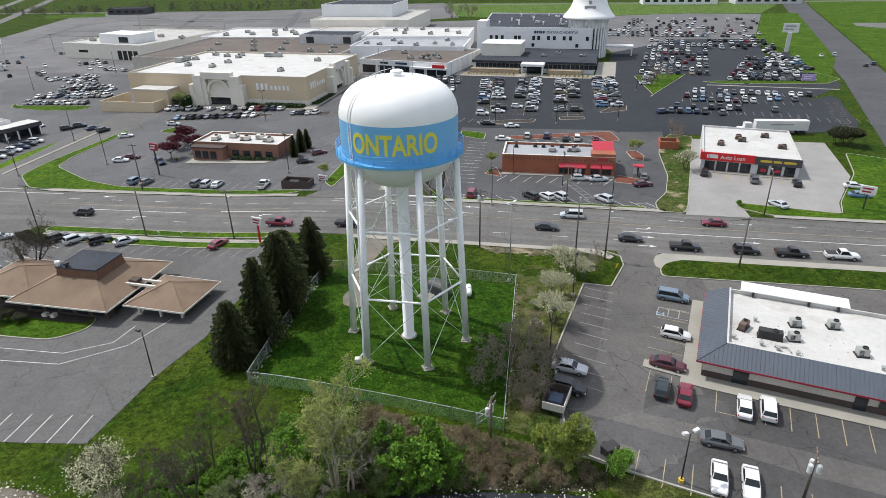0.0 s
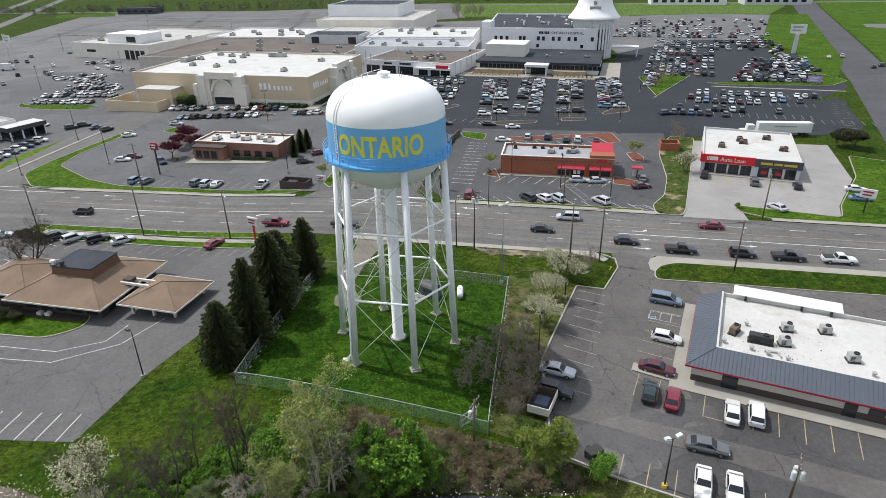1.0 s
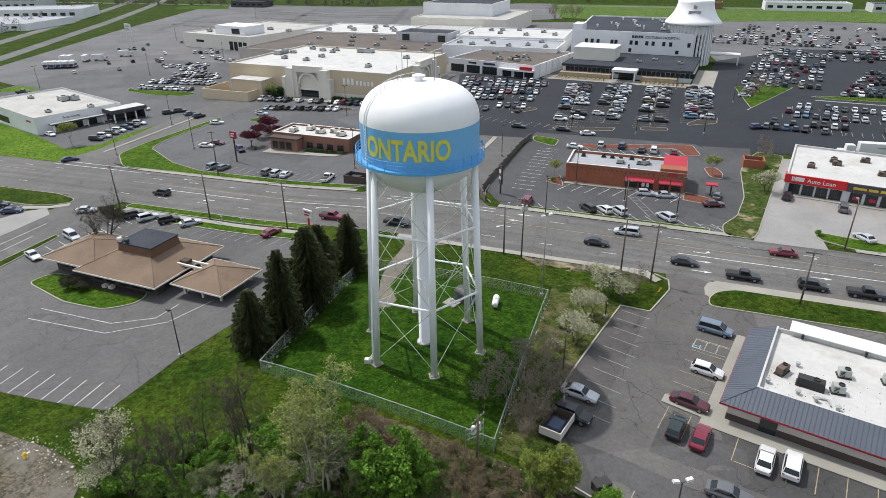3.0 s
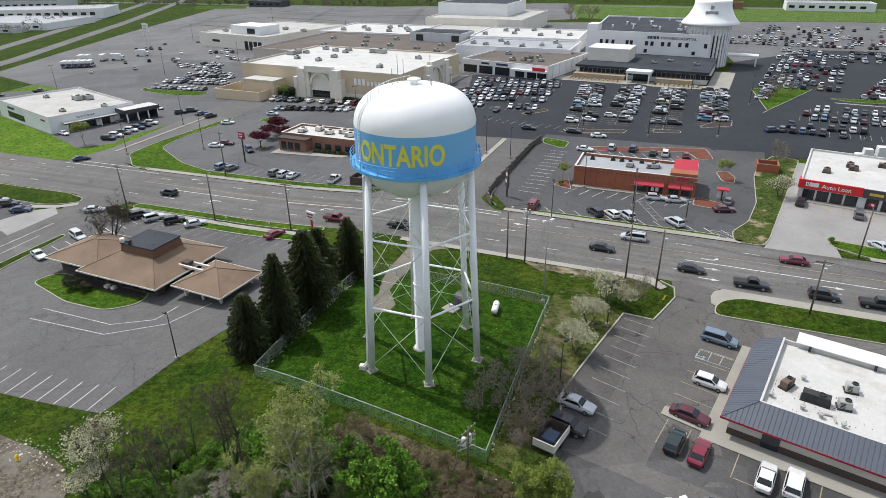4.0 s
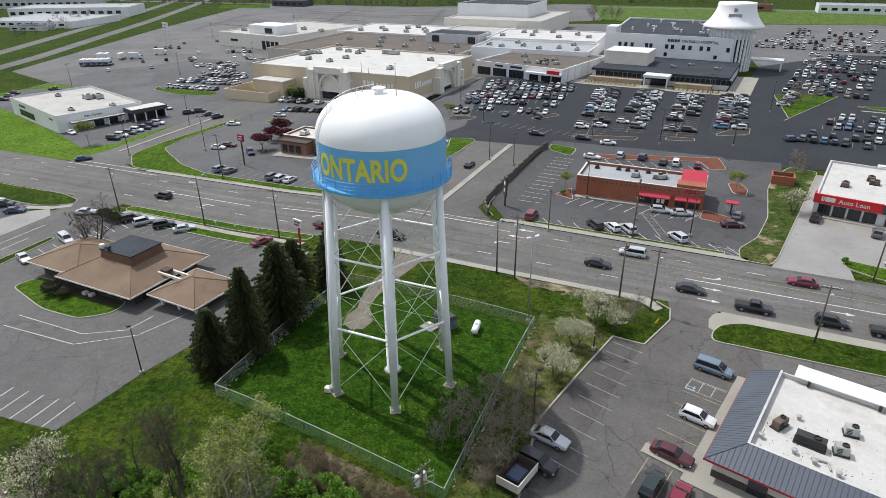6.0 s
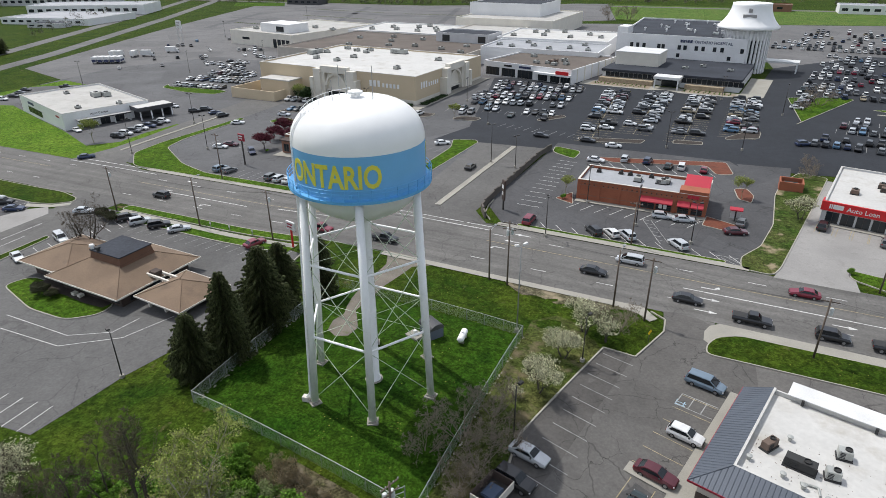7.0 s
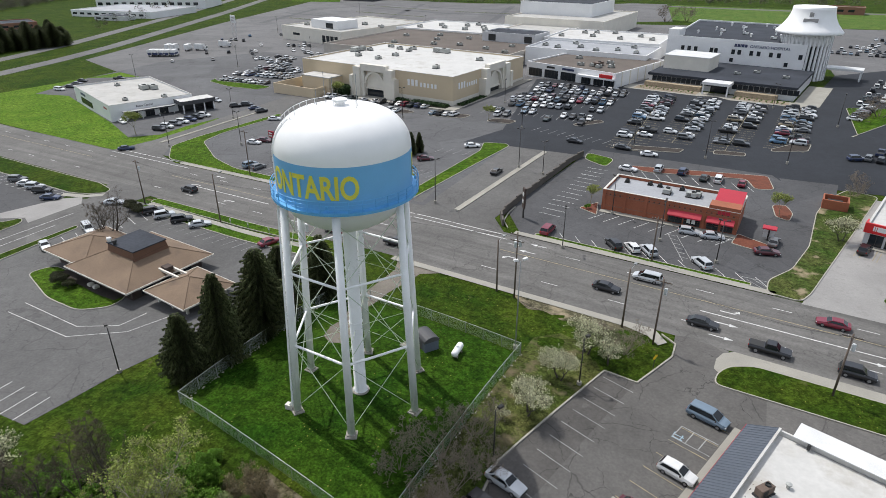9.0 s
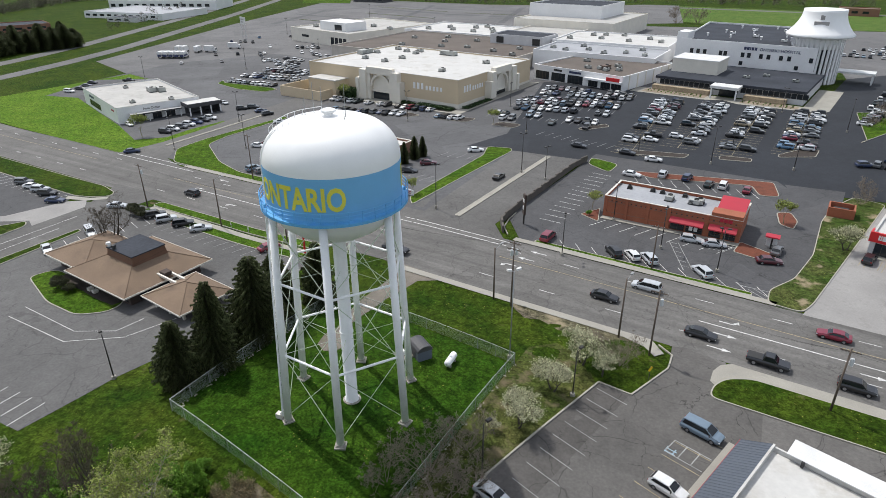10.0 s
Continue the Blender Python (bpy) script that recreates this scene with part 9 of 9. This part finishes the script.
for x, y, t, s in ((-17.2, 52.6, 40, 1.1), (-21.0, 56.6, 130, 0.7), (-16.2, 56.0, 220, 1.0), (-32.8, 47.4, 10, 0.9), (-18.2, 58.6, 300, 0.7), (-12.2, 54.4, 75, 1.0), (-22.8, 50.2, 160, 0.8), (-15.0, 60.2, 350, 0.6), (-4.6, 53.2, 200, 0.7), (-0.6, 52.4, 20, 0.6)):
    again(weeds, x, y, t, s)
for x, y, t, s in ((-9.6, 53.0, 110, 0.9), (-5.4, 51.4, 250, 1.0), (-11.4, 51.6, 20, 0.9), (-4.4, 49.6, 170, 1.1), (-24.0, 46.6, 40, 0.9), (-28.4, 46.8, 280, 0.8), (-34.4, 47.0, 60, 0.7), (0.6, 50.4, 300, 0.9), (2.6, 50.2, 190, 0.7), (9.2, 50.4, 80, 0.6), (11.4, 54.4, 210, 0.5), (-19.6, 46.4, 150, 0.9), (-10.4, 46.6, 200, 1.0), (3.6, 54.6, 15, 0.5), (7.4, 53.0, 140, 0.6), (-2.6, 54.6, 260, 0.7), (6.0, 55.4, 330, 0.45), (-7.8, 56.0, 70, 0.6), (11.6, 52.6, 190, 0.55), (1.4, 53.4, 110, 0.6), (13.8, 50.8, 240, 0.5)):
    again(under, x, y, t, s)
for x, y, t, s in ((-9.0, 58.6, 10, 1.0), (-6.4, 57.4, 70, 0.9), (-3.6, 56.4, 150, 0.8), (2.4, 55.6, 40, 0.8), (6.8, 51.4, 100, 1.0), (8.6, 53.6, 160, 0.7), (2.2, 51.0, 220, 0.9), (10.6, 51.2, 280, 0.9), (5.0, 50.8, 330, 0.8), (-0.6, 55.2, 150, 0.7), (12.2, 50.4, 200, 0.7), (0.4, 50.4, 260, 0.7), (15.2, 51.0, 30, 0.6), (8.6, 50.4, 75, 0.7)):
    again(brush, x, y, t, s)
# weeds and low shrubs that fill the ground between the bare stems
rnd = random.Random(61)
for k in range(46):
    x = rnd.uniform(-33, -12)
    y = rnd.uniform(45.5, 53.5 + 3.5 * rnd.random() * (x > -24))
    again((under, weeds, under)[k % 3], x, y, rnd.uniform(0, 360), rnd.uniform(0.4, 0.85))
again(lime, 10.9, 55.4, 130, 0.4)
for x, y, t, s in ((11.6, 65.6, 70, 0.85), (11.9, 74.4, 210, 0.75), (5.4, 66.4, 30, 0.6), (10.4, 62.0, 300, 0.6), (26.6, 99.4, 200, 0.75), (23.8, 100.2, 150, 0.6), (14.6, 69.6, 250, 0.6), (73.4, 187.0, 60, 0.55), (71.6, 182.5, 170, 0.5), (74.4, 193.5, 250, 0.5)):
    again(grey, x, y, t, s)
for x, y, t, s in ((18.8, 89.6, 120, 0.95), (-36.6, 50.9, 60, 1.25), (-35.4, 47.2, 200, 0.8), (13.8, 78.4, 300, 0.35), (14.6, 84.8, 80, 0.3)):
    again(white1, x, y, t, s)
again(white2, 24.6, 96.0, 90, 0.7)
again(white2, 63.6, 153.4, 200, 0.95)
for x, y, t, s in ((-80.4, 196.5, 50, 1.1), (-74.6, 186.6, 130, 1.0), (-81.0, 189.0, 210, 0.9)):
    again(plum, x, y, t, s)
for x, y, t, s in ((13.6, 156.6, 30, 0.6), (53.7, 163.4, 100, 0.7), (-28.8, 152.6, 200, 0.55), (-30, 222.5, 300, 0.7), (-100, 244, 60, 0.9)):
    again(gold, x, y, t, s)
for x, y, t, s in ((96, 272, 0, 1.2), (88, 262, 90, 0.7), (15, 560, 30, 2.0), (30, 566, 80, 1.8)):
    again(grey, x, y, t, s)
for x, y, t, s in ((66.4, 128.4, 10, 0.4), (-31.0, 90.2, 60, 0.6), (-34.4, 113.4, 200, 0.35), (-82, 177.8, 90, 0.3), (-76.5, 177.0, 40, 0.3), (13.6, 153.4, 10, 0.4)):
    again(leafy2, x, y, t, s)


dark_bush = broadleaf("overgrown_shrub", "large dark overgrown shrub beside the forecourt", 24, 4.6, 0.9, 0.07, (5, 4, 4), 6, 5, 0.2, DARK_SHRUB, TWIG, (117.5, 172.0), stems=4, low=0.24, category="shrub")
for x, y, t, s in ((114.5, 173.6, 80, 0.8), (-88.2, 122.6, 20, 0.42), (-86.0, 121.8, 130, 0.36), (-83.6, 121.0, 260, 0.36), (-90.2, 124.0, 200, 0.3), (-72.8, 89.6, 60, 0.42), (-69.5, 89.0, 170, 0.3)):
    again(dark_bush, x, y, t, s)


for k in range(17):
    u = k / 16
    again(s3, -349 - 5 * math.sin(5 * u) - 6 * (k % 2), 276 + 52 * u, 50 * k, 1.25 + 0.15 * (k % 3), 0.82 + 0.1 * (k % 4))


# clipped hedges: a core of leaves, uneven outside
def hedge(u0, u1, v0, v1, h, x, y, ang, seed, label="clipped dark green hedge by the store wall"):
    rnd = random.Random(seed)
    out = ([], [])
    n = int((u1 - u0) * (v1 - v0) * h * 24) + 60
    for _ in range(n):
        c = Vector((rnd.uniform(u0, u1), rnd.uniform(v0, v1), h * rnd.random() ** 0.6))
        leaf(out, c, 0.27, rnd)
    p = fr(x, y, ang, 0, 0)
    root = thing("hedge", label, "hedge", (x, y, gz(x, y) + 0.1), ang)
    raw_mesh("foliage", *out, LEAF_DARK, root)


hedge(53, 59, -3.4, -0.8, 2.3, -126.0, 261.9, -13.6, 1)
hedge(61, 77.4, -4.0, -0.8, 2.6, -126.0, 261.9, -13.6, 2)
hedge(79, 82, 1, 20, 2.6, -126.0, 261.9, -13.6, 3)
hedge(23.5, 30, -7, -1.0, 4.4, -126.0, 261.9, -13.6, 4, "tall dark evergreen screen by the annex")
hedge(12.5, 26, -2.3, -0.5, 1.2, -72.0, 180.5, -12.0, 5, "low dark shrubs along the grill restaurant")
for i, (u0, u1) in enumerate(((0, 22), (37, 55))):
    rnd = random.Random(40 + i)
    k = 0
    for u in np.arange(u0, u1, 1.9):
        for v in (-4.4, -6.2, -7.8):
            p = fr(16.8, 303.0, -15.5, u + rnd.uniform(-0.3, 0.3), v)
            again(leafy2, p[0], p[1], rnd.uniform(0, 360), 0.17)

# pale scraps and dead leaves strewn under the brush
rnd = random.Random(77)
out = ([], [])
for _ in range(900):
    x, y = rnd.uniform(-3, 16), rnd.uniform(45.5, 45.5 + 11 * rnd.random())
    leaf(out, Vector((x, y, gz(x, y) + 0.12 + 0.6 * rnd.random() ** 2)), rnd.uniform(0.05, 0.17), rnd)
scraps = new("ground_litter")
tagged(scraps, "pale scraps and dead leaves under the brush", "litter", kind="stuff")
raw_mesh("scraps", *out, FASCIA, scraps)

rnd = random.Random(78)
out = ([], [])
for _ in range(220):
    u = rnd.random()
    x, y = -52 + 14 * u + rnd.gauss(0, 1.0), 53.2 - 5.4 * u * u + rnd.gauss(-0.6, 0.9)
    leaf(out, Vector((x, y, gz(x, y) + 0.1)), rnd.uniform(0.06, 0.2), rnd)
stones = new("ground_litter")
tagged(stones, "pale stones and scraps along the gravel's edge", "litter", kind="stuff")
raw_mesh("scraps", *out, FASCIA, stones)

mk = thing("marker_sign", "tilted yellow marker sign on a dark post", "sign", (30.8, 97.4, gz(30.8, 97.4)), 20)
part("post", box(-0.04, -0.04, -0.3, 0.04, 0.04, 2.3), DARK_STEEL, mk)
bm = bmesh.new()
bx(bm, -0.15, -0.09, -0.42, 0.15, -0.05, 0.42)
bmesh.ops.rotate(bm, cent=(0, 0, 0), matrix=Matrix.Rotation(math.radians(24), 3, "Y"), verts=bm.verts)
bmesh.ops.translate(bm, vec=(0, 0, 1.95), verts=bm.verts)
part("panel", bm, HYDRANT, mk, "yellow sign panel")

# pale stones turned up along the fence's foot
rnd = random.Random(91)
bm = bmesh.new()
for _ in range(150):
    f = rnd.random()
    if rnd.random() < 0.6:
        x, y = -25.3 + 5.0 * f + rnd.gauss(0, 0.15), 68.6 + 32.0 * f
    else:
        x, y = 7.4 + 5.4 * f + rnd.gauss(0, 0.15), 59.0 + 34.0 * f
    r = rnd.uniform(0.05, 0.15)
    hit = bmesh.ops.create_icosphere(bm, subdivisions=1, radius=r)["verts"]
    for v in hit:
        v.co = Vector((v.co.x * rnd.uniform(0.8, 1.3), v.co.y * rnd.uniform(0.8, 1.3), v.co.z * 0.6)) + Vector((x, y, gz(x, y) + 0.05))
rubble = new("fence_stones")
tagged(rubble, "pale loose stones along the fence's foot", "stones", kind="stuff")
part("stones", bm, KERB, rubble)

hy = thing("fire_hydrant", "yellow fire hydrant at the gravel's edge", "hydrant", (-48.4, 50.7, gz(-48.4, 50.7)), 30)
bm = bmesh.new()
lathe(bm, [(0.0, 0.0), (0.22, 0.0), (0.22, 0.06), (0.15, 0.08), (0.14, 0.55), (0.2, 0.58), (0.2, 0.64), (0.15, 0.68), (0.12, 0.78), (0.0, 0.84)], 14)
part("barrel", bm, HYDRANT, hy, smooth=False)
for p, q in (((-0.3, 0, 0.45), (0.3, 0, 0.45)), ((0, -0.32, 0.4), (0, 0, 0.4))):
    bm = bmesh.new()
    tube(bm, p, q, 0.09, n=10)
    part("outlet", bm, HYDRANT, hy)

# dirt and scraps blown about the diner's roof
rnd = random.Random(91)
out = ([], [])
for _ in range(170):
    u, v = rnd.choice(((6.5, 9.5), (9.0, 5.6), (11.8, 10.0), (14.0, 6.0), (18.0, 11.0)))
    p = fr(33.5, 68.0, -24.5, min(31, max(4.2, rnd.gauss(u, 2.4))), min(18, max(4.2, rnd.gauss(v, 1.6))))
    leaf(out, Vector((p[0], p[1], 2.79)), rnd.uniform(0.04, 0.13), rnd)
debris = new("roof_debris")
tagged(debris, "dark scraps and dirt strewn over the diner roof", "litter", kind="stuff")
raw_mesh("scraps", *out, RUST, debris)

# ---- distance ----
def far_wood(name, label, boxes, seed, h, mat):
    """Distant woods: many ragged clumps of small leaves over thin stems."""
    rnd = random.Random(seed)
    out = ([], [])
    for x0, y0, x1, y1, n in boxes:
        for _ in range(n):
            u = rnd.random()
            c = Vector((x0 + (x1 - x0) * u + rnd.uniform(-14, 14), y0 + (y1 - y0) * u + rnd.uniform(-14, 14), 0))
            c.z = gz(c.x, c.y)
            hh = h * rnd.uniform(0.6, 1.2)
            for _ in range(150):
                a, r = rnd.uniform(0, 6.28), rnd.random() ** 0.5 * hh * 0.42
                z = hh * rnd.uniform(0.12, 1.0)
                r *= math.sin(min(1.0, z / hh) * 2.7 + 0.3)
                leaf(out, c + Vector((r * math.cos(a), r * math.sin(a), z)), 0.42, rnd)
    root = new(name)
    tagged(root, label, "woods", kind="stuff")
    raw_mesh("foliage", *out, mat, root)


WOOD_GREY = foliage("distant_budding_wood", (0.10, 0.095, 0.065), 0.3)
far_wood("distant_woods", "grey-green budding woods along the horizon", ((-900, 700, 900, 800, 420), (-400, 400, -470, 600, 14), (-560, 360, -700, 700, 220)), 1, 9, WOOD_GREY)


def far_building(x, y, ang, W, D, H, wall, roof, label, seed=0):
    r = block("distant_building", label, x, y, ang, W, D, H, wall, roof, "building")
    n = int(W // 8)
    for k in range(n):
        window(r, 2 + k * 8, 0, H * 0.35, 4.5, H * 0.3)
    return r


far_building(-492, 466, 3, 86, 62, 5.5, WALL_WHITE, ROOF_GREY, "long white warehouse beyond the highway")
far_building(-446, 448, 5, 30, 14, 3.6, WALL_GREY, ROOF_DARK, "low grey shed before the warehouse")
far_building(-530, 530, 20, 110, 50, 9, WALL_WHITE, ROOF_GREY, "grey-roofed warehouse beyond the highway")
far_building(-700, 600, 20, 160, 60, 9, WALL_GREY, ROOF_DARK, "dark-roofed works beyond the highway")
far_building(-470, 330, 62, 66, 30, 5, BRICK_TAN, ROOF_DARK, "brown low block beyond the highway")
far_building(-346, 706, -5, 40, 22, 6, WALL_DARKGREY, ROOF_DARK, "dark low building behind the far lot")
far_building(140, 668, -10, 30, 16, 6, BRICK_TAN, SHINGLE, "brown house beyond the field")
far_building(205, 655, -10, 70, 26, 7, WALL_WHITE, ROOF_GREY, "white low building beyond the field")
far_building(290, 640, -10, 60, 26, 7, WALL_GREY, ROOF_DARK, "grey low building beyond the field")
far_building(400, 560, -20, 50, 24, 6, WALL_WHITE, surf("blue_metal_roof", (0.05, 0.12, 0.28), 0.5), "blue-roofed building across the cross road")
far_building(330, 440, -20, 40, 24, 6, WALL_GREY, ROOF_GREY, "grey building across the cross road")
